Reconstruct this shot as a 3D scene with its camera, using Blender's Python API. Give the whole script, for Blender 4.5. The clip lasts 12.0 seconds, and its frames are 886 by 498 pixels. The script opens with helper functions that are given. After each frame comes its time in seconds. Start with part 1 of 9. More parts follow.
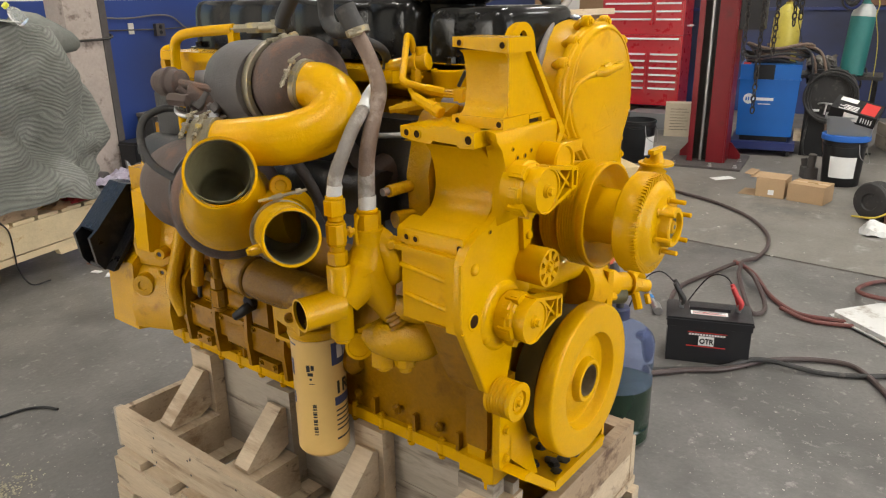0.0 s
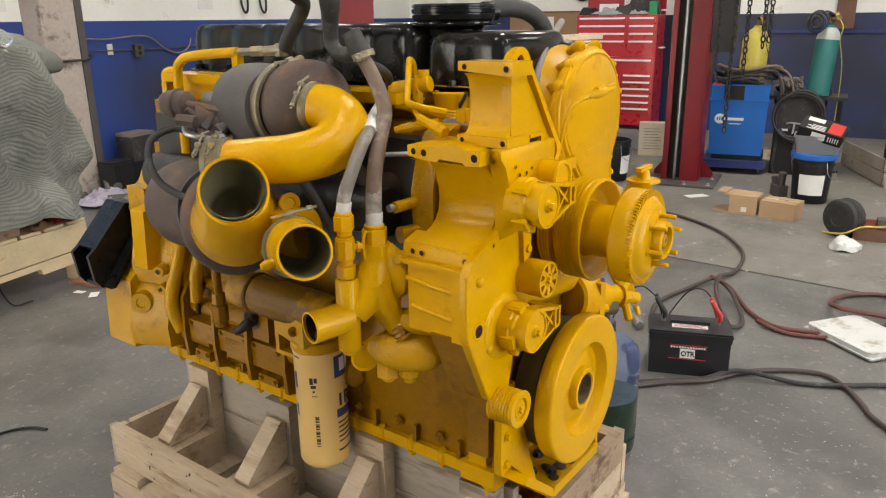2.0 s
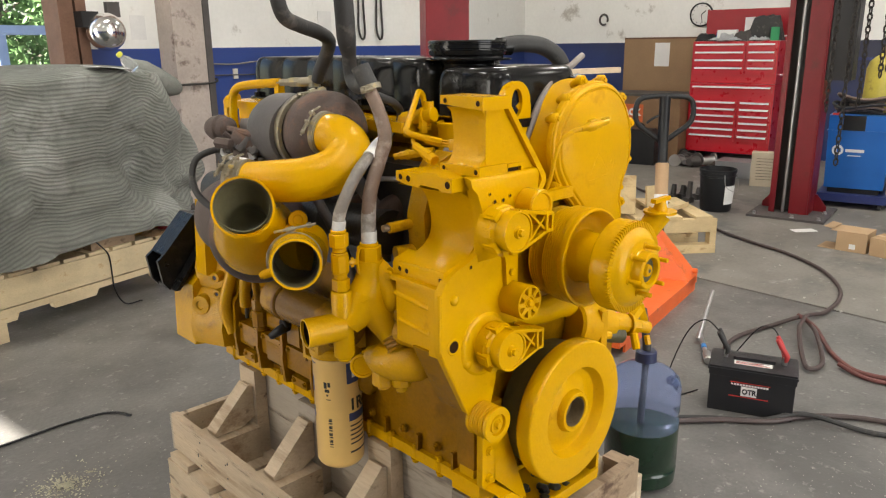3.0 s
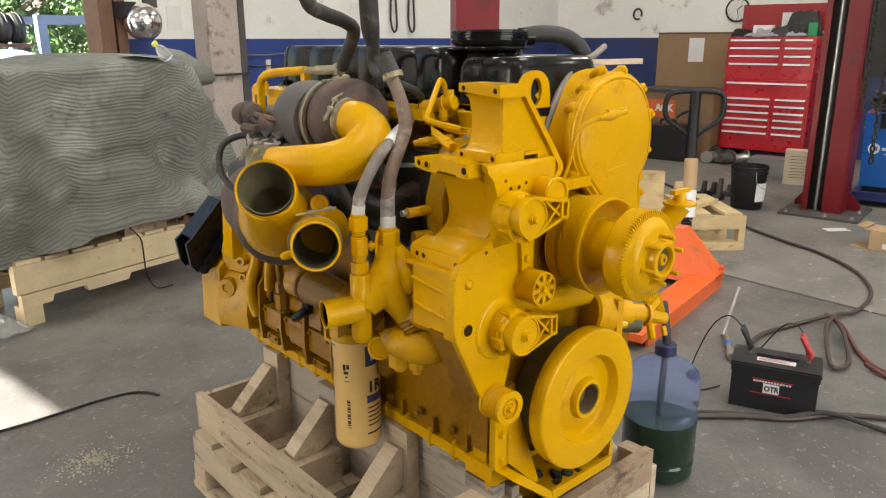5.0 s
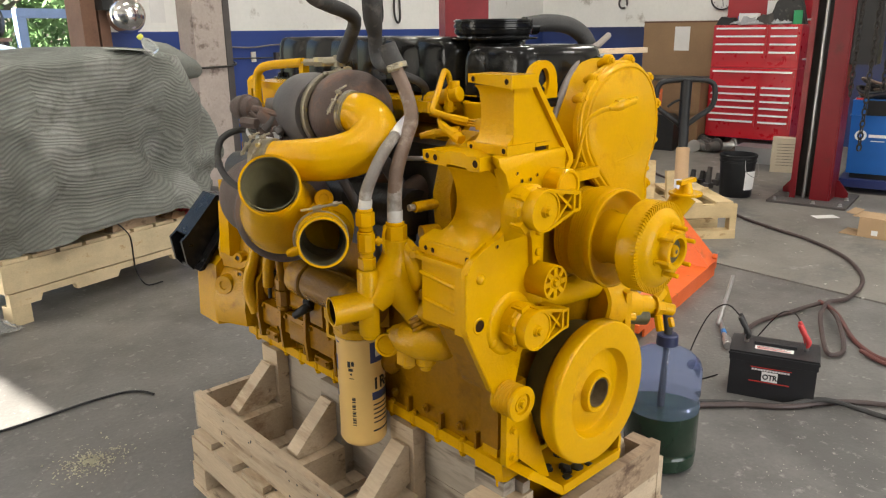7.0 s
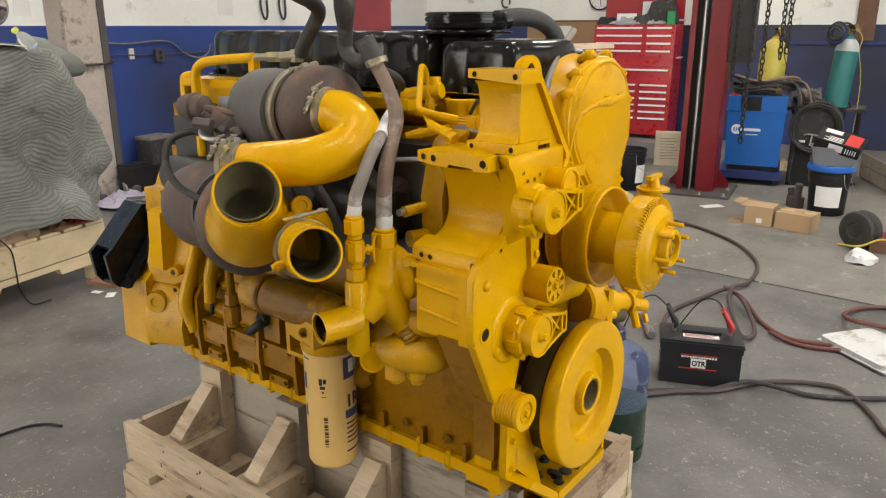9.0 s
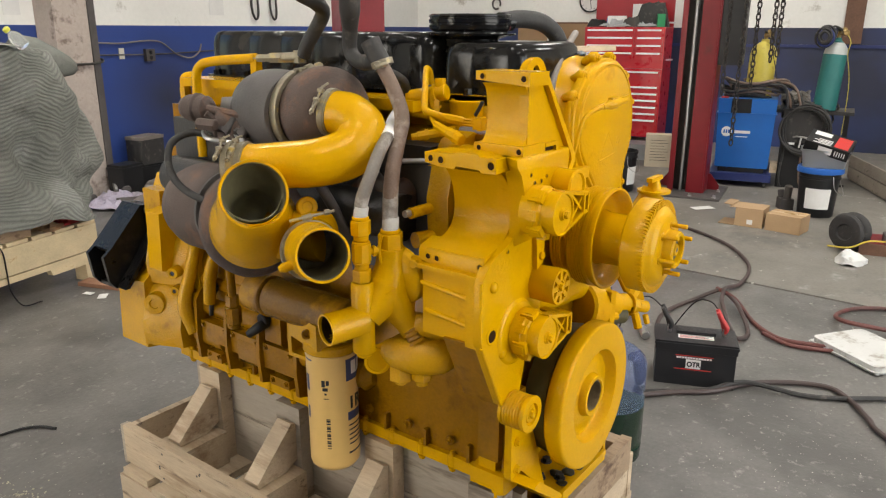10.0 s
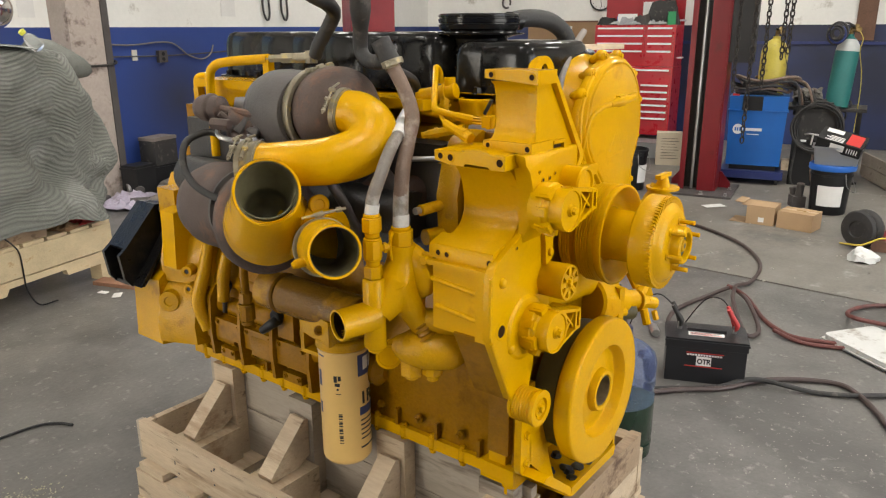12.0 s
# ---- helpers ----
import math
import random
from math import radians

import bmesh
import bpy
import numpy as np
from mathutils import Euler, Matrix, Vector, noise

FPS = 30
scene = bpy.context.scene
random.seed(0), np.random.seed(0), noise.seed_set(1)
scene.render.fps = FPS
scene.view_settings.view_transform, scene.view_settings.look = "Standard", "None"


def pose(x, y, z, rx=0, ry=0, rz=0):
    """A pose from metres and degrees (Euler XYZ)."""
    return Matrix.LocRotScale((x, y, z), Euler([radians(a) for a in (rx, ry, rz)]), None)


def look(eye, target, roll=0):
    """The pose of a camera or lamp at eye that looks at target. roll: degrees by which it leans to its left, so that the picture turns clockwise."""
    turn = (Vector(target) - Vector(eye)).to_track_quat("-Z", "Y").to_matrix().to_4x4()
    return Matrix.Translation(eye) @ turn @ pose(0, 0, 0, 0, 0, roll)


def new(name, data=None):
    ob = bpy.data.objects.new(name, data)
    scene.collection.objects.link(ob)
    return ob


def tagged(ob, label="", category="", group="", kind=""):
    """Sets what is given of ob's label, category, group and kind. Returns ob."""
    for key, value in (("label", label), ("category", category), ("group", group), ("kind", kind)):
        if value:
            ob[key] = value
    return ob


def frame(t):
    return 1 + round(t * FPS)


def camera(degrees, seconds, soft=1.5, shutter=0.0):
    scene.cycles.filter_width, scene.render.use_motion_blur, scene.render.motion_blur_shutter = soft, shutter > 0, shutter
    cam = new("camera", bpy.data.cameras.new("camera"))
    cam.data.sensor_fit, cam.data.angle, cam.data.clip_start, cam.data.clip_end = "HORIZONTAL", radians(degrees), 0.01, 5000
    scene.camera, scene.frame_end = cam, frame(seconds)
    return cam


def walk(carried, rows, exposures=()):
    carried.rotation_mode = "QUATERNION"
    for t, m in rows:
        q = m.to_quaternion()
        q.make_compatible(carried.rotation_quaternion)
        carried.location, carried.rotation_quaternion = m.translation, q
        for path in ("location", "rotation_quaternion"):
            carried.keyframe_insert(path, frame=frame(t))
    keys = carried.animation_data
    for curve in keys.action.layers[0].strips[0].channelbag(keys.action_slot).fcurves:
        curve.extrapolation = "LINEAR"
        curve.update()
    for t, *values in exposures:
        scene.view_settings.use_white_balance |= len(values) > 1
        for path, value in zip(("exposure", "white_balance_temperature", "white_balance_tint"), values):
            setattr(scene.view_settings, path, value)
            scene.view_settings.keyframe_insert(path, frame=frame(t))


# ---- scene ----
cam = camera(61.8, 12.0, soft=1.2)
METRES, EYE, TURN = 0.78, 1.40, -51.5
ROWS = [
    (0.0, 0.0, 0.0, 0.0, -0.29, -18.74, 0.86),
    (0.5, -0.0254, -0.0205, 0.0064, -1.71, -18.44, 0.44),
    (1.0, -0.0386, -0.0317, 0.0036, -2.64, -18.06, 0.42),
    (1.5, -0.056, -0.0526, 0.0088, -3.22, -17.71, 0.55),
    (2.0, -0.0706, -0.0722, 0.0118, -2.32, -17.27, 0.64),
    (2.5, 0.0403, -0.1307, 0.0252, 1.43, -16.4, 0.74),
    (3.0, 0.2612, -0.1768, 0.0382, 7.49, -15.44, 0.65),
    (3.2, 0.276, -0.184, 0.0385, 8.15, -15.25, 0.62),
    (4.8, 0.297, -0.208, 0.0285, 9.97, -15.9, 0.3),
    (5.0, 0.2986, -0.211, 0.0253, 9.99, -15.86, 0.17),
    (5.5, 0.2963, -0.1996, 0.0186, 9.78, -16.0, -0.08),
    (6.0, 0.2989, -0.2059, 0.0201, 9.62, -16.15, -0.02),
    (6.5, 0.2875, -0.1986, 0.0217, 9.25, -16.47, 0.25),
    (7.0, 0.2337, -0.1869, 0.0237, 8.67, -16.53, 0.61),
    (7.5, 0.1669, -0.1601, 0.0244, 6.07, -16.36, 1.28),
    (7.7, 0.1377, -0.146, 0.0258, 4.72, -16.37, 1.33),
    (9.5, -0.0924, -0.0975, 0.0089, -1.66, -16.68, -0.18),
    (10.0, -0.0983, -0.0989, 0.0134, -1.8, -16.62, -0.17),
    (10.5, -0.0971, -0.1056, 0.0189, -1.52, -16.43, -0.16),
    (11.0, -0.0952, -0.0999, 0.0175, -1.15, -16.31, -0.07),
    (11.5, -0.0986, -0.1078, 0.0143, -0.99, -16.4, 0.07),
    (12.0, -0.0966, -0.1253, 0.0139, -1.04, -16.66, 0.24),
]
# world axes follow the engine: y runs to its rear, x across it, origin under its front plate on the crank line
walk(cam, [(t, pose(-1.22, -0.70, EYE, 0, 0, TURN) @ pose(METRES * x, METRES * y, METRES * z, 90 + pitch, roll, yaw)) for t, x, y, z, yaw, pitch, roll in ROWS],
     [(0.0, 3.37), (2.0, 3.38), (2.6, 3.40), (3.2, 3.37), (5.0, 3.33), (7.5, 3.34), (9.5, 3.39), (12.0, 3.40)])

# ---- world, sun, lamps ----
world = bpy.data.worlds.new("world")
scene.world = world
world.use_nodes = True
wn = world.node_tree.nodes
sky = wn.new("ShaderNodeTexSky")
sky.sky_type, sky.sun_disc = "NISHITA", False
SUN_EL, SUN_AZ = 28.4, -90.0          # height, and turn from +y towards +x
sky.sun_elevation, sky.sun_rotation = radians(SUN_EL), radians(SUN_AZ)
wn["Background"].inputs[1].default_value = 0.022
world.node_tree.links.new(sky.outputs[0], wn["Background"].inputs[0])
sun = new("sun", bpy.data.lights.new("sun", "SUN"))
sun.data.energy, sun.data.angle, sun.data.color = 5.0, radians(0.3), (1.0, 0.95, 0.86)
sd = Vector((math.sin(radians(SUN_AZ)) * math.cos(radians(SUN_EL)), math.cos(radians(SUN_AZ)) * math.cos(radians(SUN_EL)), math.sin(radians(SUN_EL))))
sun.matrix_world = look(sd * 20, (0, 0, 0))
LAMP_W = 6.1
ROOM = 8.6                            # the building's turn against the engine, degrees
RM = pose(0, 0, 0, 0, 0, ROOM)
EAST, NORTH, WEST, SOUTH, TOP = 8.7, 5.35, -6.5, -5.5, 4.6
LAMPS = [(u, v) for u in (-2.0, 1.4, 5.2) for v in (-3.4, -0.2, 3.4)]
for u, v in LAMPS:
    la = new("tube_light", bpy.data.lights.new("tube_light", "AREA"))
    la.data.shape, la.data.size, la.data.size_y, la.data.energy, la.data.color = "RECTANGLE", 1.25, 0.22, LAMP_W * {-2.0: 0.64, 1.4: 0.88, 5.2: 1.0}[u] * {-3.4: 1.18, -0.2: 1.06, 3.4: 0.84}[v], (1.0, 0.97, 0.90)
    la.matrix_world = RM @ pose(u, v, TOP - 0.27)
DOOR_S = (-2.0, 1.8, 3.4)             # an unseen vehicle doorway assumed in the south wall: from u to u, height
# fill lamp added in the assumed opening to brighten the engine's front
sl = new("door_fill", bpy.data.lights.new("door_fill", "AREA"))
sl.data.shape, sl.data.size, sl.data.size_y, sl.data.energy, sl.data.color = "RECTANGLE", DOOR_S[1] - DOOR_S[0], DOOR_S[2], 22.0, (1.0, 0.98, 0.95)
sl.matrix_world = RM @ pose((DOOR_S[0] + DOOR_S[1]) / 2, SOUTH - 0.15, DOOR_S[2] / 2, 90, 0, 0)
DOOR_W = (3.006, 5.1, 3.503)          # the open doorway in the west wall: from v to v, height
# warm fill lamp added in the west opening to lift the engine's side
wl = new("door_fill", bpy.data.lights.new("door_fill", "AREA"))
wl.data.shape, wl.data.size, wl.data.size_y, wl.data.energy, wl.data.color = "RECTANGLE", DOOR_W[1] - DOOR_W[0], DOOR_W[2], 15.0, (1.0, 0.92, 0.80)
wl.matrix_world = RM @ pose(WEST - 0.1, (DOOR_W[0] + DOOR_W[1]) / 2, DOOR_W[2] / 2, 90, 0, -90)


# ---- materials ----
def mat(name, col, rough=0.5, metal=0.0, var=0.18, scale=6.0, fine=60.0, bump=0.15, spots=None, coat=0.0, rvar=0.12, trans=0.0, dirt=None, spec=0.5):
    """A surface with colour drift at two scales, uneven gloss and a fine relief. spots, dirt: (colour, amount, scale)."""
    m = bpy.data.materials.new(name)
    m.use_nodes = True
    t = m.node_tree
    n, l = t.nodes, t.links
    b = n["Principled BSDF"]
    co = n.new("ShaderNodeTexCoord")
    src = co.outputs["Object"]

    def nz(s, det=4, ro=0.6):
        k = n.new("ShaderNodeTexNoise")
        k.inputs["Scale"].default_value, k.inputs["Detail"].default_value, k.inputs["Roughness"].default_value = s, det, ro
        l.new(src, k.inputs["Vector"])
        return k.outputs["Fac"]

    def ramp(x, a, c):
        k = n.new("ShaderNodeMapRange")
        k.inputs["From Min"].default_value, k.inputs["From Max"].default_value = a, c
        l.new(x, k.inputs["Value"])
        return k.outputs[0]

    def mix(fac, a, c, mode="MIX"):
        k = n.new("ShaderNodeMix")
        k.data_type, k.blend_type = "RGBA", mode
        for sock, v in ((k.inputs[0], fac), (k.inputs[6], a), (k.inputs[7], c)):
            if isinstance(v, (int, float)):
                sock.default_value = v
            elif isinstance(v, tuple):
                sock.default_value = (*v[:3], 1)
            else:
                l.new(v, sock)
        return k.outputs[2]

    big, small = nz(scale), nz(fine, 3)
    info = n.new("ShaderNodeObjectInfo")
    lo = tuple(c * (1 - var) for c in col)
    hi = tuple(min(1, c * (1 + var)) for c in col)
    c = mix(ramp(big, 0.3, 0.7), lo, hi)
    c = mix(0.35, c, mix(ramp(small, 0.3, 0.7), lo, hi))
    rnd = n.new("ShaderNodeMapRange")
    rnd.inputs["To Min"].default_value, rnd.inputs["To Max"].default_value = 1 - var * 0.5, 1.0
    l.new(info.outputs["Random"], rnd.inputs["Value"])
    c = mix(1.0, c, rnd.outputs[0], "MULTIPLY")
    for extra in (spots, dirt):
        if extra:
            col2, amount, sc = extra
            f = ramp(nz(sc, 6, 0.65), 0.62 - 0.3 * amount, 0.72 - 0.2 * amount)
            c = mix(f, c, col2)
    l.new(c, b.inputs["Base Color"])
    rr = n.new("ShaderNodeMapRange")
    rr.inputs["To Min"].default_value, rr.inputs["To Max"].default_value = max(0.02, rough - rvar), min(1, rough + rvar)
    l.new(nz(scale * 2.3), rr.inputs["Value"])
    l.new(rr.outputs[0], b.inputs["Roughness"])
    b.inputs["Metallic"].default_value = metal
    b.inputs["Specular IOR Level"].default_value = spec
    b.inputs["Coat Weight"].default_value = coat
    b.inputs["Coat Roughness"].default_value = 0.15
    b.inputs["Transmission Weight"].default_value = trans
    if bump:
        bp = n.new("ShaderNodeBump")
        bp.inputs["Strength"].default_value, bp.inputs["Distance"].default_value = bump, 0.004
        l.new(small, bp.inputs["Height"])
        l.new(bp.outputs[0], b.inputs["Normal"])
    return m


YELLOW = mat("yellow_paint", (0.590, 0.315, 0.0004), 0.17, var=0.07, scale=7, fine=130, bump=0.26, rvar=0.08, spec=0.16, dirt=((0.47, 0.235, 0.0006), 0.04, 14))
YELLOW_CAST = mat("yellow_paint_on_casting", (0.50, 0.262, 0.001), 0.19, var=0.14, scale=9, fine=170, bump=0.45, dirt=((0.30, 0.145, 0.003), 0.14, 11), spec=0.30)
CLAMP = mat("oversprayed_dull_steel", (0.27, 0.235, 0.165), 0.42, metal=0.5, var=0.25, scale=30, fine=200, bump=0.3, spots=((0.50, 0.36, 0.08), 0.18, 30))
# thin paint over dirt, with the shade on the block mixed into the colour
YELLOW_OLD_SHADED = mat("thin_yellow_paint_with_shade", (0.275, 0.126, 0.001), 0.12, var=0.22, scale=8, fine=120, bump=0.42, dirt=((0.17, 0.070, 0.001), 0.20, 9), spec=0.32)
# darker copy for the pan: the crate's shade is put into the paint colour
YELLOW_PAN_SHADE = mat("thin_amber_paint_with_pan_shade", (0.185, 0.080, 0.001), 0.14, var=0.22, scale=7, fine=120, bump=0.4, dirt=((0.11, 0.045, 0.001), 0.20, 8), spec=0.28)
RUST = mat("heat_stained_cast_iron", (0.085, 0.058, 0.048), 0.72, var=0.3, scale=7, fine=260, bump=0.4, spots=((0.15, 0.075, 0.045), 0.30, 13))
IRON = mat("grey_iron", (0.075, 0.066, 0.062), 0.6, var=0.25, scale=8, fine=200, bump=0.25)
BLACK_GLOSS = mat("black_gloss_paint", (0.008, 0.008, 0.008), 0.14, var=0.2, fine=180, bump=0.07, spec=0.24, spots=((0.020, 0.018, 0.014), 0.25, 9))
BLACK_ROUGH = mat("black_steel_paint", (0.006, 0.006, 0.007), 0.30, spec=0.25, var=0.3, fine=140, bump=0.3, coat=0.0, spots=((0.022, 0.020, 0.015), 0.3, 14))
BLACK = mat("black_plastic", (0.012, 0.012, 0.013), 0.45, spec=0.32, var=0.25, fine=200, bump=0.15)
RUBBER = mat("dusty_black_rubber", (0.030, 0.028, 0.027), 0.65, var=0.3, fine=180, bump=0.2, spots=((0.09, 0.08, 0.07), 0.18, 20))
DARK = mat("oily_dark_metal", (0.022, 0.019, 0.016), 0.45, var=0.4, fine=150, bump=0.3)
OLIVE = mat("overspray_on_black", (0.055, 0.045, 0.010), 0.55, var=0.4, scale=9, bump=0.2)
STEEL = mat("dull_steel", (0.42, 0.41, 0.40), 0.34, metal=0.9, var=0.15, fine=200, bump=0.15)
HOSE = mat("brown_grey_hose", (0.17, 0.115, 0.085), 0.6, var=0.25, scale=14, fine=220, bump=0.3, spots=((0.30, 0.24, 0.20), 0.25, 18))
HOSE_PALE = mat("paint_dusted_grey_hose", (0.190, 0.165, 0.142), 0.6, var=0.25, scale=14, fine=220, bump=0.3, spots=((0.36, 0.34, 0.31), 0.25, 14))
HOSE_GREY = mat("grey_hose", (0.20, 0.17, 0.15), 0.55, var=0.2, fine=200, bump=0.25)
WHITE = mat("white_tape", (0.75, 0.75, 0.74), 0.5, var=0.06)




# ---- mesh helpers ----
def V(*a):
    return Vector(a[0]) if len(a) == 1 else Vector(a)


def box(bm, x0, x1, y0, y1, z0, z1, m=None):
    vs = [bm.verts.new((x, y, z)) for x in (x0, x1) for y in (y0, y1) for z in (z0, z1)]
    if m is not None:
        for v in vs:
            v.co = m @ v.co
    for q in ((0, 1, 3, 2), (4, 6, 7, 5), (0, 4, 5, 1), (2, 3, 7, 6), (0, 2, 6, 4), (1, 5, 7, 3)):
        bm.faces.new([vs[i] for i in q])
    return vs


def prism(bm, pts, axis, d0, d1):
    """A polygon pushed along an axis: 'y' takes (x, z) points, 'x' takes (y, z), 'z' takes (x, y)."""
    f = {"y": lambda p, d: (p[0], d, p[1]), "x": lambda p, d: (d, p[0], p[1]), "z": lambda p, d: (p[0], p[1], d)}[axis]
    a = [bm.verts.new(f(p, d0)) for p in pts]
    b = [bm.verts.new(f(p, d1)) for p in pts]
    bm.faces.new(a)
    bm.faces.new(b[::-1])
    k = len(pts)
    for i in range(k):
        bm.faces.new((a[i], b[i], b[(i + 1) % k], a[(i + 1) % k]))
    return a + b


def frame_of(d):
    d = V(d).normalized()
    s = d.cross(V(0, 0, 1)) if abs(d.z) < 0.95 else d.cross(V(1, 0, 0))
    s.normalize()
    return d, s, s.cross(d)


def lathe(bm, prof, origin, axis, n=32, close=False):
    """prof: (distance along the axis, radius) pairs; close joins the last ring to the first."""
    d, s, t = frame_of(axis)
    o = V(origin)
    rings = []
    for a, r in prof:
        if r < 1e-6:
            rings.append([bm.verts.new(o + d * a)])
        else:
            rings.append([bm.verts.new(o + d * a + (s * math.cos(k * math.tau / n) + t * math.sin(k * math.tau / n)) * r) for k in range(n)])
    pairs = list(zip(rings, rings[1:]))
    if close:
        pairs.append((rings[-1], rings[0]))
    for p, q in pairs:
        for k in range(n):
            j = (k + 1) % n
            if len(p) == 1 and len(q) == 1:
                continue
            if len(p) == 1:
                bm.faces.new((p[0], q[k], q[j]))
            elif len(q) == 1:
                bm.faces.new((p[k], q[0], p[j]))
            else:
                bm.faces.new((p[k], q[k], q[j], p[j]))
    return rings


def cyl(bm, p, q, r, r2=None, n=20, ch=0.0):
    p, q = V(p), V(q)
    h = (q - p).length
    r2 = r if r2 is None else r2
    prof = [(0, 0), (0, r), (h, r2), (h, 0)] if not ch else [(0, 0), (0, r - ch), (ch, r), (h - ch, r2), (h, r2 - ch), (h, 0)]
    return lathe(bm, prof, p, q - p, n)


def smooth_path(pts, k=6):
    pts = [V(p) for p in pts]
    if len(pts) < 3:
        return pts
    e = [pts[0] * 2 - pts[1]] + pts + [pts[-1] * 2 - pts[-2]]
    out = []
    for i in range(1, len(e) - 2):
        a, b, c, d = e[i - 1:i + 3]
        for j in range(k):
            u = j / k
            out.append(0.5 * ((2 * b) + (c - a) * u + (2 * a - 5 * b + 4 * c - d) * u * u + (3 * b - a - 3 * c + d) * u ** 3))
    out.append(pts[-1])
    return out


def tube(bm, pts, r, n=10, k=6, inner=None):
    """A pipe along a smoothed path. r: one radius, or one for each given point. inner: wall thickness of an open-ended pipe."""
    path = smooth_path(pts, k)
    if isinstance(r, (int, float)):
        rad = [r] * len(path)
    else:
        rad = [float(np.interp(i / (len(path) - 1) * (len(r) - 1), range(len(r)), r)) for i in range(len(path))]
    _, s, t = frame_of(path[1] - path[0])
    rings = []
    for i, p in enumerate(path):
        d = (path[min(i + 1, len(path) - 1)] - path[max(i - 1, 0)]).normalized()
        s = (s - d * s.dot(d)).normalized()
        t = d.cross(s)
        rings.append([p + (s * math.cos(a * math.tau / n) + t * math.sin(a * math.tau / n)) * rad[i] for a in range(n)])
    vr = [[bm.verts.new(c) for c in ring] for ring in rings]
    loops = [vr]
    if inner:
        loops.append([[bm.verts.new(path[i] + (c - path[i]) * (1 - inner / rad[i])) for c in ring] for i, ring in enumerate(rings)])
    for w, loop in enumerate(loops):
        for p, q in zip(loop, loop[1:]):
            for a in range(n):
                b = (a + 1) % n
                bm.faces.new((p[a], p[b], q[b], q[a]) if w == 0 else (p[a], q[a], q[b], p[b]))
    if inner:
        for e in (0, -1):
            for a in range(n):
                b = (a + 1) % n
                bm.faces.new((vr[e][a], loops[1][e][a], loops[1][e][b], vr[e][b]))
    else:
        bm.faces.new(vr[0][::-1])
        bm.faces.new(vr[-1])
    return path


def hexbolt(bm, p, d, r=0.009, h=0.008, washer=True):
    p, d = V(p), V(d).normalized()
    if washer:
        lathe(bm, [(0, 0), (0, r * 1.35), (0.0025, r * 1.3), (0.0025, 0)], p, d, 12)
    lathe(bm, [(0.002, 0), (0.002, r), (h, r), (h + 0.0015, r * 0.82), (h + 0.0015, 0)], p, d, 6)


def bev(bm, w=0.004, seg=2, angle=40, verts=None):
    edges = [e for e in bm.edges if len(e.link_faces) == 2 and e.calc_face_angle(0) > radians(angle)]
    bmesh.ops.bevel(bm, geom=edges, offset=w, segments=seg, affect="EDGES", clamp_overlap=True)
    return bm


def B():
    return bmesh.new()


def mesh_of(name, bm, material, smooth=38):
    bmesh.ops.recalc_face_normals(bm, faces=bm.faces)
    me = bpy.data.meshes.new(name)
    bm.to_mesh(me)
    bm.free()
    me.materials.append(material)
    if smooth:
        me.polygons.foreach_set("use_smooth", [True] * len(me.polygons))
        me.set_sharp_from_angle(angle=radians(smooth))
    return me


def thing(name, m, label, category, group=""):
    ob = new(name)
    ob.empty_display_size = 0.1
    ob.matrix_basis = m if isinstance(m, Matrix) else Matrix.Translation(m)
    return tagged(ob, label, category, group)


def part(name, bm, material, parent, label="", smooth=38):
    """One mesh under a thing (an Empty) or under a part. The mesh is in world metres under a thing that stands where it was built."""
    ob = new(name, bm if isinstance(bm, bpy.types.Mesh) else mesh_of(name, bm, material, smooth))
    ob.parent = parent
    if parent.type == "EMPTY":
        ob.matrix_parent_inverse = parent.matrix_basis.inverted()
    return tagged(ob, label) if label else ob


def solid(name, bm, material, label, category, group="", kind="", smooth=38):
    """A thing or a piece of the setting that is one mesh."""
    return tagged(new(name, mesh_of(name, bm, material, smooth)), label, category, group, kind)




def lpart(name, bm, material, parent, label="", smooth=38):
    """One mesh under a thing or a part, built in that thing's own axes."""
    ob = new(name, bm if isinstance(bm, bpy.types.Mesh) else mesh_of(name, bm, material, smooth))
    ob.parent = parent
    return tagged(ob, label) if label else ob


def lbox(name, parent, material, x0, x1, y0, y1, z0, z1, w=0.004, label="", m=None):
    b = B()
    box(b, x0, x1, y0, y1, z0, z1, m)
    if w:
        bev(b, w, 2)
    return lpart(name, b, material, parent, label)


def text_mesh(body, size, material, weight=0.0007, name="lettering"):
    """Letters of the built-in font as a flat mesh in x and y, from the origin."""
    cu = bpy.data.curves.new(name, "FONT")
    cu.body, cu.size, cu.extrude, cu.offset = body, size, 0.0004, weight
    ob = new(name, cu)
    me = bpy.data.meshes.new_from_object(ob)
    bpy.data.objects.remove(ob)
    bpy.data.curves.remove(cu)
    me.materials.clear()
    me.materials.append(material)
    return me


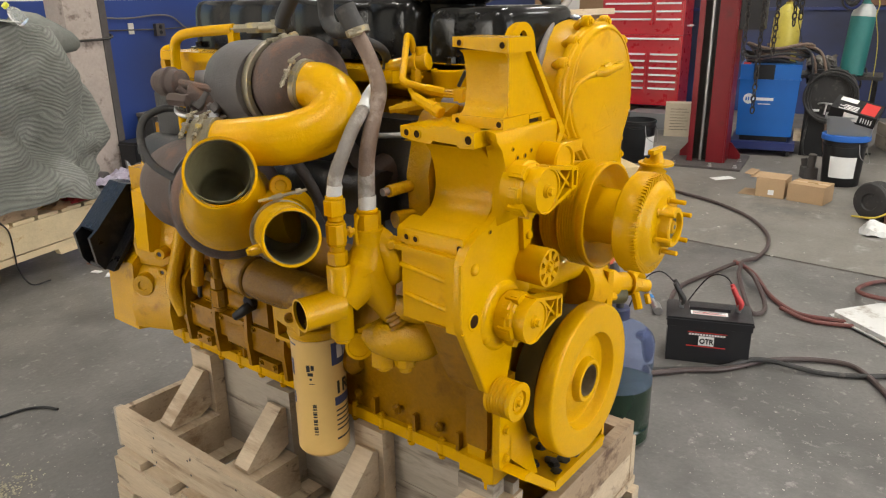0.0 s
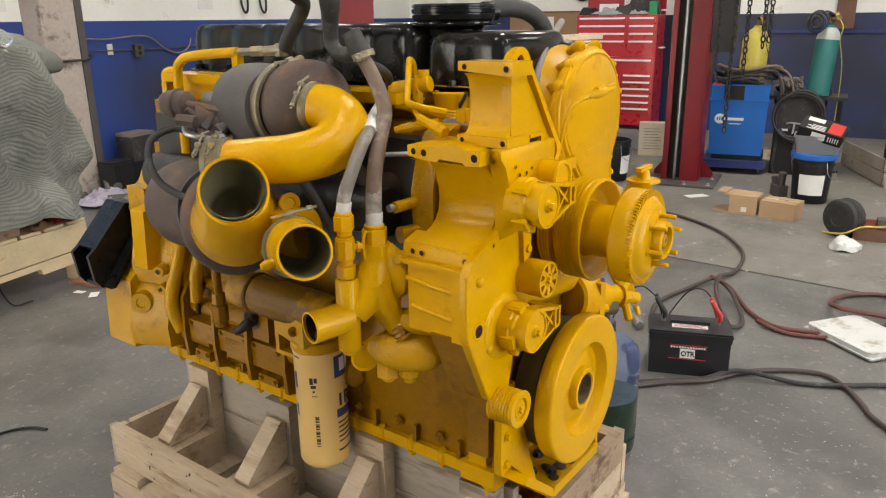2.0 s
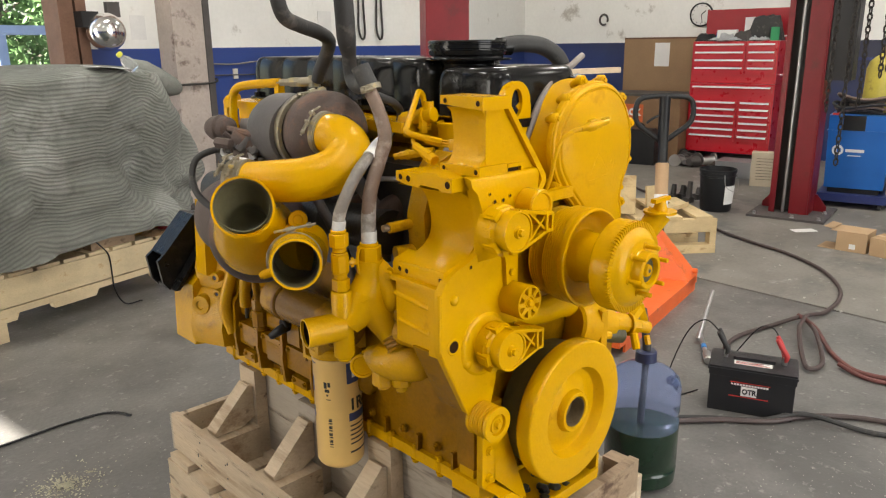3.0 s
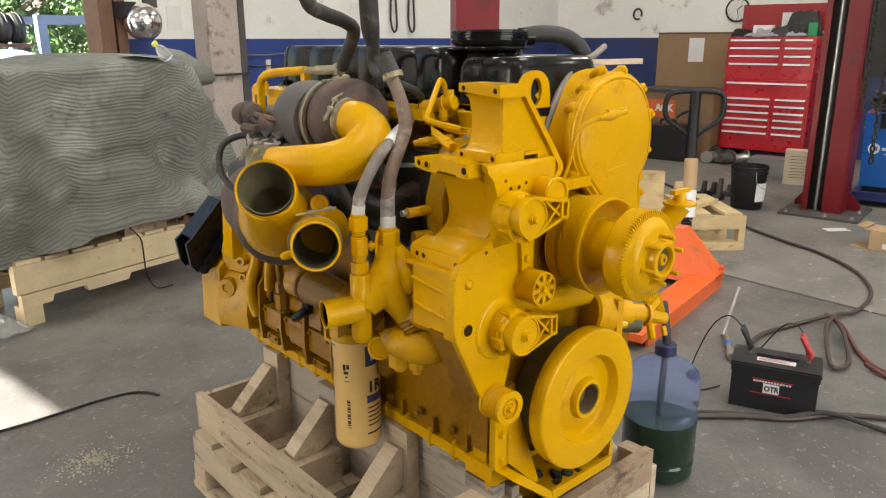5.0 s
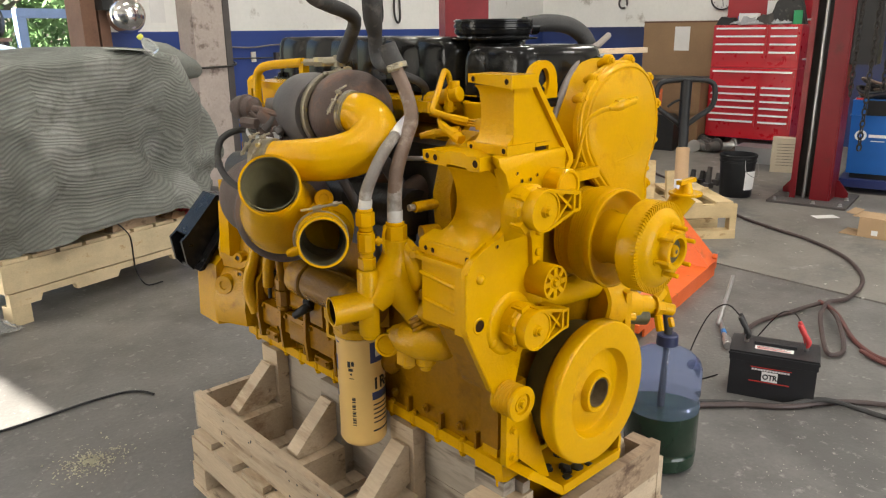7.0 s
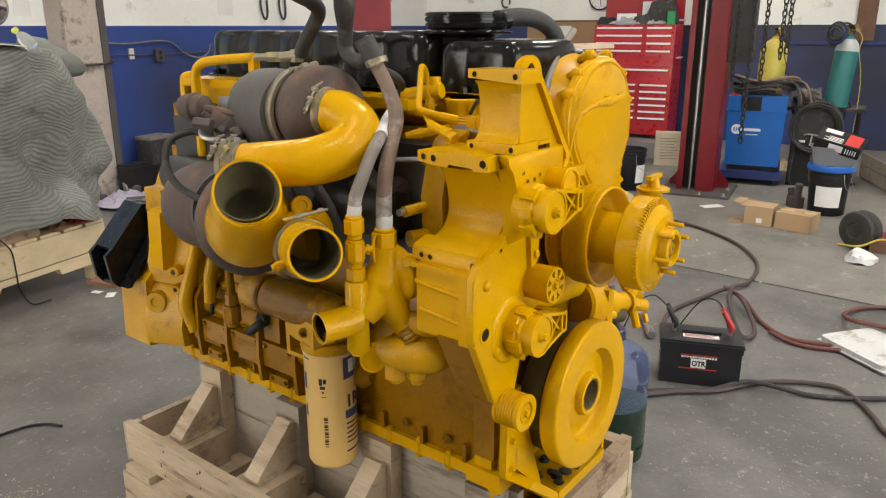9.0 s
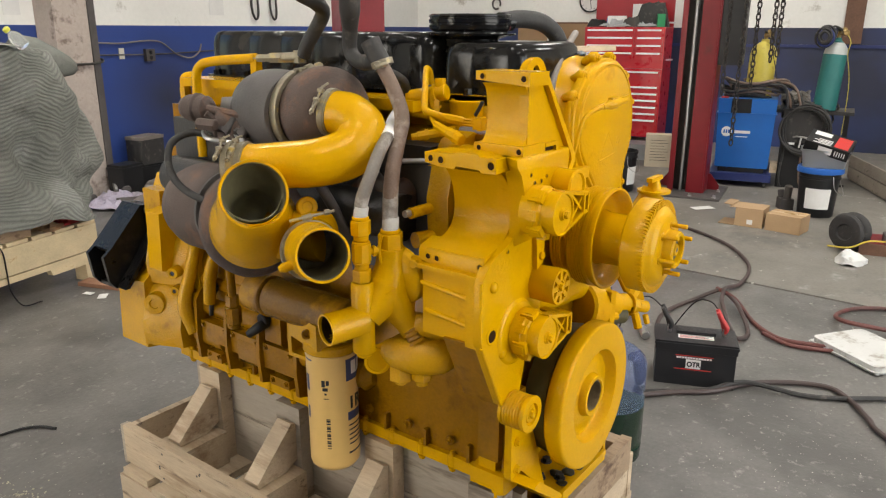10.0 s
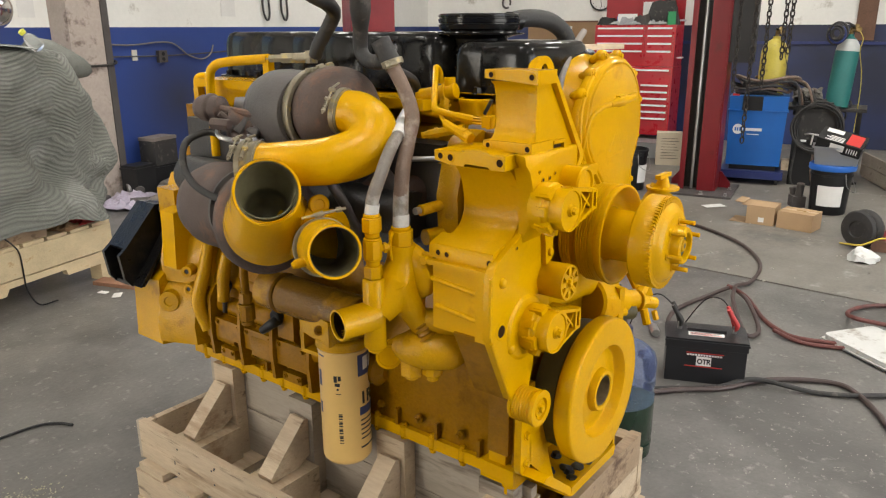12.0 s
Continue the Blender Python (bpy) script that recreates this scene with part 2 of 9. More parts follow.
# ---- the building ----
def wall_paint(name, grime, soot=None):
    """White wall over a blue dado; scuffs and grime, and one smoke stain (centre, reach) where something burned."""
    m = mat(name, (0.80, 0.79, 0.755), 0.55, var=0.07, scale=1.2, fine=26, bump=0.2, spots=((0.46, 0.43, 0.38), 0.04, 3.5))
    t = m.node_tree
    n, l = t.nodes, t.links
    b = n["Principled BSDF"]
    old = b.inputs["Base Color"].links[0].from_socket
    geo = n.new("ShaderNodeNewGeometry")
    sep = n.new("ShaderNodeSeparateXYZ")
    l.new(geo.outputs["Position"], sep.inputs[0])
    nz = n.new("ShaderNodeTexNoise")
    nz.inputs["Scale"].default_value = 2.2
    nz.inputs["Detail"].default_value = 6
    r = n.new("ShaderNodeMapRange")
    r.inputs["From Min"].default_value, r.inputs["From Max"].default_value = grime
    l.new(nz.outputs["Fac"], r.inputs["Value"])
    blue = n.new("ShaderNodeMix")
    blue.data_type = "RGBA"
    blue.inputs[6].default_value, blue.inputs[7].default_value = (0.020, 0.052, 0.235, 1), (0.022, 0.026, 0.055, 1)
    l.new(r.outputs[0], blue.inputs[0])
    step = n.new("ShaderNodeMath")
    step.operation = "LESS_THAN"
    step.inputs[1].default_value = 1.425
    l.new(sep.outputs["Z"], step.inputs[0])
    mx = n.new("ShaderNodeMix")
    mx.data_type = "RGBA"
    l.new(step.outputs[0], mx.inputs[0])
    l.new(old, mx.inputs[6])
    l.new(blue.outputs[2], mx.inputs[7])
    out = mx.outputs[2]
    if soot:
        far = n.new("ShaderNodeVectorMath")
        far.operation = "DISTANCE"
        far.inputs[1].default_value = soot[0]
        l.new(geo.outputs["Position"], far.inputs[0])
        wob = n.new("ShaderNodeMath")
        wob.operation, wob.inputs[1].default_value = "MULTIPLY_ADD", -soot[1] * 0.9
        l.new(nz.outputs["Fac"], wob.inputs[0])
        l.new(far.outputs["Value"], wob.inputs[2])
        fade = n.new("ShaderNodeMapRange")
        fade.inputs["From Min"].default_value, fade.inputs["From Max"].default_value = soot[1] * 0.62, -soot[1] * 0.45
        fade.inputs["To Max"].default_value = 0.9
        l.new(wob.outputs[0], fade.inputs["Value"])
        st = n.new("ShaderNodeMix")
        st.data_type = "RGBA"
        st.inputs[7].default_value = (0.030, 0.030, 0.032, 1)
        l.new(fade.outputs[0], st.inputs[0])
        l.new(out, st.inputs[6])
        out = st.outputs[2]
    l.new(out, b.inputs["Base Color"])
    return m


WALL = wall_paint("painted_wall", (0.44, 0.66))
WALL_SOOTY = wall_paint("smoke_stained_wall", (0.44, 0.66), (tuple(RM @ V(3.80, NORTH, 0.74)), 0.72))
WALL_GRIMY = wall_paint("grimy_painted_wall", (0.30, 0.58))
SLAB = mat("oil_stained_concrete", (0.138, 0.131, 0.122), 0.42, var=0.32, scale=2.4, fine=55, bump=0.35, spots=((0.082, 0.078, 0.073), 0.44, 1.1), dirt=((0.25, 0.24, 0.222), 0.13, 22.0), rvar=0.22)
SLAB_FAR = mat("dry_concrete", (0.205, 0.188, 0.165), 0.55, var=0.26, scale=2.2, fine=50, bump=0.18, spots=((0.10, 0.096, 0.092), 0.30, 1.3), dirt=((0.29, 0.275, 0.25), 0.12, 6))
COLUMN = mat("worn_column_paint", (0.40, 0.34, 0.30), 0.7, var=0.2, scale=3, fine=40, bump=0.3, spots=((0.16, 0.12, 0.10), 0.18, 6))
WOOD_OLD = mat("brown_timber", (0.15, 0.075, 0.045), 0.65, var=0.3, scale=5, fine=60, bump=0.3)
CEIL = mat("ceiling_board", (0.62, 0.60, 0.57), 0.8, var=0.08, scale=2, fine=30)
GRASS = mat("rough_grass", (0.035, 0.055, 0.018), 0.9, var=0.4, scale=2, fine=20)
RED_POST = mat("dark_red_enamel", (0.165, 0.008, 0.013), 0.42, spec=0.3, var=0.18, scale=5, fine=90, bump=0.1, spots=((0.10, 0.012, 0.012), 0.12, 7))


def rbox(bm, u0, u1, v0, v1, z0, z1):
    return box(bm, u0, u1, v0, v1, z0, z1, RM)


def structure(name, bm, material, label, category):
    return solid(name, bm, material, label, category, kind="structure", smooth=0)


# the ground runs on outside; the shop floor is two slabs that meet at a joint
b = B()
box(b, -600, 600, -600, 600, -0.30, -0.16)
structure("ground", b, GRASS, "rough grass and gravel ground outside the shop", "ground")
JOINT = [V(3.01, 1.0, 0), V(2.964, -0.4, 0)]
jd = (JOINT[1] - JOINT[0]).normalized()
jn = V(jd.y, -jd.x, 0)
if jn.x < 0:
    jn = -jn
jm = Matrix.Translation(JOINT[0]) @ Matrix(((jd.x, jn.x, 0, 0), (jd.y, jn.y, 0, 0), (0, 0, 1, 0), (0, 0, 0, 1)))
b = B()
box(b, -14, 14, -14, -0.013, -0.155, 0.0, jm)
structure("floor", b, SLAB, "grey concrete shop floor with oil stains and grit", "floor")
b = B()
box(b, -14, 14, 0.013, 14, -0.155, 0.0, jm)
structure("floor_2", b, SLAB_FAR, "lighter dry concrete slab beyond the floor joint", "floor")
b = B()
box(b, -14, 14, -0.013, 0.013, -0.155, -0.008, jm)
structure("floor_joint", b, DARK, "dark dirt-filled joint between two floor slabs", "joint")

T = 0.2
b = B()
rbox(b, EAST, EAST + T, SOUTH, NORTH + T, 0, TOP)
structure("wall_east", b, WALL_GRIMY, "white block wall with a blue painted dado", "wall")
DOOR_N = (-2.2, 1.70, 3.6)     # the open vehicle door in the north wall
b = B()
rbox(b, DOOR_N[1] + 0.10, EAST, NORTH, NORTH + T, 0, TOP)
rbox(b, WEST, DOOR_N[0], NORTH, NORTH + T, 0, TOP)
rbox(b, DOOR_N[0], DOOR_N[1] + 0.10, NORTH, NORTH + T, DOOR_N[2], TOP)
# unseen stub added outside to block low sun coming through the doorway
rbox(b, DOOR_N[0] - 0.2, DOOR_N[0], NORTH + T, NORTH + 1.6, -0.16, TOP)
structure("wall_north", b, WALL_SOOTY, "white wall with a blue dado, a vehicle doorway and an added outside stub", "wall")
b = B()
rbox(b, WEST - T, WEST, SOUTH, DOOR_W[0], 0, TOP)
rbox(b, WEST - T, WEST, DOOR_W[1], NORTH + T, 0, TOP)
rbox(b, WEST - T, WEST, DOOR_W[0], DOOR_W[1], DOOR_W[2], TOP)
structure("wall_west", b, WALL, "white wall with a blue dado and an open doorway", "wall")
b = B()
rbox(b, WEST - T, DOOR_S[0], SOUTH - T, SOUTH, 0, TOP)
rbox(b, DOOR_S[1], EAST + T, SOUTH - T, SOUTH, 0, TOP)
rbox(b, DOOR_S[0], DOOR_S[1], SOUTH - T, SOUTH, DOOR_S[2], TOP)
structure("wall_south", b, WALL, "white wall with a blue dado and an assumed, unseen vehicle doorway", "wall")
b = B()
rbox(b, WEST - T, EAST + T, SOUTH - T, NORTH + T, TOP, TOP + 0.15)
structure("ceiling", b, CEIL, "pale board ceiling", "ceiling")

# jambs of the north doorway
for nm, u0, u1, mt in (("door_jamb", 1.655, 1.775, WOOD_OLD), ("door_jamb", 1.795, 1.88, WOOD_OLD)):
    b = B()
    rbox(b, u0, u1, NORTH - 0.06, NORTH + (0.19 if u0 < 1.7 else -0.005), 0, DOOR_N[2])
    bev(b, 0.006)
    tagged(new(nm, mesh_of(nm, b, mt)), "brown timber door jamb with worn paint", "door jamb", kind="structure")

# column by the north wall, with the pipe strapped to it
b = B()
rbox(b, 2.53, 2.84, NORTH - 0.24, NORTH - 0.004, 0, TOP)
bev(b, 0.012)
column = solid("column", b, COLUMN, "scuffed concrete column against the wall", "column", kind="structure")
b = B()
rbox(b, 2.843, 2.905, NORTH - 0.25, NORTH - 0.24, 0, TOP)
rbox(b, 2.843, 2.855, NORTH - 0.24, NORTH - 0.10, 0, TOP)
rbox(b, 2.893, 2.905, NORTH - 0.24, NORTH - 0.10, 0, TOP)
bev(b, 0.002, 1)
part("steel_channel", b, IRON, column, "dark steel channel fixed to the column")

# tube lamps under the ceiling
lamp_body = mat("white_lamp_sheet", (0.7, 0.7, 0.68), 0.4, var=0.04)
glow = bpy.data.materials.new("lit_tube")
glow.use_nodes = True
ge = glow.node_tree.nodes["Principled BSDF"]
ge.inputs["Emission Color"].default_value, ge.inputs["Emission Strength"].default_value = (1, 0.97, 0.9, 1), 1.2
for u, v in LAMPS:
    o = RM @ V(u, v, TOP)
    la = thing("ceiling_lamp", RM @ pose(u, v, TOP), "white twin-tube strip lamp on the ceiling, lit", "lamp", "ceiling lamps")
    b = B()
    box(b, -0.63, 0.63, -0.11, 0.11, -0.18, -0.001, la.matrix_basis)
    bev(b, 0.01)
    part("housing", b, lamp_body, la)
    for s in (-0.06, 0.06):
        b = B()
        cyl(b, la.matrix_basis @ V(-0.6, s, -0.2), la.matrix_basis @ V(0.6, s, -0.2), 0.018, n=12)
        part("tube", b, glow, la)


# ---- the engine ----
eng = thing("engine", (0, 0.5, 0.42), "freshly painted yellow six-cylinder diesel engine on a crate", "engine")

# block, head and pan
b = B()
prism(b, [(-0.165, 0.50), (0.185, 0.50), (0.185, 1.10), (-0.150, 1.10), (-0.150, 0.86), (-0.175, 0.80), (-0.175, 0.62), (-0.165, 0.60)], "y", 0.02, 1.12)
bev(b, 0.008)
block = part("block", b, YELLOW_OLD_SHADED, eng, "cast block with thin yellow paint, darkened for dirt and shade")
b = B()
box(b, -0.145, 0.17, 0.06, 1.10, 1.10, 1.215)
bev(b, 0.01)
part("cylinder_head", b, YELLOW_OLD_SHADED, eng)
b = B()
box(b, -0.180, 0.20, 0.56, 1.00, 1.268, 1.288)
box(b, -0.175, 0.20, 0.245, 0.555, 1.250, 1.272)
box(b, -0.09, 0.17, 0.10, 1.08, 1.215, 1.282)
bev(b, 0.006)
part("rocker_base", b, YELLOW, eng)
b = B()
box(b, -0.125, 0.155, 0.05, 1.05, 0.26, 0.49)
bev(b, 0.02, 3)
part("oil_pan", b, YELLOW_PAN_SHADE, eng, "oil pan in thin amber paint, darkened for the shade it stands in")
b = B()
box(b, -0.178, 0.19, 0.02, 1.13, 0.487, 0.515)
bev(b, 0.003)
rail = part("pan_rail", b, YELLOW, eng)
for i in range(13):
    b = B()
    y = 0.06 + i * 0.085
    hexbolt(b, (-0.171, y, 0.486), (0, 0, -1), 0.008, 0.010)
    cyl(b, (-0.172, y, 0.488), (-0.172, y, 0.516), 0.0105, n=12, ch=0.002)
    hexbolt(b, (-0.172, y, 0.516), (0, 0, 1), 0.0065, 0.006)
    part("rail_bolt", b, YELLOW, rail)


def rounded(x0, x1, z0, z1, r, n=5):
    out = []
    for cx, cz, a0 in ((x1 - r, z1 - r, 0), (x0 + r, z1 - r, 90), (x0 + r, z0 + r, 180), (x1 - r, z0 + r, 270)):
        for k in range(n + 1):
            a = radians(a0 + 90 * k / n)
            out.append((cx + r * math.cos(a), cz + r * math.sin(a)))
    return out


# black rocker covers: a long one and a short one
def rocker(y0, y1, z0, z1, name):
    """A cast cover whose long sides swell between its hold-down bolts."""
    pitch = 0.118
    side = []
    k = int((y1 - y0) / 0.006)
    for i in range(k + 1):
        y = y0 + (y1 - y0) * i / k
        e = min(1, min(y - y0, y1 - y) / 0.03)
        side.append((0.030 * (1 - math.sqrt(max(0, 1 - (1 - e) ** 2))) - 0.006 * (0.5 - 0.5 * math.cos((y - y0) / pitch * math.tau)) ** 0.5, y))
    outline = [(-0.070 + d, y) for d, y in side] + [(0.195 - d, y) for d, y in reversed(side)]
    b = B()
    levels = ((z0, 1.0, 0.0), (z1 - 0.030, 0.985, 0.002), (z1 - 0.014, 0.965, 0.006), (z1 - 0.004, 0.93, 0.012), (z1, 0.88, 0.022))
    rings = []
    for z, f, sh in levels:
        rings.append([b.verts.new((0.0625 + (x - 0.0625) * f, y + (sh if y < (y0 + y1) / 2 else -sh) * min(1, abs(y - (y0 + y1) / 2) / 0.06), z)) for x, y in outline])
    n = len(outline)
    for p, q in zip(rings, rings[1:]):
        for i in range(n):
            b.faces.new((p[i], p[(i + 1) % n], q[(i + 1) % n], q[i]))
    b.faces.new(rings[-1])
    prism(b, rounded(-0.090, 0.215, y0 - 0.012, y1 + 0.012, 0.035), "z", z0 - 0.012, z0 + 0.006)
    cv = part(name, b, BLACK_GLOSS, eng, "gloss black rocker cover", smooth=50)
    for i in range(int((y1 - y0) / pitch) + 1):
        b = B()
        y = y0 + i * pitch
        if y0 - 0.001 <= y <= y1:
            hexbolt(b, (-0.080, max(y0 + 0.004, y), z0 + 0.006), (0, 0, 1), 0.009, 0.012)
            part("cover_bolt", b, BLACK_GLOSS, cv)
    return cv


rocker(0.275, 1.02, 1.286, 1.402, "valve_cover")
rocker(0.06, 0.255, 1.275, 1.384, "valve_cover")
b = B()
lathe(b, [(0, 0), (0, 0.070), (0.012, 0.060), (0.026, 0.062), (0.032, 0.080), (0.034, 0.098), (0.0365, 0.099), (0.0375, 0.096), (0.038, 0.082), (0.042, 0.080), (0.046, 0.086), (0.054, 0.088), (0.0555, 0.085), (0.058, 0.085), (0.0595, 0.088), (0.066, 0.0885), (0.0675, 0.086), (0.070, 0.086), (0.0715, 0.0885), (0.075, 0.088), (0.077, 0.084), (0.0755, 0.078), (0.0755, 0)], (0.034, 0.255, 1.362), (0, 0, 1), 56)
cyl(b, (0.100, 0.225, 1.424), (0.130, 0.210, 1.424), 0.020, n=18)
part("breather", b, BLACK_GLOSS, eng, "black round breather on the rocker cover")
b = B()
tube(b, [(0.105, 0.222, 1.424), (0.150, 0.200, 1.430), (0.205, 0.180, 1.424), (0.245, 0.165, 1.400), (0.262, 0.155, 1.365)], 0.0195, 14)
part("breather_hose", b, RUBBER, eng, "dusty black rubber hose")

# gear housing: a cast drum behind a round cover, with bolt ears along its rim
COVER = [(0.021, 1.222), (0.030, 1.265), (0.058, 1.304), (0.102, 1.331), (0.152, 1.341), (0.205, 1.334), (0.250, 1.304), (0.279, 1.255), (0.288, 1.205), (0.281, 1.158), (0.262, 1.122), (0.255, 1.085), (0.262, 1.045), (0.245, 1.000), (0.200, 0.985), (0.150, 1.025), (0.105, 1.085), (0.060, 1.132), (0.030, 1.175)]
EARS = [(0.114, 1.357), (0.189, 1.355), (0.270, 1.313), (0.063, 1.322), (0.026, 1.283), (0.309, 1.252), (0.305, 1.168), (0.277, 1.103), (0.286, 1.066), (0.034, 1.138)]


def cover_outline(grow=0.0):
    k = len(COVER)
    pts = [V(x, 0, z) for x, z in COVER]
    loop_ = smooth_path([pts[-2], pts[-1]] + pts + [pts[0], pts[1]], 4)[8:8 + 4 * k]
    out = []
    for i, p in enumerate(loop_):
        t = (loop_[(i + 1) % len(loop_)] - loop_[i - 1]).normalized()
        out.append((p.x - t.z * grow, p.z + t.x * grow))
    return out


def loft(bm, rings):
    """Closed rings of equal length joined in order; the two ends are capped. A ring: (distance along y, outline)."""
    vr = [[bm.verts.new((x, y, z)) for x, z in o] for y, o in rings]
    n = len(vr[0])
    for p, q in zip(vr, vr[1:]):
        for i in range(n):
            bm.faces.new((p[i], p[(i + 1) % n], q[(i + 1) % n], q[i]))
    bm.faces.new(vr[0])
    bm.faces.new(vr[-1][::-1])


def capsule(bm, p, q, r, r2, n=14):
    """A rounded rib from p to q."""
    p, q = V(p), V(q)
    h = (q - p).length
    r2 = r2 or r
    pr = [(-r, 0)] + [(-r * math.cos(a), r * math.sin(a)) for a in (0.5, 1.0)] + [(0, r), (h, r2)] + [(h + r2 * math.sin(a), r2 * math.cos(a)) for a in (0.5, 1.0)] + [(h + r2, 0)]
    lathe(bm, pr, p, q - p, n)


b = B()
loft(b, [(0.170, cover_outline(0.022)), (0.085, cover_outline(0.020)), (0.045, cover_outline(0.010)), (0.016, cover_outline(-0.002)), (0.008, cover_outline(0.002)), (0.006, cover_outline(0.010)), (0.000, cover_outline(0.012)), (-0.006, cover_outline(0.011))])
for x, z in EARS:
    d = V(x - 0.160, 0, z - 1.205).normalized()
    e = V(x, 0, z) - d * 0.004
    capsule(b, e + V(0, 0.012, 0) - d * 0.003, e + V(0, 0.022, 0) - d * 0.009, 0.0095, 0.0085)
    cyl(b, e + V(0, 0.010, 0), e + V(0, -0.007, 0), 0.0120, n=18, ch=0.002)
part("gear_housing", b, YELLOW, eng, smooth=45)
b = B()
box(b, -0.20, 0.30, 0.010, 0.06, 0.56, 1.06)
bev(b, 0.008)
part("timing_case", b, YELLOW_OLD_SHADED, eng)
b = B()
loft(b, [(-0.0055, cover_outline(0.010)), (-0.0100, cover_outline(0.0095)), (-0.0112, cover_outline(0.008)), (-0.0112, cover_outline(0.0055)), (-0.0125, cover_outline(0.004)), (-0.0185, cover_outline(0.002)), (-0.0200, cover_outline(0.0005)), (-0.0200, cover_outline(-0.0025)), (-0.0178, cover_outline(-0.0040)), (-0.0178, cover_outline(-0.0060)), (-0.0205, cover_outline(-0.0078)), (-0.0220, cover_outline(-0.011))])
cov = part("gear_cover", b, YELLOW, eng, "smooth yellow front cover plate", smooth=50)
b = B()
for p, q_ in (((0.130, 1.150), (0.160, 1.198)), ((0.160, 1.198), (0.192, 1.160)), ((0.125, 1.140), (0.200, 1.148)), ((0.205, 1.170), (0.212, 1.182)), ((0.214, 1.158), (0.220, 1.176))):
    cyl(b, (p[0], -0.0194, p[1]), (q_[0], -0.0194, q_[1]), 0.0032, n=10)
part("cast_mark", b, YELLOW, cov)
for x, z in EARS:
    b = B()
    d = V(x - 0.160, 0, z - 1.205).normalized()
    e = V(x, 0, z) - d * 0.004
    hexbolt(b, e + V(0, -0.0065, 0), (0, -1, 0), 0.0062, 0.005)
    part("cover_bolt", b, YELLOW, cov)

# dark brown put in for the shade inside bolt holes, slot and outlet
HOLE = mat("brown_shadowed_bore", (0.030, 0.014, 0.003), 0.8, var=0.3, bump=0.1, spec=0.1)
# front accessory bracket: waisted cast arm, front plate, ribbed side panel, three drilled pads
brk = None
b = B()
SWEEP = [(-0.306, 1.178), (-0.262, 1.172), (-0.238, 1.150), (-0.226, 1.118), (-0.222, 1.088), (-0.228, 1.064), (-0.246, 1.045), (-0.278, 1.034), (-0.310, 1.028)]
fine_ = [(p.x, p.z) for p in smooth_path([(x, 0, z) for x, z in SWEEP], 4)]
prism(b, fine_ + [(-0.310, 0.995), (-0.306, 0.860), (-0.19, 0.82), (-0.10, 0.86), (-0.10, 1.178)], "y", -0.016, 0.108)
bev(b, 0.003, 2, 45)
brk = part("accessory_bracket", b, YELLOW, eng, "heavy cast front bracket", smooth=62)
b = B()
FACE = [(-0.250, 1.178), (-0.226, 1.150), (-0.213, 1.115), (-0.210, 1.084), (-0.220, 1.062), (-0.246, 1.044), (-0.286, 1.030), (-0.314, 1.014), (-0.328, 0.994), (-0.331, 0.884), (-0.328, 0.872), (-0.258, 0.730), (-0.248, 0.722), (-0.196, 0.722), (-0.180, 0.780), (-0.166, 0.93), (-0.150, 1.017), (-0.120, 1.060), (-0.092, 1.135), (-0.086, 1.178)]
prism(b, FACE, "y", -0.030, -0.012)
bev(b, 0.0035, 2, 25)
plate = part("front_plate", b, YELLOW, brk)
# thin raised lip along the plate's slanting lower edge
b = B()
for p, q_ in (((-0.327, 0.870), (-0.257, 0.729)), ((-0.331, 0.992), (-0.331, 0.882))):
    cyl(b, (p[0], -0.0285, p[1]), (q_[0], -0.0285, q_[1]), 0.0035, n=8)
part("edge_lip", b, YELLOW, plate)
b = B()
prism(b, [(-0.322, 0.868), (-0.250, 0.722), (-0.196, 0.722), (-0.19, 0.80), (-0.20, 0.868)], "y", -0.014, 0.060)
bev(b, 0.004, 2)
part("lower_web", b, YELLOW_OLD_SHADED, brk)
# drilled ledge over the side panel
b = B()
prism(b, [(-0.303, 1.000), (-0.311, 1.002), (-0.311, 1.022), (-0.306, 1.029), (-0.270, 1.040), (-0.27, 1.000)], "y", -0.018, 0.124)
bev(b, 0.003, 2)
part("ledge", b, YELLOW, brk)
# side panel: a frame that stands proud, with two round ribs across the recess
b = B()
box(b, -0.326, -0.300, -0.014, 0.008, 0.864, 0.999)
box(b, -0.322, -0.300, 0.008, 0.126, 0.990, 0.9985)
box(b, -0.315, -0.300, 0.008, 0.112, 0.864, 0.990)
bev(b, 0.003, 2)
for z in (0.958, 0.906):
    capsule(b, (-0.3155, 0.014, z - 0.006), (-0.3155, 0.112 - (0.958 - z) * 0.2, z + 0.004), 0.0050, 0.0050, 10)
part("side_panel", b, YELLOW, brk)
# long lower pad with a stepped underside
b = B()
prism(b, [(0.114, 1.202), (0.114, 1.184), (0.086, 1.179), (0.050, 1.177), (0.046, 1.183), (-0.002, 1.181), (-0.006, 1.176), (-0.036, 1.178), (-0.036, 1.203), (-0.004, 1.203), (0.002, 1.207), (0.044, 1.208), (0.050, 1.203)], "x", -0.305, -0.190)
bev(b, 0.003, 2)
part("mounting_pad", b, YELLOW, brk)
b = B()
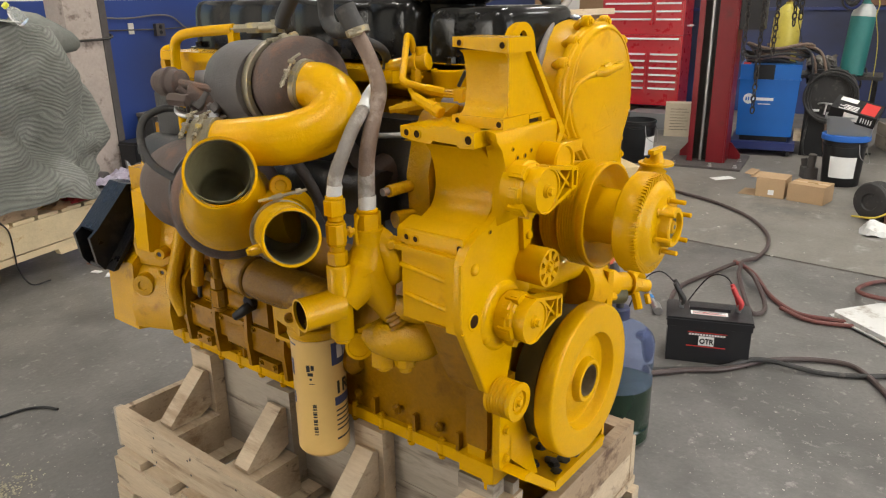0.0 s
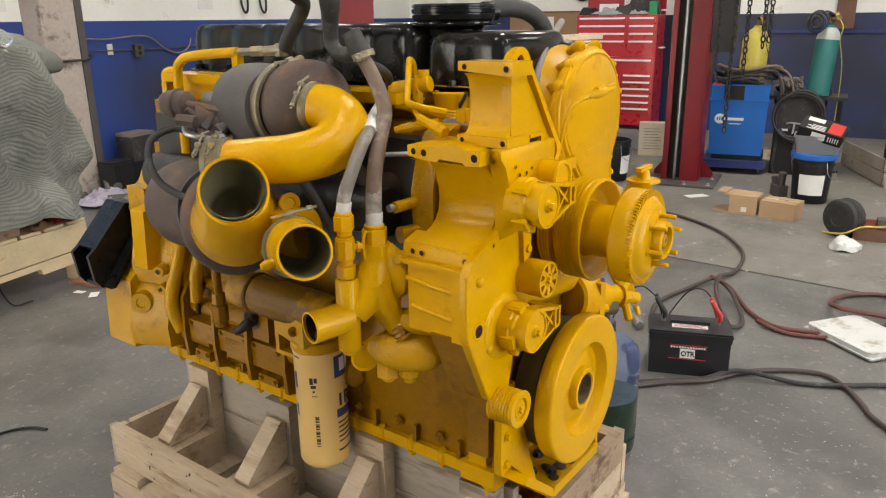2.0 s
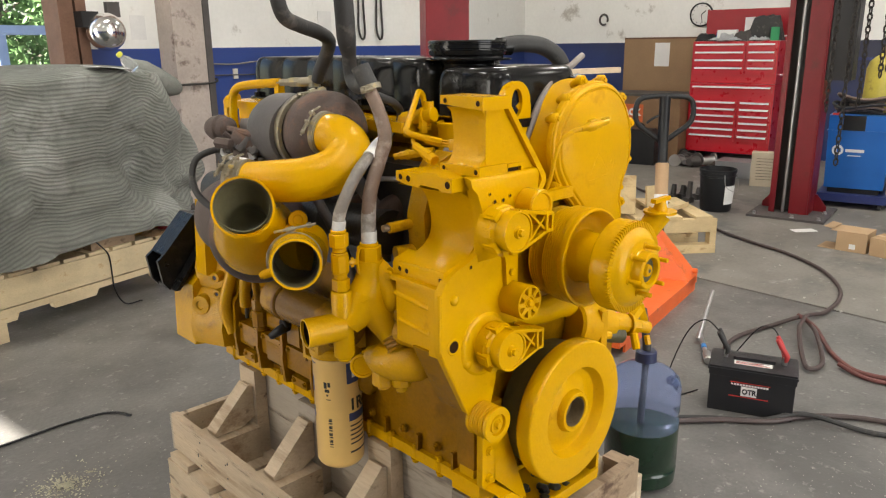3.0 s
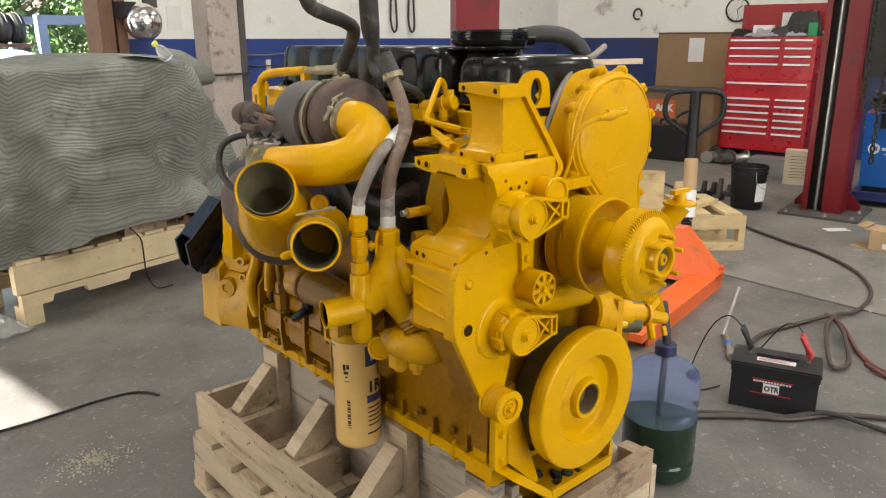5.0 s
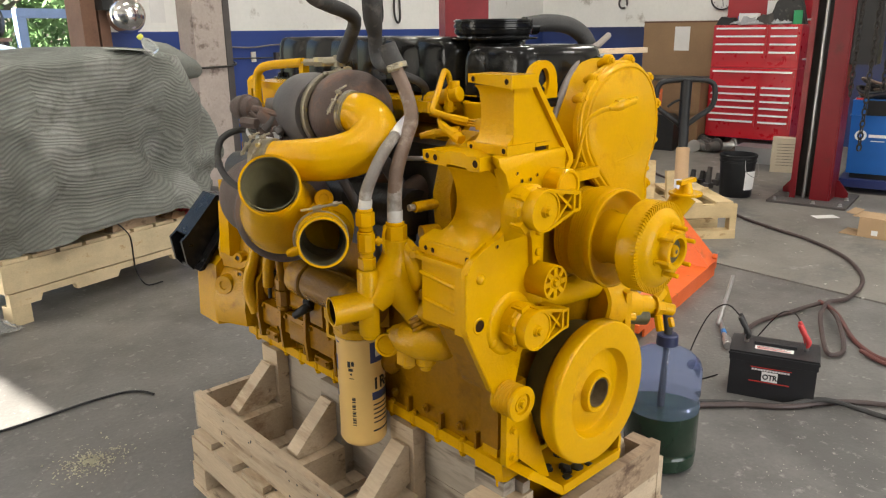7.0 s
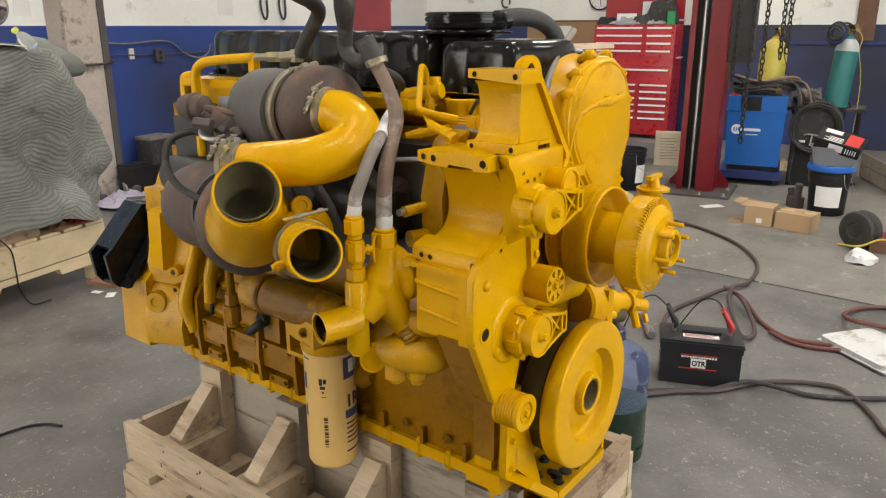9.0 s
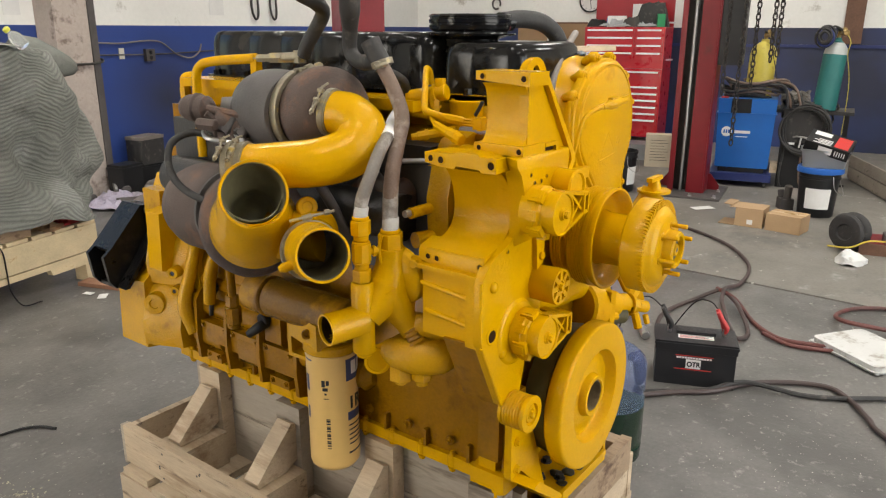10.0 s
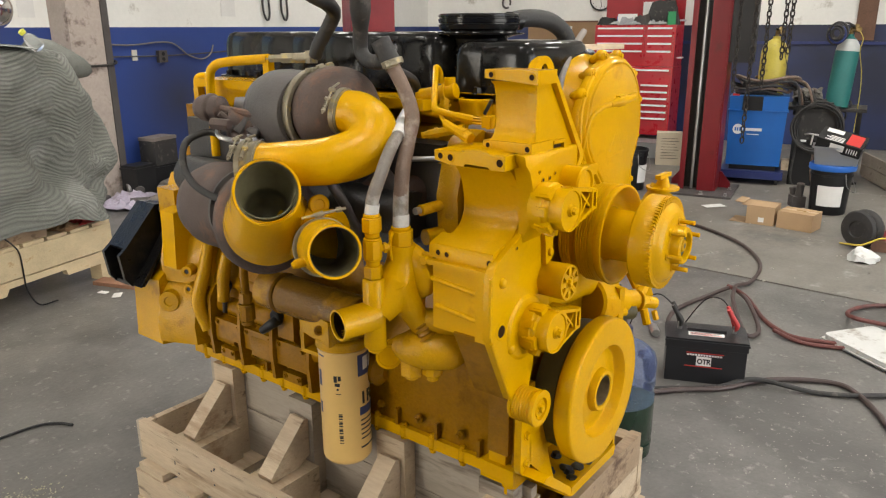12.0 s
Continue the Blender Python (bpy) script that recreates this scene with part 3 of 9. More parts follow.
# thick head of the front plate, stepping back to the plate's face with a slope
HEAD = [(-0.286, 1.203), (-0.283, 1.190), (-0.268, 1.174), (-0.258, 1.147), (-0.251, 1.118), (-0.248, 1.093), (-0.232, 1.080), (-0.150, 1.080), (-0.118, 1.120), (-0.100, 1.150), (-0.096, 1.190), (-0.100, 1.203)]
lo = [(x + (0.014 if x < -0.24 else 0.0), z - (0.045 if z < 1.10 else 0.0)) for x, z in HEAD]
loft(b, [(-0.022, lo), (-0.030, lo), (-0.060, HEAD), (-0.063, [(x * 0.985 - 0.003, 1.14 + (z - 1.14) * 0.96) for x, z in HEAD])])
part("plate_head", b, YELLOW, brk, smooth=55)
# waisted upper arm
b = B()
WAIST = [(-0.252, 1.322), (-0.241, 1.312), (-0.236, 1.29), (-0.234, 1.265), (-0.236, 1.243), (-0.243, 1.228), (-0.254, 1.219)]
prism(b, [(p.x, p.z) for p in smooth_path([(x, 0, z) for x, z in WAIST], 4)] + [(-0.17, 1.219), (-0.19, 1.322)], "y", -0.052, 0.030)
bev(b, 0.003, 2, 45)
part("upper_arm", b, YELLOW, brk, smooth=62)
b = B()
box(b, -0.260, -0.196, -0.068, 0.038, 1.319, 1.342)
for v in b.verts:
    if v.co.z < 1.33 and v.co.y > 0:
        v.co.z += 0.008
bev(b, 0.004, 3)
part("mounting_pad", b, YELLOW, brk)
b = B()
box(b, -0.260, -0.185, -0.060, 0.040, 1.2025, 1.220)
box(b, -0.186, -0.143, -0.062, -0.036, 1.2115, 1.218)
box(b, -0.149, -0.143, -0.062, -0.036, 1.185, 1.2115)
bev(b, 0.0025, 2)
part("mounting_pad", b, YELLOW, brk)
b = B()
box(b, -0.185, -0.149, -0.0555, -0.0545, 1.203, 1.2115)
part("slot", b, HOLE, brk, "dark slot under the pad")
# gusset with a flange along its slope
b = B()
prism(b, [(-0.238, 1.322), (-0.200, 1.330), (-0.092, 1.186), (-0.098, 1.150), (-0.135, 1.150), (-0.20, 1.205), (-0.238, 1.222)], "y", -0.054, -0.036)
bev(b, 0.003, 2)
part("gusset", b, YELLOW, brk)
b = B()
prism(b, [(-0.206, 1.340), (-0.194, 1.340), (-0.077, 1.186), (-0.076, 1.172), (-0.100, 1.142), (-0.112, 1.142), (-0.090, 1.176), (-0.092, 1.186)], "y", -0.064, -0.022)
bev(b, 0.003, 2)
part("gusset_flange", b, YELLOW, brk)
for p, d, r in (((-0.3055, 0.100, 1.192), (-1, 0, 0), 0.0065), ((-0.3055, 0.078, 1.191), (-1, 0, 0), 0.0072), ((-0.3055, -0.026, 1.191), (-1, 0, 0), 0.0080),
                ((-0.3115, 0.102, 1.013), (-1, 0, 0), 0.0060), ((-0.3115, 0.082, 1.012), (-1, 0, 0), 0.0060), ((-0.3115, -0.012, 1.012), (-1, 0, 0), 0.0068),
                ((-0.2605, 0.024, 1.333), (-1, 0, 0), 0.0058), ((-0.2605, -0.057, 1.331), (-1, 0, 0), 0.0060), ((-0.2605, 0.029, 1.212), (-1, 0, 0), 0.0052), ((-0.2605, -0.052, 1.211), (-1, 0, 0), 0.0058),
                ((-0.298, -0.0305, 0.884), (0, -1, 0), 0.0140), ((-0.252, -0.0305, 1.030), (0, -1, 0), 0.0042), ((-0.196, -0.0305, 1.064), (0, -1, 0), 0.0042),
                ((-0.224, -0.0635, 1.154), (0, -1, 0), 0.0046), ((-0.201, -0.0635, 1.154), (0, -1, 0), 0.0044), ((-0.182, -0.0635, 1.160), (0, -1, 0), 0.0036), ((-0.237, -0.0635, 1.170), (0, -1, 0), 0.0034)):
    b = B()
    lathe(b, [(0.0006, 0), (0.0006, r * 0.86)], p, d, 18)
    hole = part("bolt_hole", b, HOLE, brk)
    b = B()
    lathe(b, [(0.0, r * 1.22), (0.0014, r * 1.12), (0.0012, r * 0.86), (0.0002, r * 0.84)], p, d, 18)
    part("hole_rim", b, YELLOW, hole)
b = B()
lathe(b, [(0, 0), (0, 0.064), (0.004, 0.060), (0.005, 0.056), (0.005, 0)], (-0.215, -0.030, 0.866), (0, -1, 0), 40)
part("boss", b, YELLOW, plate)
for x, z in ((-0.296, 0.976), (-0.262, 0.838)):
    b = B()
    lathe(b, [(0, 0), (0, 0.0105), (0.004, 0.0095), (0.007, 0.006), (0.008, 0)], (x, -0.030, z), (0, -1, 0), 16)
    part("boss", b, YELLOW, plate)

# lifting eye: a plate with a round top and a tall slot
b = B()
rings = []
for y in (0.052, 0.068):
    inn, out_ = [], []
    for k in range(40):
        t_ = math.tau * k / 40
        c_, s_ = math.cos(t_), math.sin(t_)
        inn.append(b.verts.new((-0.030 + 0.017 * c_, y, 1.314 + 0.028 * s_)))
        if s_ >= 0:
            out_.append(b.verts.new((-0.030 + 0.042 * c_, y, 1.314 + 0.043 * s_)))
        else:
            kk = min(0.044 / max(abs(c_), 1e-6), 0.150 / -s_)
            out_.append(b.verts.new((-0.030 + kk * c_, y, 1.314 + kk * s_)))
    rings.append((inn, out_))
for k in range(40):
    j = (k + 1) % 40
    for (i0, o0) in rings:
        b.faces.new((i0[k], i0[j], o0[j], o0[k]))
    b.faces.new((rings[0][1][k], rings[0][1][j], rings[1][1][j], rings[1][1][k]))
    b.faces.new((rings[0][0][k], rings[0][0][j], rings[1][0][j], rings[1][0][k]))
bev(b, 0.003, 2, 60)
part("lifting_eye", b, YELLOW, eng)
b = B()
box(b, 0.19, 0.29, 0.171, 0.40, 1.0, 1.318)
bev(b, 0.012, 2)
part("rear_gear_case", b, YELLOW_OLD_SHADED, eng)


def grooved(r, depth, n, y0, y1):
    """Ribs of a belt pulley, as (distance, radius) from y0 forward."""
    out = []
    for i in range(n):
        a = y0 + (y1 - y0) * i / n
        w = (y1 - y0) / n
        out += [(a, r), (a + w * 0.28, r), (a + w * 0.55, r - depth), (a + w * 0.75, r - depth)]
    return out + [(y1, r)]


FWD = (0, -1, 0)
# belt tensioners: lugged rear drum, smooth cup with a dished face, trussed arm to a square pivot block
def tensioner(x, z, y0, y1, r, arm, lug_turn, end):
    b = B()
    h = y0 - y1
    lathe(b, [(0, 0), (0, r * 1.14), (h * 0.30, r * 1.18), (h * 0.42, r * 1.18), (h * 0.46, r * 1.10), (h * 0.56, r * 1.08), (h * 0.60, r * 0.97), (h - 0.012, r * 0.97), (h - 0.006, r * 1.0), (h, r * 0.98), (h, r * 0.90), (h - 0.003, r * 0.87), (h - 0.003, r * 0.30), (h - 0.001, r * 0.28), (h + 0.001, r * 0.22), (h + 0.001, 0)], (x, y0, z), FWD, 44)
    t = part("tensioner", b, YELLOW, eng)
    b = B()
    hexbolt(b, (x, y1 - 0.001, z), FWD, 0.0075, 0.007)
    part("bolt", b, YELLOW, t)
    for k in range(4):
        a = lug_turn + k * 0.75
        b = B()
        c = V(x + r * 1.16 * math.cos(a), y0 - h * 0.42, z + r * 1.16 * math.sin(a))
        m = Matrix.Translation(c) @ Matrix.Rotation(-a, 4, "Y")
        f = 1.0 if k % 2 == 0 else 0.7
        box(b, -0.006, 0.0040, -0.015 * f, 0.012 * f, -0.011 * f, 0.011 * f, m)
        box(b, 0.0036, 0.0052, -0.010 * f, 0.007 * f, -0.0055 * f, 0.0055 * f, m)
        bev(b, 0.0015, 1)
        part("lug", b, YELLOW, t)
    ax, az = arm
    yb = y1 + 0.010
    c0, c1 = V(x, yb, z), V(x + ax, yb, z + az)

    def bar(name, p, q_, w, d0, d1):
        b = B()
        u = (q_ - p).normalized()
        m = Matrix.Translation(p) @ Matrix(((u.x, 0, -u.z, 0), (0, 1, 0, 0), (u.z, 0, u.x, 0), (0, 0, 0, 1)))
        box(b, 0, (q_ - p).length, d0, d1, -w, w, m)
        bev(b, 0.0012, 1)
        part(name, b, YELLOW, t)

    top0, top1 = c0 + V(r * 0.10, 0, r * 0.96), c1 + V(0, 0, end)
    low0, low1 = c0 + V(r * 0.30, 0, -r * 0.93), c1 + V(0, 0, -end)
    bar("arm_rail", top0, top1, 0.0030, -0.007, 0.020)
    bar("arm_rail", low0, low1, 0.0030, -0.007, 0.020)
    bar("strut", top0.lerp(top1, 0.36), low1, 0.0024, -0.004, 0.012)
    bar("strut", low0.lerp(low1, 0.30), top1, 0.0024, -0.0035, 0.0125)
    bar("arm_web", top0.lerp(top1, 0.28) + V(0, 0.016, -end), c1 + V(0, 0.016, 0), end * 0.9, 0.0, 0.003)
    for e in (-1, 1):
        bar("block_wall", c1 + V(-0.006, 0, e * end * 0.97), c1 + V(0.014, 0, e * end * 0.97), 0.0030, -0.008, 0.018)
    for e in (-0.004, 0.012):
        bar("block_wall", c1 + V(e, 0, -end), c1 + V(e, 0, end), 0.0028, -0.0085, 0.018)
    bar("pivot_block", c1 + V(-0.006, 0.014, 0), c1 + V(0.014, 0.014, 0), end, 0.0, 0.040)
    return t


tensioner(-0.223, 1.107, -0.058, -0.122, 0.0385, (0.086, 0.004), 2.35, 0.0165)
tensioner(-0.201, 0.864, -0.032, -0.092, 0.0405, (0.082, 0.000), 1.9, 0.0190)
b = B()
lathe(b, [(0, 0), (0, 0.031), (0.004, 0.032), (0.064, 0.031), (0.069, 0.033), (0.073, 0.031), (0.073, 0.026), (0.069, 0.024), (0.069, 0)], (-0.135, -0.030, 1.137), FWD, 32)
part("idler", b, YELLOW, eng)
# links and lugs between the tensioners and the fan
b = B()
prism(b, [(-0.172, 1.062), (-0.150, 1.070), (-0.135, 1.03), (-0.138, 0.985), (-0.160, 0.975), (-0.164, 1.02)], "y", -0.040, -0.010)
bev(b, 0.004, 2)
box(b, -0.105, 0.06, -0.030, -0.010, 1.118, 1.140)
cyl(b, (-0.15, -0.030, 1.045), (-0.15, -0.052, 1.045), 0.010, n=14, ch=0.002)
cyl(b, (-0.147, -0.030, 1.000), (-0.147, -0.046, 1.000), 0.008, n=12, ch=0.002)
part("front_lug", b, YELLOW, eng)


def idler(x, z, y0, y1, r, ribs):
    b = B()
    h = y0 - y1
    if ribs:
        pr = [(0, 0), (0, r * 0.96), (0.004, r)] + grooved(r * 0.98, 0.0026, 7, 0.005, h - 0.009) + [(h - 0.008, r), (h - 0.002, r * 1.02), (h, r), (h, r * 0.62), (h - 0.006, r * 0.58), (h - 0.006, r * 0.50), (h - 0.002, r * 0.46), (h - 0.002, r * 0.30), (h - 0.005, r * 0.26), (h - 0.005, 0)]
    else:
        pr = [(0, 0), (0, r * 0.92), (0.006, r * 0.97), (h - 0.003, r), (h, r * 0.98), (h, r * 0.86), (h - 0.009, r * 0.84), (h - 0.009, r * 0.50), (h - 0.001, r * 0.48), (h - 0.001, r * 0.34), (h - 0.004, r * 0.30), (h - 0.004, 0)]
    lathe(b, pr, (x, y0, z), FWD, 44)
    t = part("idler", b, YELLOW, eng)
    for k in range(0 if ribs else 8):
        a = math.tau * k / 8
        b = B()
        box(b, r * 0.46, r * 0.88, -0.006, 0.002, -0.0050, 0.0050, Matrix.Translation((x, y1 + 0.006, z)) @ Matrix.Rotation(a, 4, "Y"))
        part("spoke", b, YELLOW, t)
    b = B()
    hexbolt(b, (x, y1 + 0.004, z), FWD, 0.0075, 0.007)
    part("bolt", b, YELLOW, t)


idler(-0.140, 0.944, -0.016, -0.082, 0.0352, False)
idler(-0.225, 0.712, -0.022, -0.078, 0.0360, True)

# fan drive: ribbed rear pulley, ribbed front pulley with a deep dished face, finned hub
FX, FZ = 0.034, 1.003
b = B()
lathe(b, [(0, 0), (0, 0.092), (0.004, 0.096)] + grooved(0.096, 0.004, 4, 0.006, 0.030) + [(0.032, 0.086), (0.040, 0.086), (0.042, 0.100)] + grooved(0.102, 0.0045, 6, 0.044, 0.076) + [(0.078, 0.098), (0.084, 0.098), (0.086, 0.102), (0.092, 0.104), (0.096, 0.103), (0.097, 0.099), (0.092, 0.094), (0.074, 0.088), (0.068, 0.080), (0.066, 0.066), (0.070, 0.057), (0.080, 0.053), (0.130, 0.052), (0.140, 0.054), (0.142, 0.0)], (FX, -0.008, FZ), FWD, 64)
fan = part("fan_pulley", b, YELLOW, eng)
b = B()
lathe(b, [(0, 0), (0, 0.058), (0.006, 0.074), (0.010, 0.088), (0.014, 0.092), (0.046, 0.0925), (0.050, 0.0905), (0.056, 0.080), (0.062, 0.074), (0.070, 0.066), (0.072, 0.058), (0.073, 0.040), (0.075, 0.038), (0.092, 0.0365), (0.094, 0.034), (0.094, 0.027), (0.090, 0.025), (0.084, 0.024), (0.084, 0.013), (0.089, 0.012), (0.091, 0.010), (0.091, 0)], (FX, -0.144, FZ), FWD, 64)
hub = part("fan_hub", b, YELLOW, fan)
b = B()
prism(b, [(0.0900, -0.0014), (0.0925, -0.0014), (0.0925, 0.0014), (0.0900, 0.0014)], "y", -0.002, 0.006)
box(b, 0.0790, 0.0925, -0.0070, 0.0, -0.0019, 0.0019)
bev(b, 0.0007, 1)
fin = mesh_of("fin", b, YELLOW, 0)
for k in range(84):
    ob = new("fin", fin)
    ob.parent, ob.matrix_basis = hub, Matrix.Translation((FX, -0.1935, FZ)) @ Matrix.Rotation(math.tau * k / 84, 4, "Y")
for k in range(6):
    a = math.tau * k / 6 + 0.30
    b = B()
    c = V(FX + 0.046 * math.cos(a), -0.214, FZ + 0.046 * math.sin(a))
    cyl(b, c, c + V(0, -0.034, 0), 0.0046, n=12, ch=0.001)
    lathe(b, [(0, 0), (0, 0.0085), (0.005, 0.0075), (0.005, 0)], c, FWD, 14)
    part("stud", b, YELLOW, hub)
b = B()
lathe(b, [(0, 0.0125), (0, 0.0242)], (FX, -0.2284, FZ), FWD, 28)
part("hub_bore", b, OLIVE, hub, "dark ring inside the hub")
b = B()
lathe(b, [(0, 0), (0, 0.0045)], (FX, -0.2354, FZ), FWD, 16)
part("centre_hole", b, DARK, hub)
# crank pulley with the damper behind it
CX, CZ = -0.003, 0.666
b = B()
lathe(b, [(0, 0), (0, 0.146), (0.003, 0.154), (0.008, 0.1582), (0.012, 0.1592), (0.036, 0.1592), (0.0400, 0.1580), (0.0420, 0.1555), (0.0425, 0.152), (0.0425, 0.104), (0.0420, 0.1015), (0.039, 0.0995), (0.022, 0.0955), (0.019, 0.092), (0.019, 0.078), (0.022, 0.074), (0.023, 0.054), (0.025, 0.0480), (0.038, 0.0445), (0.040, 0.043), (0.040, 0.036), (0.037, 0.0335), (0.002, 0.032), (0.002, 0)], (CX, -0.064, CZ), FWD, 72)
crank = part("crank_pulley", b, YELLOW, eng)
b = B()
lathe(b, [(0, 0), (0, 0.138), (0.03, 0.143), (0.050, 0.143), (0.053, 0.10), (0.053, 0)], (CX, -0.010, CZ), FWD, 56)
part("damper", b, OLIVE, eng, "black damper dusted with yellow overspray")
b = B()
lathe(b, [(0, 0), (0, 0.0312), (0.0355, 0.0325), (0.0355, 0.0318), (0.003, 0.0302), (0.003, 0)], (CX, -0.0665, CZ), FWD, 28)
BORE = mat("oily_worn_steel", (0.17, 0.12, 0.06), 0.5, var=0.4, scale=30, fine=160, bump=0.3)
part("bore", b, BORE, crank, "bare brown oily bore")

# front support: an upright strap, a slanting web and a shelf that hooks under the pulley
b = B()
box(b, -0.185, -0.150, -0.020, 0.010, 0.530, 0.722)
bev(b, 0.003, 1)
part("housing_edge", b, YELLOW_OLD_SHADED, eng)
b = B()
prism(b, [(-0.222, 0.700), (-0.222, 0.553), (-0.214, 0.541), (-0.188, 0.541), (-0.183, 0.553), (-0.183, 0.700)], "y", -0.034, -0.018)
bev(b, 0.003)
foot = part("front_support", b, YELLOW, eng)
b = B()
prism(b, [(-0.184, 0.690), (-0.186, 0.556), (-0.098, 0.470), (-0.078, 0.462), (-0.108, 0.540), (-0.150, 0.660), (-0.160, 0.690)], "y", -0.034, -0.024)
bev(b, 0.002, 1)
part("support_web", b, YELLOW, foot)
b = B()
prism(b, [(-0.214, 0.543), (-0.206, 0.549), (-0.190, 0.549), (-0.100, 0.474), (-0.086, 0.458), (-0.096, 0.450)], "y", -0.084, -0.022)
bev(b, 0.002, 1)
part("support_flange", b, YELLOW, foot)
b = B()
prism(b, rounded(-0.098, 0.128, -0.086, 0.05, 0.014), "z", 0.446, 0.458)
prism(b, [(0.116, 0.457), (0.128, 0.457), (0.128, 0.505), (0.120, 0.505)], "y", -0.080, 0.04)
box(b, -0.092, 0.120, -0.086, -0.078, 0.457, 0.470)
bev(b, 0.002, 1)
part("support_shelf", b, YELLOW, foot)
for p in ((-0.03, -0.045, 0.457), (0.045, -0.03, 0.457), (0.01, 0.01, 0.457), (-0.055, -0.01, 0.457)):
    b = B()
    hexbolt(b, p, (0, 0, 1), 0.010, 0.010)
    part("shelf_bolt", b, DARK, foot)
b = B()
for x, y, s in ((-0.045, -0.06, 0.012), (0.0, -0.05, 0.016), (0.03, -0.062, 0.010), (-0.02, -0.03, 0.014)):
    bmesh.ops.create_icosphere(b, subdivisions=2, radius=s, matrix=Matrix.Translation((x, y, 0.458)) @ Matrix.Scale(0.45, 4, (0, 0, 1)))
for v in b.verts:
    v.co += V(noise.noise(v.co * 90), noise.noise(v.co * 90 + V(4, 0, 0)), 0.6 * noise.noise(v.co * 90 + V(0, 4, 0))) * 0.005
part("grease_lump", b, OLIVE, foot, "lump of grease and grit on the shelf")
for z in (0.628, 0.566):
    b = B()
    hexbolt(b, (-0.203, -0.034, z), FWD, 0.0075, 0.007)
    part("support_bolt", b, YELLOW, foot)
b = B()
prism(b, [(-0.200, 0.530), (-0.200, 0.492), (-0.190, 0.484), (-0.120, 0.484), (-0.120, 0.534)], "y", -0.004, 0.078)
box(b, -0.190, -0.15, 0.022, 0.064, 0.528, 0.556)
bev(b, 0.006)
cyl(b, (-0.172, 0.020, 0.488), (-0.172, 0.020, 0.458), 0.0185, n=18, ch=0.004)
part("pan_corner", b, YELLOW, eng)

# ---- turbochargers and their pipes ----
TAX = V(-0.14, -1, 0.0).normalized()
b = B()
lathe(b, [(-0.056, 0), (-0.056, 0.078), (-0.045, 0.086), (-0.020, 0.0905), (0.008, 0.0905), (0.026, 0.0860), (0.042, 0.0750), (0.053, 0.060), (0.058, 0.047), (0.062, 0.045), (0.062, 0.040), (0.052, 0.038), (0.052, 0)], (-0.252, 0.404, 1.244), TAX, 60)
for v in b.verts:
    k = (v.co - V(-0.252, 0.404, 1.244))
    a = math.atan2(k.z, -k.x)
    v.co += k * (0.045 * math.sin(a * 0.5 + 0.4)) * min(1, max(0, (k.length - 0.05) / 0.03)) - k * 0.02
part("turbo_scroll", b, RUST, eng, "rust-brown cast turbo housing")
b = B()
lathe(b, [(-0.100, 0), (-0.100, 0.036), (-0.092, 0.056), (-0.072, 0.074), (-0.042, 0.0835), (-0.005, 0.0860), (0.040, 0.0850), (0.058, 0.0815), (0.066, 0.079), (0.066, 0)], (-0.264, 0.536, 1.242), TAX, 60)
part("turbine_housing", b, IRON, eng, "dark grey cast turbine housing")
b = B()
lathe(b, [(-0.0105, 0.080), (-0.0105, 0.0884), (-0.009, 0.0892), (0.009, 0.0892), (0.0105, 0.0884), (0.0105, 0.080)], (-0.2540, 0.4580, 1.2445), TAX, 60, close=True)
band = part("clamp_band", b, CLAMP, eng, "dull steel clamp band")
b = B()
cyl(b, (-0.292, 0.452, 1.327), (-0.222, 0.446, 1.337), 0.0042, n=8)
cyl(b, (-0.262, 0.450, 1.330), (-0.248, 0.449, 1.334), 0.0085, n=6)
cyl(b, (-0.238, 0.448, 1.334), (-0.226, 0.446, 1.337), 0.0075, n=6)
box(b, -0.285, -0.262, 0.440, 0.462, 1.324, 1.333)
part("clamp_screw", b, CLAMP, band)
# cross-over pipe: from the upper housing out, down and to the lower one
XP = [(-0.308, 0.350, 1.256), (-0.296, 0.305, 1.250), (-0.297, 0.270, 1.224), (-0.329, 0.268, 1.190), (-0.376, 0.305, 1.172), (-0.412, 0.376, 1.164), (-0.432, 0.428, 1.160), (-0.446, 0.466, 1.158)]
b = B()
tube(b, XP, [0.040, 0.044, 0.047, 0.047, 0.045, 0.043, 0.041, 0.041], 36, 10)
part("crossover_pipe", b, YELLOW, eng, "smooth glossy yellow crossover pipe")
SLEEVE = mat("oversprayed_grey_sleeve", (0.20, 0.165, 0.085), 0.5, var=0.2, scale=20, fine=200, bump=0.4, spots=((0.42, 0.25, 0.02), 0.30, 26))


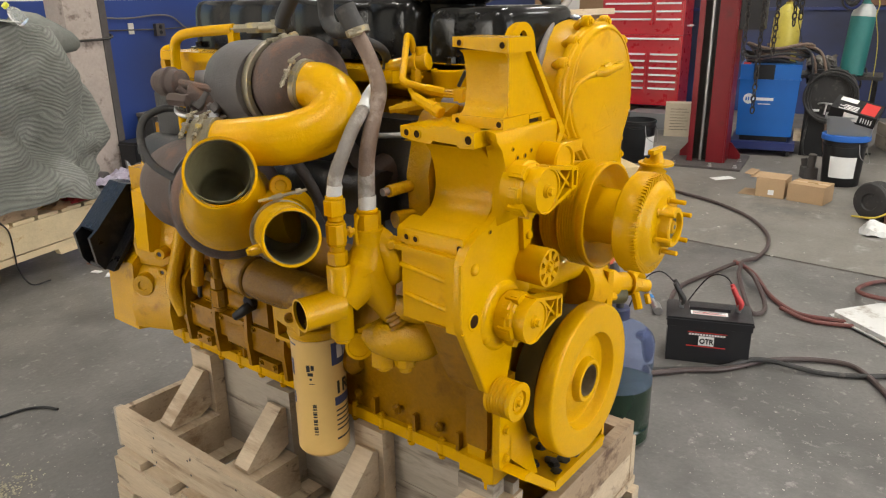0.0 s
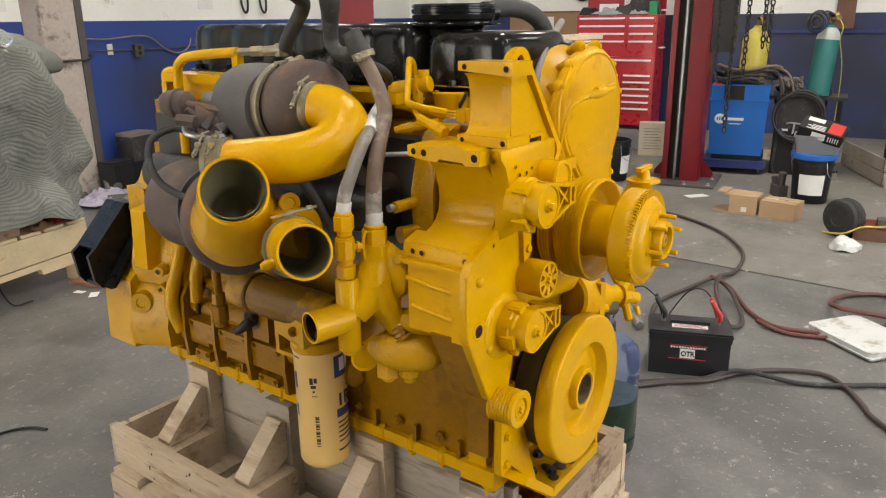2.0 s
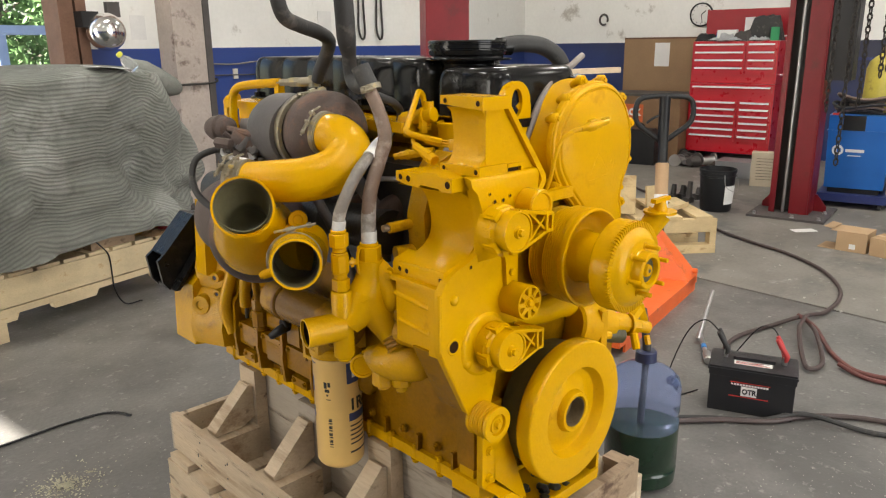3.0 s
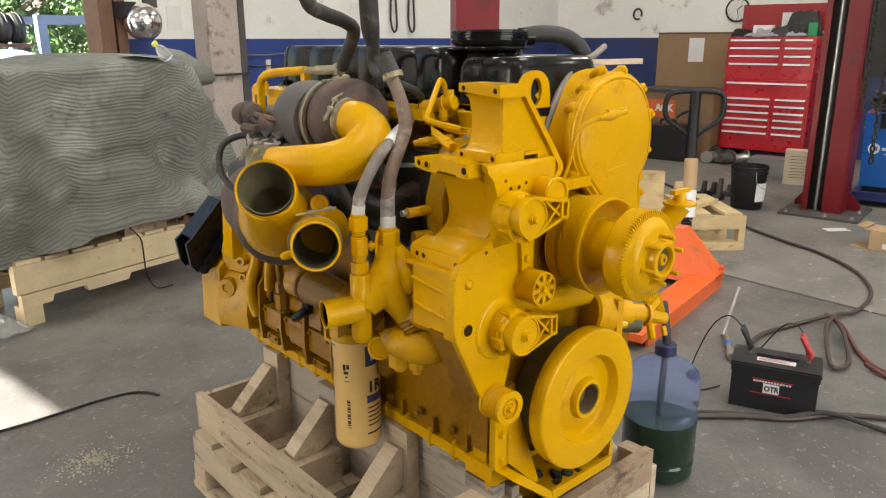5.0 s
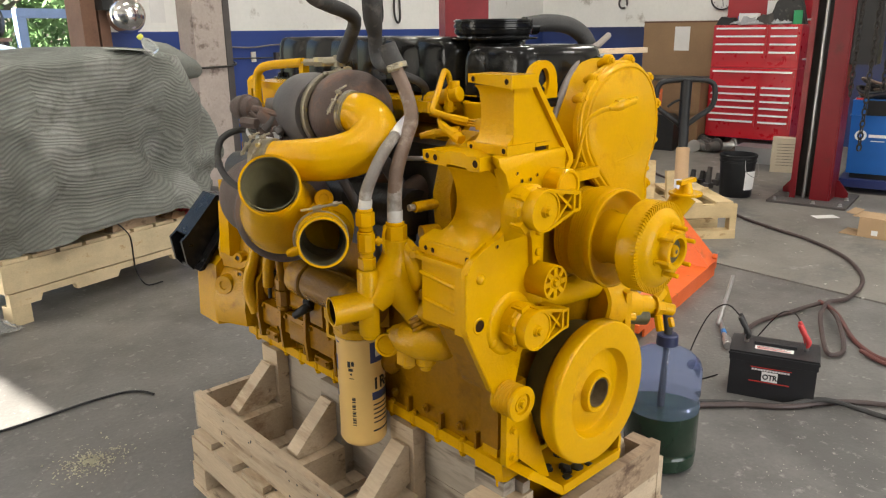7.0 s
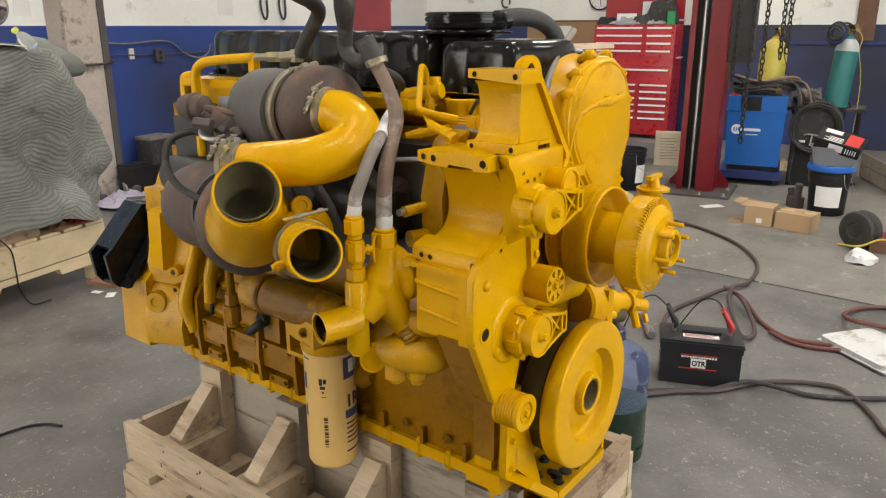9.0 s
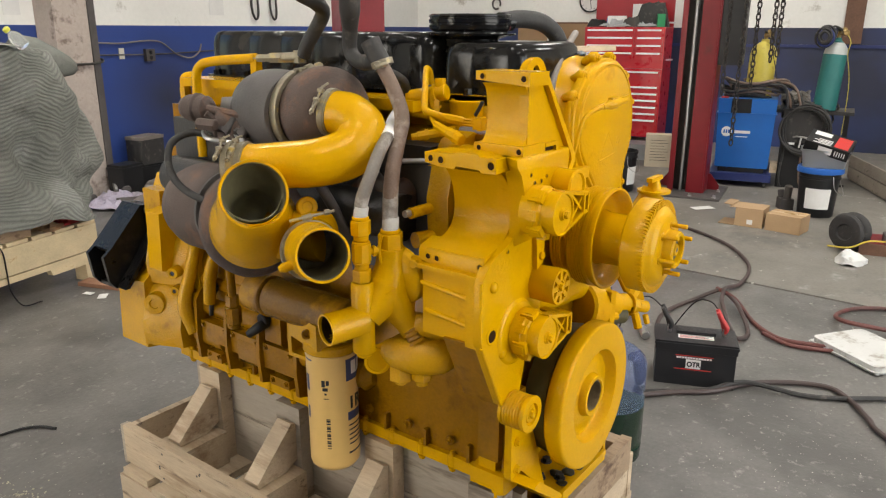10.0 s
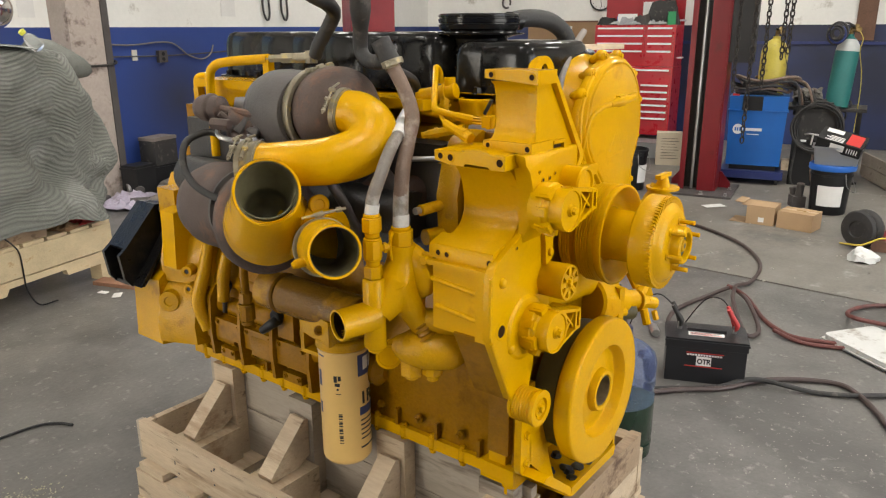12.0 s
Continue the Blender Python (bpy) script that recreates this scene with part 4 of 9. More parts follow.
def t_bolt_clamp(c, d, r, up, bands):
    """A rubber sleeve with steel bands; each band has a loop, a trunnion and a long spring-loaded bolt."""
    c, d, up = V(c), V(d).normalized(), V(up).normalized()
    b = B()
    h = 0.008 if len(bands) == 1 else 0.020
    lathe(b, [(-h, r), (-h, r + 0.0032), (h, r + 0.0032), (h, r)], c, d, 36, close=True)
    sl = part("hose_sleeve", b, SLEEVE, eng, "olive-grey hose sleeve flecked with yellow overspray")
    for k in bands:
        b = B()
        lathe(b, [(k - 0.005, r + 0.0030), (k - 0.005, r + 0.0048), (k + 0.005, r + 0.0048), (k + 0.005, r + 0.0030)], c, d, 36, close=True)
        o = c + d * k + up * (r + 0.010)
        s_ = d.cross(up).normalized()
        cyl(b, o - s_ * 0.036, o + s_ * 0.026, 0.0021, n=8)
        for i in range(5):
            f = -0.026 + i * 0.0042
            lathe(b, [(0, 0.0021), (0, 0.0042), (0.0022, 0.0042), (0.0022, 0.0021)], o + s_ * f, s_, 12, close=True)
        cyl(b, o - s_ * 0.004 - d * 0.006, o - s_ * 0.004 + d * 0.006, 0.0040, n=10)
        cyl(b, o + s_ * 0.016 - d * 0.006, o + s_ * 0.016 + d * 0.006, 0.0040, n=10)
        cyl(b, o - s_ * 0.031, o - s_ * 0.026, 0.0046, n=6)
        for e in (-0.004, 0.016):
            tube(b, [o + s_ * e + up * 0.004, o + s_ * (e * 1.8) - up * 0.004, o + s_ * (e * 2.4) - up * 0.010], 0.0022, 6)
        part("band_clamp", b, CLAMP, sl, "dull steel band clamp with a long bolt")


t_bolt_clamp((-0.304, 0.340, 1.255), (-0.22, 0.96, 0.13), 0.041, (-0.80, -0.1, 0.60), (0.001,))
t_bolt_clamp((-0.442, 0.452, 1.159), (-0.43, 0.90, 0.0), 0.0415, (-0.62, -0.1, 0.78), (-0.013, 0.013))
# lower turbo: two housings on one axis, behind the open inlet
nrm = V(-0.50, -0.83, 0.24).normalized()
ci = V(-0.509, 0.333, 1.131)
LAX = V(-0.25, -1, 0.10).normalized()
b = B()
lathe(b, [(-0.044, 0), (-0.044, 0.088), (-0.036, 0.102), (-0.018, 0.1115), (0.004, 0.1125), (0.020, 0.106), (0.032, 0.090), (0.040, 0.070), (0.040, 0)], (-0.385, 0.490, 1.030), LAX, 56)
part("lower_turbo_scroll", b, RUST, eng, "rust-brown lower turbo housing")
b = B()
lathe(b, [(-0.085, 0), (-0.085, 0.055), (-0.070, 0.076), (-0.040, 0.093), (0.0, 0.1005), (0.060, 0.1005), (0.100, 0.094), (0.150, 0.086), (0.220, 0.082), (0.220, 0)], (-0.300, 0.765, 1.010), LAX, 56)
part("lower_turbine_housing", b, RUST, eng, "rust-brown lower turbine housing")
b = B()
for k, (y_, r_) in enumerate(((0.600, 0.0905), (0.560, 0.0880))):
    q_ = V(-0.300, 0.765, 1.010) + LAX * (0.765 - y_)
    lathe(b, [(-0.006, r_ - 0.006), (-0.005, r_ + 0.003), (0.005, r_ + 0.003), (0.006, r_ - 0.006)], q_, LAX, 48, close=True)
part("turbine_clamp", b, IRON, eng)
b = B()
tube(b, [ci, ci - nrm * 0.022, V(-0.476, 0.380, 1.092), V(-0.448, 0.415, 1.060), V(-0.420, 0.448, 1.040)], [0.0605, 0.0600, 0.066, 0.080, 0.088], 48, 8, inner=0.0042)
part("inlet_pipe", b, YELLOW, eng, "open-ended yellow air inlet pipe")
# separate olive-grey inner skin, darker than the yellow of the pipes
LINER = mat("dull_olive_bore_skin", (0.13, 0.115, 0.060), 0.42, var=0.3, scale=12, bump=0.2)
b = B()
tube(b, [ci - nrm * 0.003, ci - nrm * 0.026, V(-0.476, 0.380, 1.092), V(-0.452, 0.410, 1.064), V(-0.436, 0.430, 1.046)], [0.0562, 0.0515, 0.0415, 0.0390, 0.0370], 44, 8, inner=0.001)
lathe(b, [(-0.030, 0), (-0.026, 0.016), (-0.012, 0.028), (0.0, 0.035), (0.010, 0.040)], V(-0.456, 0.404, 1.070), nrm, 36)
part("inlet_liner", b, LINER, eng, "dull olive-grey bore")
# compressor outlet scroll that wraps from the inlet towards the charge outlet
b = B()
tube(b, [(-0.410, 0.410, 1.030), (-0.398, 0.370, 1.025), (-0.388, 0.330, 1.028), (-0.380, 0.295, 1.032)], [0.048, 0.050, 0.049, 0.048], 24)
part("compressor_outlet", b, YELLOW, eng)
b = B()
lathe(b, [(0, 0), (0, 0.0190), (0.018, 0.0200), (0.021, 0.0180), (0.021, 0.0105), (0.017, 0.0095), (0.017, 0)], (-0.380, 0.345, 1.082), nrm, 26)
cyl(b, (-0.362, 0.365, 1.070), (-0.382, 0.342, 1.083), 0.0165, n=18)
part("boss_plug", b, YELLOW, eng)
n2 = V(-0.50, -0.84, 0.18).normalized()
cu = V(-0.489, 0.189, 1.041)
b = B()
tube(b, [cu, cu - n2 * 0.035, cu - n2 * 0.075, cu - n2 * 0.12 + V(0.006, 0, 0.004), cu - n2 * 0.17 + V(0.02, 0, 0.0)], [0.0478, 0.0480, 0.0500, 0.0525, 0.0540], 44, 8, inner=0.0040)
part("outlet_pipe", b, YELLOW, eng, "open-ended yellow charge air outlet")
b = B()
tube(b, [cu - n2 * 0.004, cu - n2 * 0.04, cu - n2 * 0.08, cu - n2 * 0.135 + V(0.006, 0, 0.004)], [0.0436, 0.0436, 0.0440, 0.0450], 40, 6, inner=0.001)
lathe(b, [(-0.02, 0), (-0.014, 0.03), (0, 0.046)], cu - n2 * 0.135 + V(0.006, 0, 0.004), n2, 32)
part("outlet_liner", b, LINER, eng, "dull olive-grey bore")
b = B()
e = cu - n2 * 0.042 + V(-0.036, 0.024, -0.016)
cyl(b, e, e + V(-0.016, 0.008, -0.004), 0.0088, n=18, ch=0.001)
hexbolt(b, e + V(-0.016, 0.008, -0.004), (-0.9, 0.4, -0.2), 0.0062, 0.006)
part("outlet_plug", b, YELLOW, eng)
b = B()
lathe(b, [(-0.010, 0.050), (-0.010, 0.0540), (0.010, 0.0540), (0.010, 0.050)], cu - n2 * 0.098, n2, 44, close=True)
part("hose_sleeve", b, SLEEVE, eng, "olive-grey hose sleeve flecked with yellow overspray")
b = B()
lathe(b, [(-0.0055, 0.0535), (-0.0055, 0.0553), (0.0055, 0.0553), (0.0055, 0.0535)], cu - n2 * 0.098, n2, 44, close=True)
o = cu - n2 * 0.094 + V(0.0, 0.0, 0.064)
cyl(b, o + V(-0.030, 0.020, -0.006), o + V(0.040, -0.022, 0.006), 0.0028, n=8)
cyl(b, o + V(-0.010, 0.008, -0.004), o + V(0.004, -0.001, 0), 0.0055, n=8)
cyl(b, o + V(0.024, -0.013, 0.004), o + V(0.032, -0.018, 0.005), 0.0055, n=6)
part("hose_clamp", b, CLAMP, eng, "dull steel hose clamp")

# exhaust manifold, coloured dark for the cavity's shade, and the heat-browned pipes under the crossover
b = B()
for i in range(3):
    tube(b, [(-0.15, 0.28 + i * 0.28, 1.02), (-0.22, 0.30 + i * 0.28, 1.04), (-0.25, 0.42 + i * 0.2, 1.06)], 0.04, 12)
cyl(b, (-0.235, 0.22, 1.05), (-0.235, 0.98, 1.05), 0.048, n=18)
box(b, -0.20, -0.147, 0.18, 1.02, 0.92, 1.19)
part("exhaust_manifold", b, DARK, eng, "unpainted exhaust manifold, coloured dark for the shaded cavity")
b = B()
for y in (0.24, 0.33):
    tube(b, [(-0.15, y, 1.10), (-0.19, y + 0.01, 1.09), (-0.225, y + 0.02, 1.06)], [0.036, 0.034, 0.040], 16)
    lathe(b, [(-0.008, 0), (-0.008, 0.050), (0.008, 0.050), (0.008, 0)], (-0.160, y, 1.10), (-1, 0.1, -0.2), 20)
for y, z in ((0.20, 1.15), (0.285, 1.155), (0.375, 1.15), (0.20, 1.05), (0.285, 1.045)):
    cyl(b, (-0.150, y, z), (-0.190, y, z), 0.007, n=8)
    cyl(b, (-0.172, y, z), (-0.182, y, z), 0.0125, n=6)
part("manifold_branch", b, RUST, eng, "rust-brown manifold branches with studs")
b = B()
tube(b, [(-0.20, 0.42, 1.15), (-0.22, 0.36, 1.15), (-0.23, 0.30, 1.12), (-0.225, 0.26, 1.06), (-0.23, 0.25, 0.98)], 0.016, 12)
tube(b, [(-0.30, 0.40, 1.12), (-0.29, 0.36, 1.06), (-0.27, 0.33, 0.98), (-0.26, 0.32, 0.90)], 0.011, 12)
part("oil_drain_pipe", b, IRON, eng, "dark oil drain pipes in the shade")

# ---- coolant housing and fittings ----
b = B()
tube(b, [(-0.456, 0.226, 0.884), (-0.425, 0.217, 0.885), (-0.380, 0.203, 0.887)], [0.0300, 0.0295, 0.0295], 32, 4, inner=0.0038)
part("coolant_outlet", b, YELLOW, eng, "open yellow coolant outlet")
b = B()
lathe(b, [(0.005, 0.0258), (0.030, 0.0255), (0.034, 0.0)], (-0.456, 0.226, 0.884), (0.92, -0.28, 0), 28)
part("outlet_bore", b, HOLE, eng, "dark bore of the coolant outlet")
b = B()
cyl(b, (-0.380, 0.203, 0.820), (-0.380, 0.203, 0.962), 0.0215, n=28, ch=0.0035)
cyl(b, (-0.380, 0.203, 0.812), (-0.380, 0.203, 0.822), 0.0150, n=20, ch=0.002)
tube(b, [(-0.322, 0.182, 1.018), (-0.322, 0.183, 0.985), (-0.328, 0.186, 0.950), (-0.346, 0.192, 0.915), (-0.372, 0.200, 0.888)], [0.0265, 0.0290, 0.0390, 0.0350, 0.0270], 30, 8)
tube(b, [(-0.332, 0.186, 0.945), (-0.318, 0.176, 0.905), (-0.302, 0.166, 0.868), (-0.292, 0.158, 0.845)], [0.038, 0.032, 0.024, 0.022], 24, 6)
capsule(b, (-0.352, 0.194, 0.945), (-0.372, 0.200, 0.905), 0.016, 0.014)
part("thermostat_housing", b, YELLOW, eng, smooth=50)
b = B()
lathe(b, [(-0.010, 0), (-0.010, 0.030), (-0.006, 0.046), (0.0, 0.056), (0.004, 0.058), (0.018, 0.058), (0.020, 0.055), (0.020, 0)], (-0.310, 0.176, 0.958), (1, -0.10, 0.15), 36)
prism(b, [(0.196, 0.925), (0.196, 0.900), (0.178, 0.886), (0.150, 0.888), (0.146, 0.930), (0.160, 0.960)], "x", -0.310, -0.292)
bev(b, 0.003, 2, 50)
part("housing_flange", b, YELLOW, eng)
for p in ((-0.312, 0.160, 0.902), (-0.310, 0.225, 0.935), (-0.310, 0.13, 0.995)):
    b = B()
    lathe(b, [(0, 0), (0, 0.0145), (0.003, 0.014), (0.003, 0)], p, (-1, -0.15, 0), 20)
    hexbolt(b, V(p) + V(-0.003, 0, 0), (-1, -0.15, 0), 0.0095, 0.010, False)
    part("flange_bolt", b, YELLOW, eng)
# ribbed coupling from the housing down to the pump
b = B()
pr = [(0, 0)]
for i in range(5):
    pr += [(0.002 + i * 0.009, 0.0165), (0.006 + i * 0.009, 0.0185), (0.009 + i * 0.009, 0.0160)]
lathe(b, pr + [(0.05, 0.022), (0.05, 0)], (-0.303, 0.166, 0.872), (0.15, -0.50, -0.85), 24)
part("ribbed_coupling", b, YELLOW_OLD_SHADED, eng)
b = B()
for z0, z1, r, n in ((0.958, 0.962, 0.0195, 24), (0.962, 0.986, 0.0180, 6), (0.986, 0.996, 0.0135, 18), (0.996, 1.000, 0.0165, 18), (1.000, 1.036, 0.0178, 8), (1.036, 1.040, 0.0165, 18), (1.041, 1.050, 0.0140, 18), (1.051, 1.079, 0.0190, 6), (1.079, 1.086, 0.0155, 18)):
    cyl(b, (-0.380, 0.203, z0), (-0.380, 0.203, z1), r, n=n, ch=0.0015)
cyl(b, (-0.380, 0.203, 1.018), (-0.353, 0.186, 1.018), 0.0062, n=10)
cyl(b, (-0.362, 0.192, 1.018), (-0.357, 0.189, 1.018), 0.0105, n=6)
tube(b, [(-0.346, 0.182, 0.988), (-0.350, 0.184, 1.000), (-0.351, 0.185, 1.018), (-0.350, 0.184, 1.034), (-0.346, 0.182, 1.046)], 0.0033, 8)
part("shutoff_fitting", b, YELLOW, eng)
b = B()
for z0, z1, r, n in ((1.006, 1.013, 0.0235, 24), (1.013, 1.016, 0.0205, 24), (1.016, 1.046, 0.0245, 6), (1.046, 1.053, 0.0190, 18)):
    cyl(b, (-0.322, 0.183, z0), (-0.322, 0.183, z1), r, n=n, ch=0.0015)
part("hose_fitting", b, YELLOW, eng)
b = B()
tube(b, [(-0.380, 0.203, 1.084), (-0.378, 0.200, 1.115), (-0.362, 0.194, 1.155), (-0.325, 0.203, 1.194), (-0.288, 0.214, 1.218)], [0.0118, 0.0125, 0.0118, 0.0118, 0.0118], 16)
part("coolant_hose", b, HOSE_PALE, eng, "pale grey hose dusted with paint")
DUST = mat("white_primer_dust", (0.55, 0.54, 0.52), 0.7, var=0.15, scale=20, fine=200, bump=0.2, spots=((0.28, 0.25, 0.22), 0.34, 22))
b = B()
tube(b, [(-0.380, 0.203, 1.084), (-0.3795, 0.2015, 1.094), (-0.379, 0.200, 1.104)], 0.0132, 16)
part("dusted_hose_end", b, DUST, eng, "hose end frosted with pale overspray")
b = B()
tube(b, [(-0.322, 0.183, 1.052), (-0.322, 0.182, 1.095), (-0.317, 0.183, 1.135)], [0.0150, 0.0148, 0.0142], 16)
part("dusted_hose_end", b, HOSE_PALE, eng, "hose end frosted with pale overspray")
b = B()
tube(b, [(-0.322, 0.183, 1.051), (-0.322, 0.182, 1.066), (-0.3215, 0.182, 1.076)], 0.0156, 16)
part("dusted_hose_end", b, DUST, eng, "hose end frosted with pale overspray")
b = B()
tube(b, [(-0.292, 0.212, 1.216), (-0.262, 0.232, 1.228), (-0.225, 0.256, 1.238), (-0.172, 0.290, 1.248)], [0.0130, 0.0118, 0.0105, 0.0095], 16)
part("tape_wrap", b, WHITE, eng, "white tape wrap on a hose")
b = B()
tube(b, [(-0.322, 0.183, 1.05), (-0.322, 0.182, 1.10), (-0.312, 0.184, 1.155), (-0.276, 0.200, 1.205), (-0.246, 0.214, 1.250), (-0.236, 0.243, 1.300), (-0.234, 0.275, 1.345)], [0.0138, 0.0138, 0.0142, 0.0138, 0.0145, 0.0138, 0.0138], 16)
part("coolant_hose", b, HOSE, eng, "grey-brown hose with paint-dusted ends")
b = B()
tube(b, [(-0.228, 0.272, 1.338), (-0.232, 0.29, 1.366), (-0.236, 0.30, 1.388)], 0.0195, 14)
part("hose_end", b, RUBBER, eng)
b = B()
lathe(b, [(-0.0055, 0.0193), (-0.0055, 0.0218), (0.0055, 0.0218), (0.0055, 0.0193)], (-0.229, 0.276, 1.346), (-0.1, 0.3, 0.9), 24, close=True)
cyl(b, (-0.262, 0.266, 1.340), (-0.240, 0.256, 1.346), 0.0055, n=8)
box(b, -0.258, -0.246, 0.258, 0.270, 1.338, 1.350)
part("hose_clamp", b, CLAMP, eng, "tan worm-drive hose clamp")
# black hoses that rise out of the rocker covers
b = B()
tube(b, [(-0.157, 0.568, 1.352), (-0.162, 0.550, 1.375), (-0.165, 0.52, 1.405), (-0.185, 0.475, 1.440), (-0.232, 0.445, 1.458), (-0.30, 0.415, 1.472), (-0.355, 0.39, 1.492), (-0.38, 0.38, 1.56)], 0.0155, 12)
part("black_hose", b, RUBBER, eng, "dusty black rubber hose")
b = B()
tube(b, [(-0.225, 0.285, 1.350), (-0.20, 0.36, 1.345), (-0.185, 0.40, 1.365), (-0.195, 0.39, 1.41), (-0.215, 0.370, 1.445), (-0.225, 0.36, 1.50), (-0.23, 0.36, 1.60)], [0.016, 0.015, 0.015, 0.016, 0.021, 0.021, 0.021], 12)
part("black_hose", b, RUBBER, eng, "dusty black rubber hose")
b = B()
tube(b, [(-0.225, 0.282, 1.335), (-0.205, 0.272, 1.325), (-0.168, 0.280, 1.313), (-0.144, 0.287, 1.296), (-0.138, 0.293, 1.272), (-0.152, 0.297, 1.254), (-0.176, 0.290, 1.247)], 0.0088, 12)
part("black_hose", b, RUBBER, eng, "dusty black rubber hose")

# fuel tubes and connectors beside the head
b = B()
tube(b, [(-0.092, 0.262, 1.300), (-0.098, 0.262, 1.324), (-0.109, 0.261, 1.332), (-0.120, 0.255, 1.326), (-0.162, 0.224, 1.299), (-0.208, 0.190, 1.271), (-0.219, 0.178, 1.262), (-0.212, 0.163, 1.256), (-0.185, 0.132, 1.244)], 0.0064, 12)
cyl(b, (-0.198, 0.147, 1.248), (-0.178, 0.122, 1.241), 0.0092, n=8)
part("fuel_tube", b, YELLOW, eng)
b = B()
cyl(b, (-0.14, 0.278, 1.274), (-0.122, 0.200, 1.289), 0.0165, n=20, ch=0.002)
cyl(b, (-0.142, 0.285, 1.273), (-0.139, 0.270, 1.276), 0.0125, n=6)
lathe(b, [(0, 0.0165), (0, 0.0205), (0.006, 0.0205), (0.006, 0.0165)], (-0.128, 0.226, 1.284), (0.22, -0.96, 0.18), 20, close=True)
cyl(b, (-0.133, 0.222, 1.284), (-0.135, 0.221, 1.250), 0.0105, n=6)
cyl(b, (-0.133, 0.222, 1.258), (-0.133, 0.222, 1.263), 0.0135, n=14)
cyl(b, (-0.125, 0.215, 1.29), (-0.125, 0.215, 1.315), 0.0115, n=12)
part("fuel_valve", b, YELLOW, eng)
b = B()
lathe(b, [(-0.02, 0), (-0.02, 0.036), (0.040, 0.036), (0.044, 0.039), (0.050, 0.039), (0.052, 0.034), (0.046, 0.030), (0.046, 0)], (-0.090, 0.172, 1.222), (0, 0, 1), 30)
part("round_cap", b, YELLOW, eng)
for p, q_ in (((-0.180, 0.128, 1.246), (-0.166, 0.100, 1.244)), ((-0.182, 0.126, 1.241), (-0.168, 0.098, 1.239)), ((-0.184, 0.124, 1.236), (-0.170, 0.096, 1.234))):
    b = B()
    cyl(b, p, q_, 0.0022, n=6)
    part("plug_wire", b, YELLOW, eng)
b = B()
PM = Matrix.Translation((-0.166, 0.090, 1.239)) @ Matrix.Rotation(0.25, 4, "Z")
box(b, -0.011, 0.011, -0.014, 0.012, -0.011, 0.010, PM)
box(b, -0.013, 0.013, -0.006, 0.002, -0.013, 0.012, PM)
bev(b, 0.002, 1)
part("wire_plug", b, YELLOW, eng)
b = B()
cyl(b, (-0.219, 0.155, 1.237), (-0.224, 0.118, 1.224), 0.0085, n=8, ch=0.001)
cyl(b, (-0.223, 0.122, 1.226), (-0.228, 0.088, 1.214), 0.0110, n=8, ch=0.002)
cyl(b, (-0.225, 0.106, 1.220), (-0.225, 0.102, 1.219), 0.0130, n=8)
tube(b, [(-0.200, 0.180, 1.248), (-0.212, 0.168, 1.244), (-0.219, 0.155, 1.237)], 0.0045, 8)
part("wire_plug", b, YELLOW, eng)
b = B()
cyl(b, (-0.230, 0.190, 1.214), (-0.190, 0.130, 1.226), 0.0086, n=8, ch=0.001)
cyl(b, (-0.236, 0.199, 1.212), (-0.228, 0.187, 1.215), 0.0066, n=8)
cyl(b, (-0.222, 0.178, 1.217), (-0.218, 0.172, 1.218), 0.0112, n=6)
part("small_fitting", b, YELLOW, eng)
b = B()
tube(b, [(-0.150, 0.268, 1.245), (-0.130, 0.240, 1.240), (-0.115, 0.212, 1.232), (-0.105, 0.185, 1.222)], [0.006, 0.0085, 0.0085, 0.008], 10)
part("short_pipe", b, YELLOW, eng)
for p, q_, r, mt in (((-0.113, 0.138, 1.245), (-0.111, 0.122, 1.274), 0.0038, DARK), ((-0.124, 0.165, 1.212), (-0.112, 0.108, 1.210), 0.0135, HOSE_GREY), ((-0.255, 0.235, 1.165), (-0.18, 0.15, 1.165), 0.005, STEEL)):
    b = B()
    cyl(b, p, q_, r, n=12, ch=0.001)
    part("small_fitting", b, mt, eng)
b = B()
prism(b, [(-0.23, 1.02), (-0.235, 1.10), (-0.215, 1.17), (-0.19, 1.205), (-0.15, 1.22), (-0.11, 1.20), (-0.11, 1.02)], "y", 0.115, 0.165)
bev(b, 0.006, 2)
part("front_web", b, YELLOW_CAST, eng)
b = B()
box(b, -0.205, -0.10, 0.06, 0.175, 1.02, 1.18)
bev(b, 0.03, 3)
cyl(b, (-0.20, 0.155, 1.08), (-0.285, 0.165, 1.078), 0.011, n=10)
cyl(b, (-0.20, 0.15, 1.02), (-0.265, 0.17, 1.02), 0.016, n=14)
part("water_manifold", b, YELLOW_CAST, eng)
b = B()
lathe(b, [(0, 0), (0, 0.010), (0.02, 0.010), (0.02, 0.007), (0.035, 0.007), (0.035, 0)], (-0.262, 0.165, 1.078), (-1, 0.1, 0), 10)
part("sensor", b, STEEL, eng)

# ---- side of the block ----
BROWN_GLOSS = mat("oily_brown_paint", (0.20, 0.098, 0.010), 0.18, var=0.3, scale=6, fine=180, bump=0.35, dirt=((0.40, 0.20, 0.006), 0.34, 7), spec=0.35)
b = B()
cyl(b, (-0.246, 0.36, 0.798), (-0.246, 0.615, 0.800), 0.0475, n=32, ch=0.004)
cyl(b, (-0.246, 0.618, 0.800), (-0.246, 0.690, 0.800), 0.0500, 0.046, n=32, ch=0.004)
part("oil_cooler", b, BROWN_GLOSS, eng, "glossy brown oil cooler cylinder with thin yellow overspray")
b = B()
cyl(b, (-0.233, 0.444, 0.712), (-0.233, 0.444, 0.736), 0.064, n=32, ch=0.004)
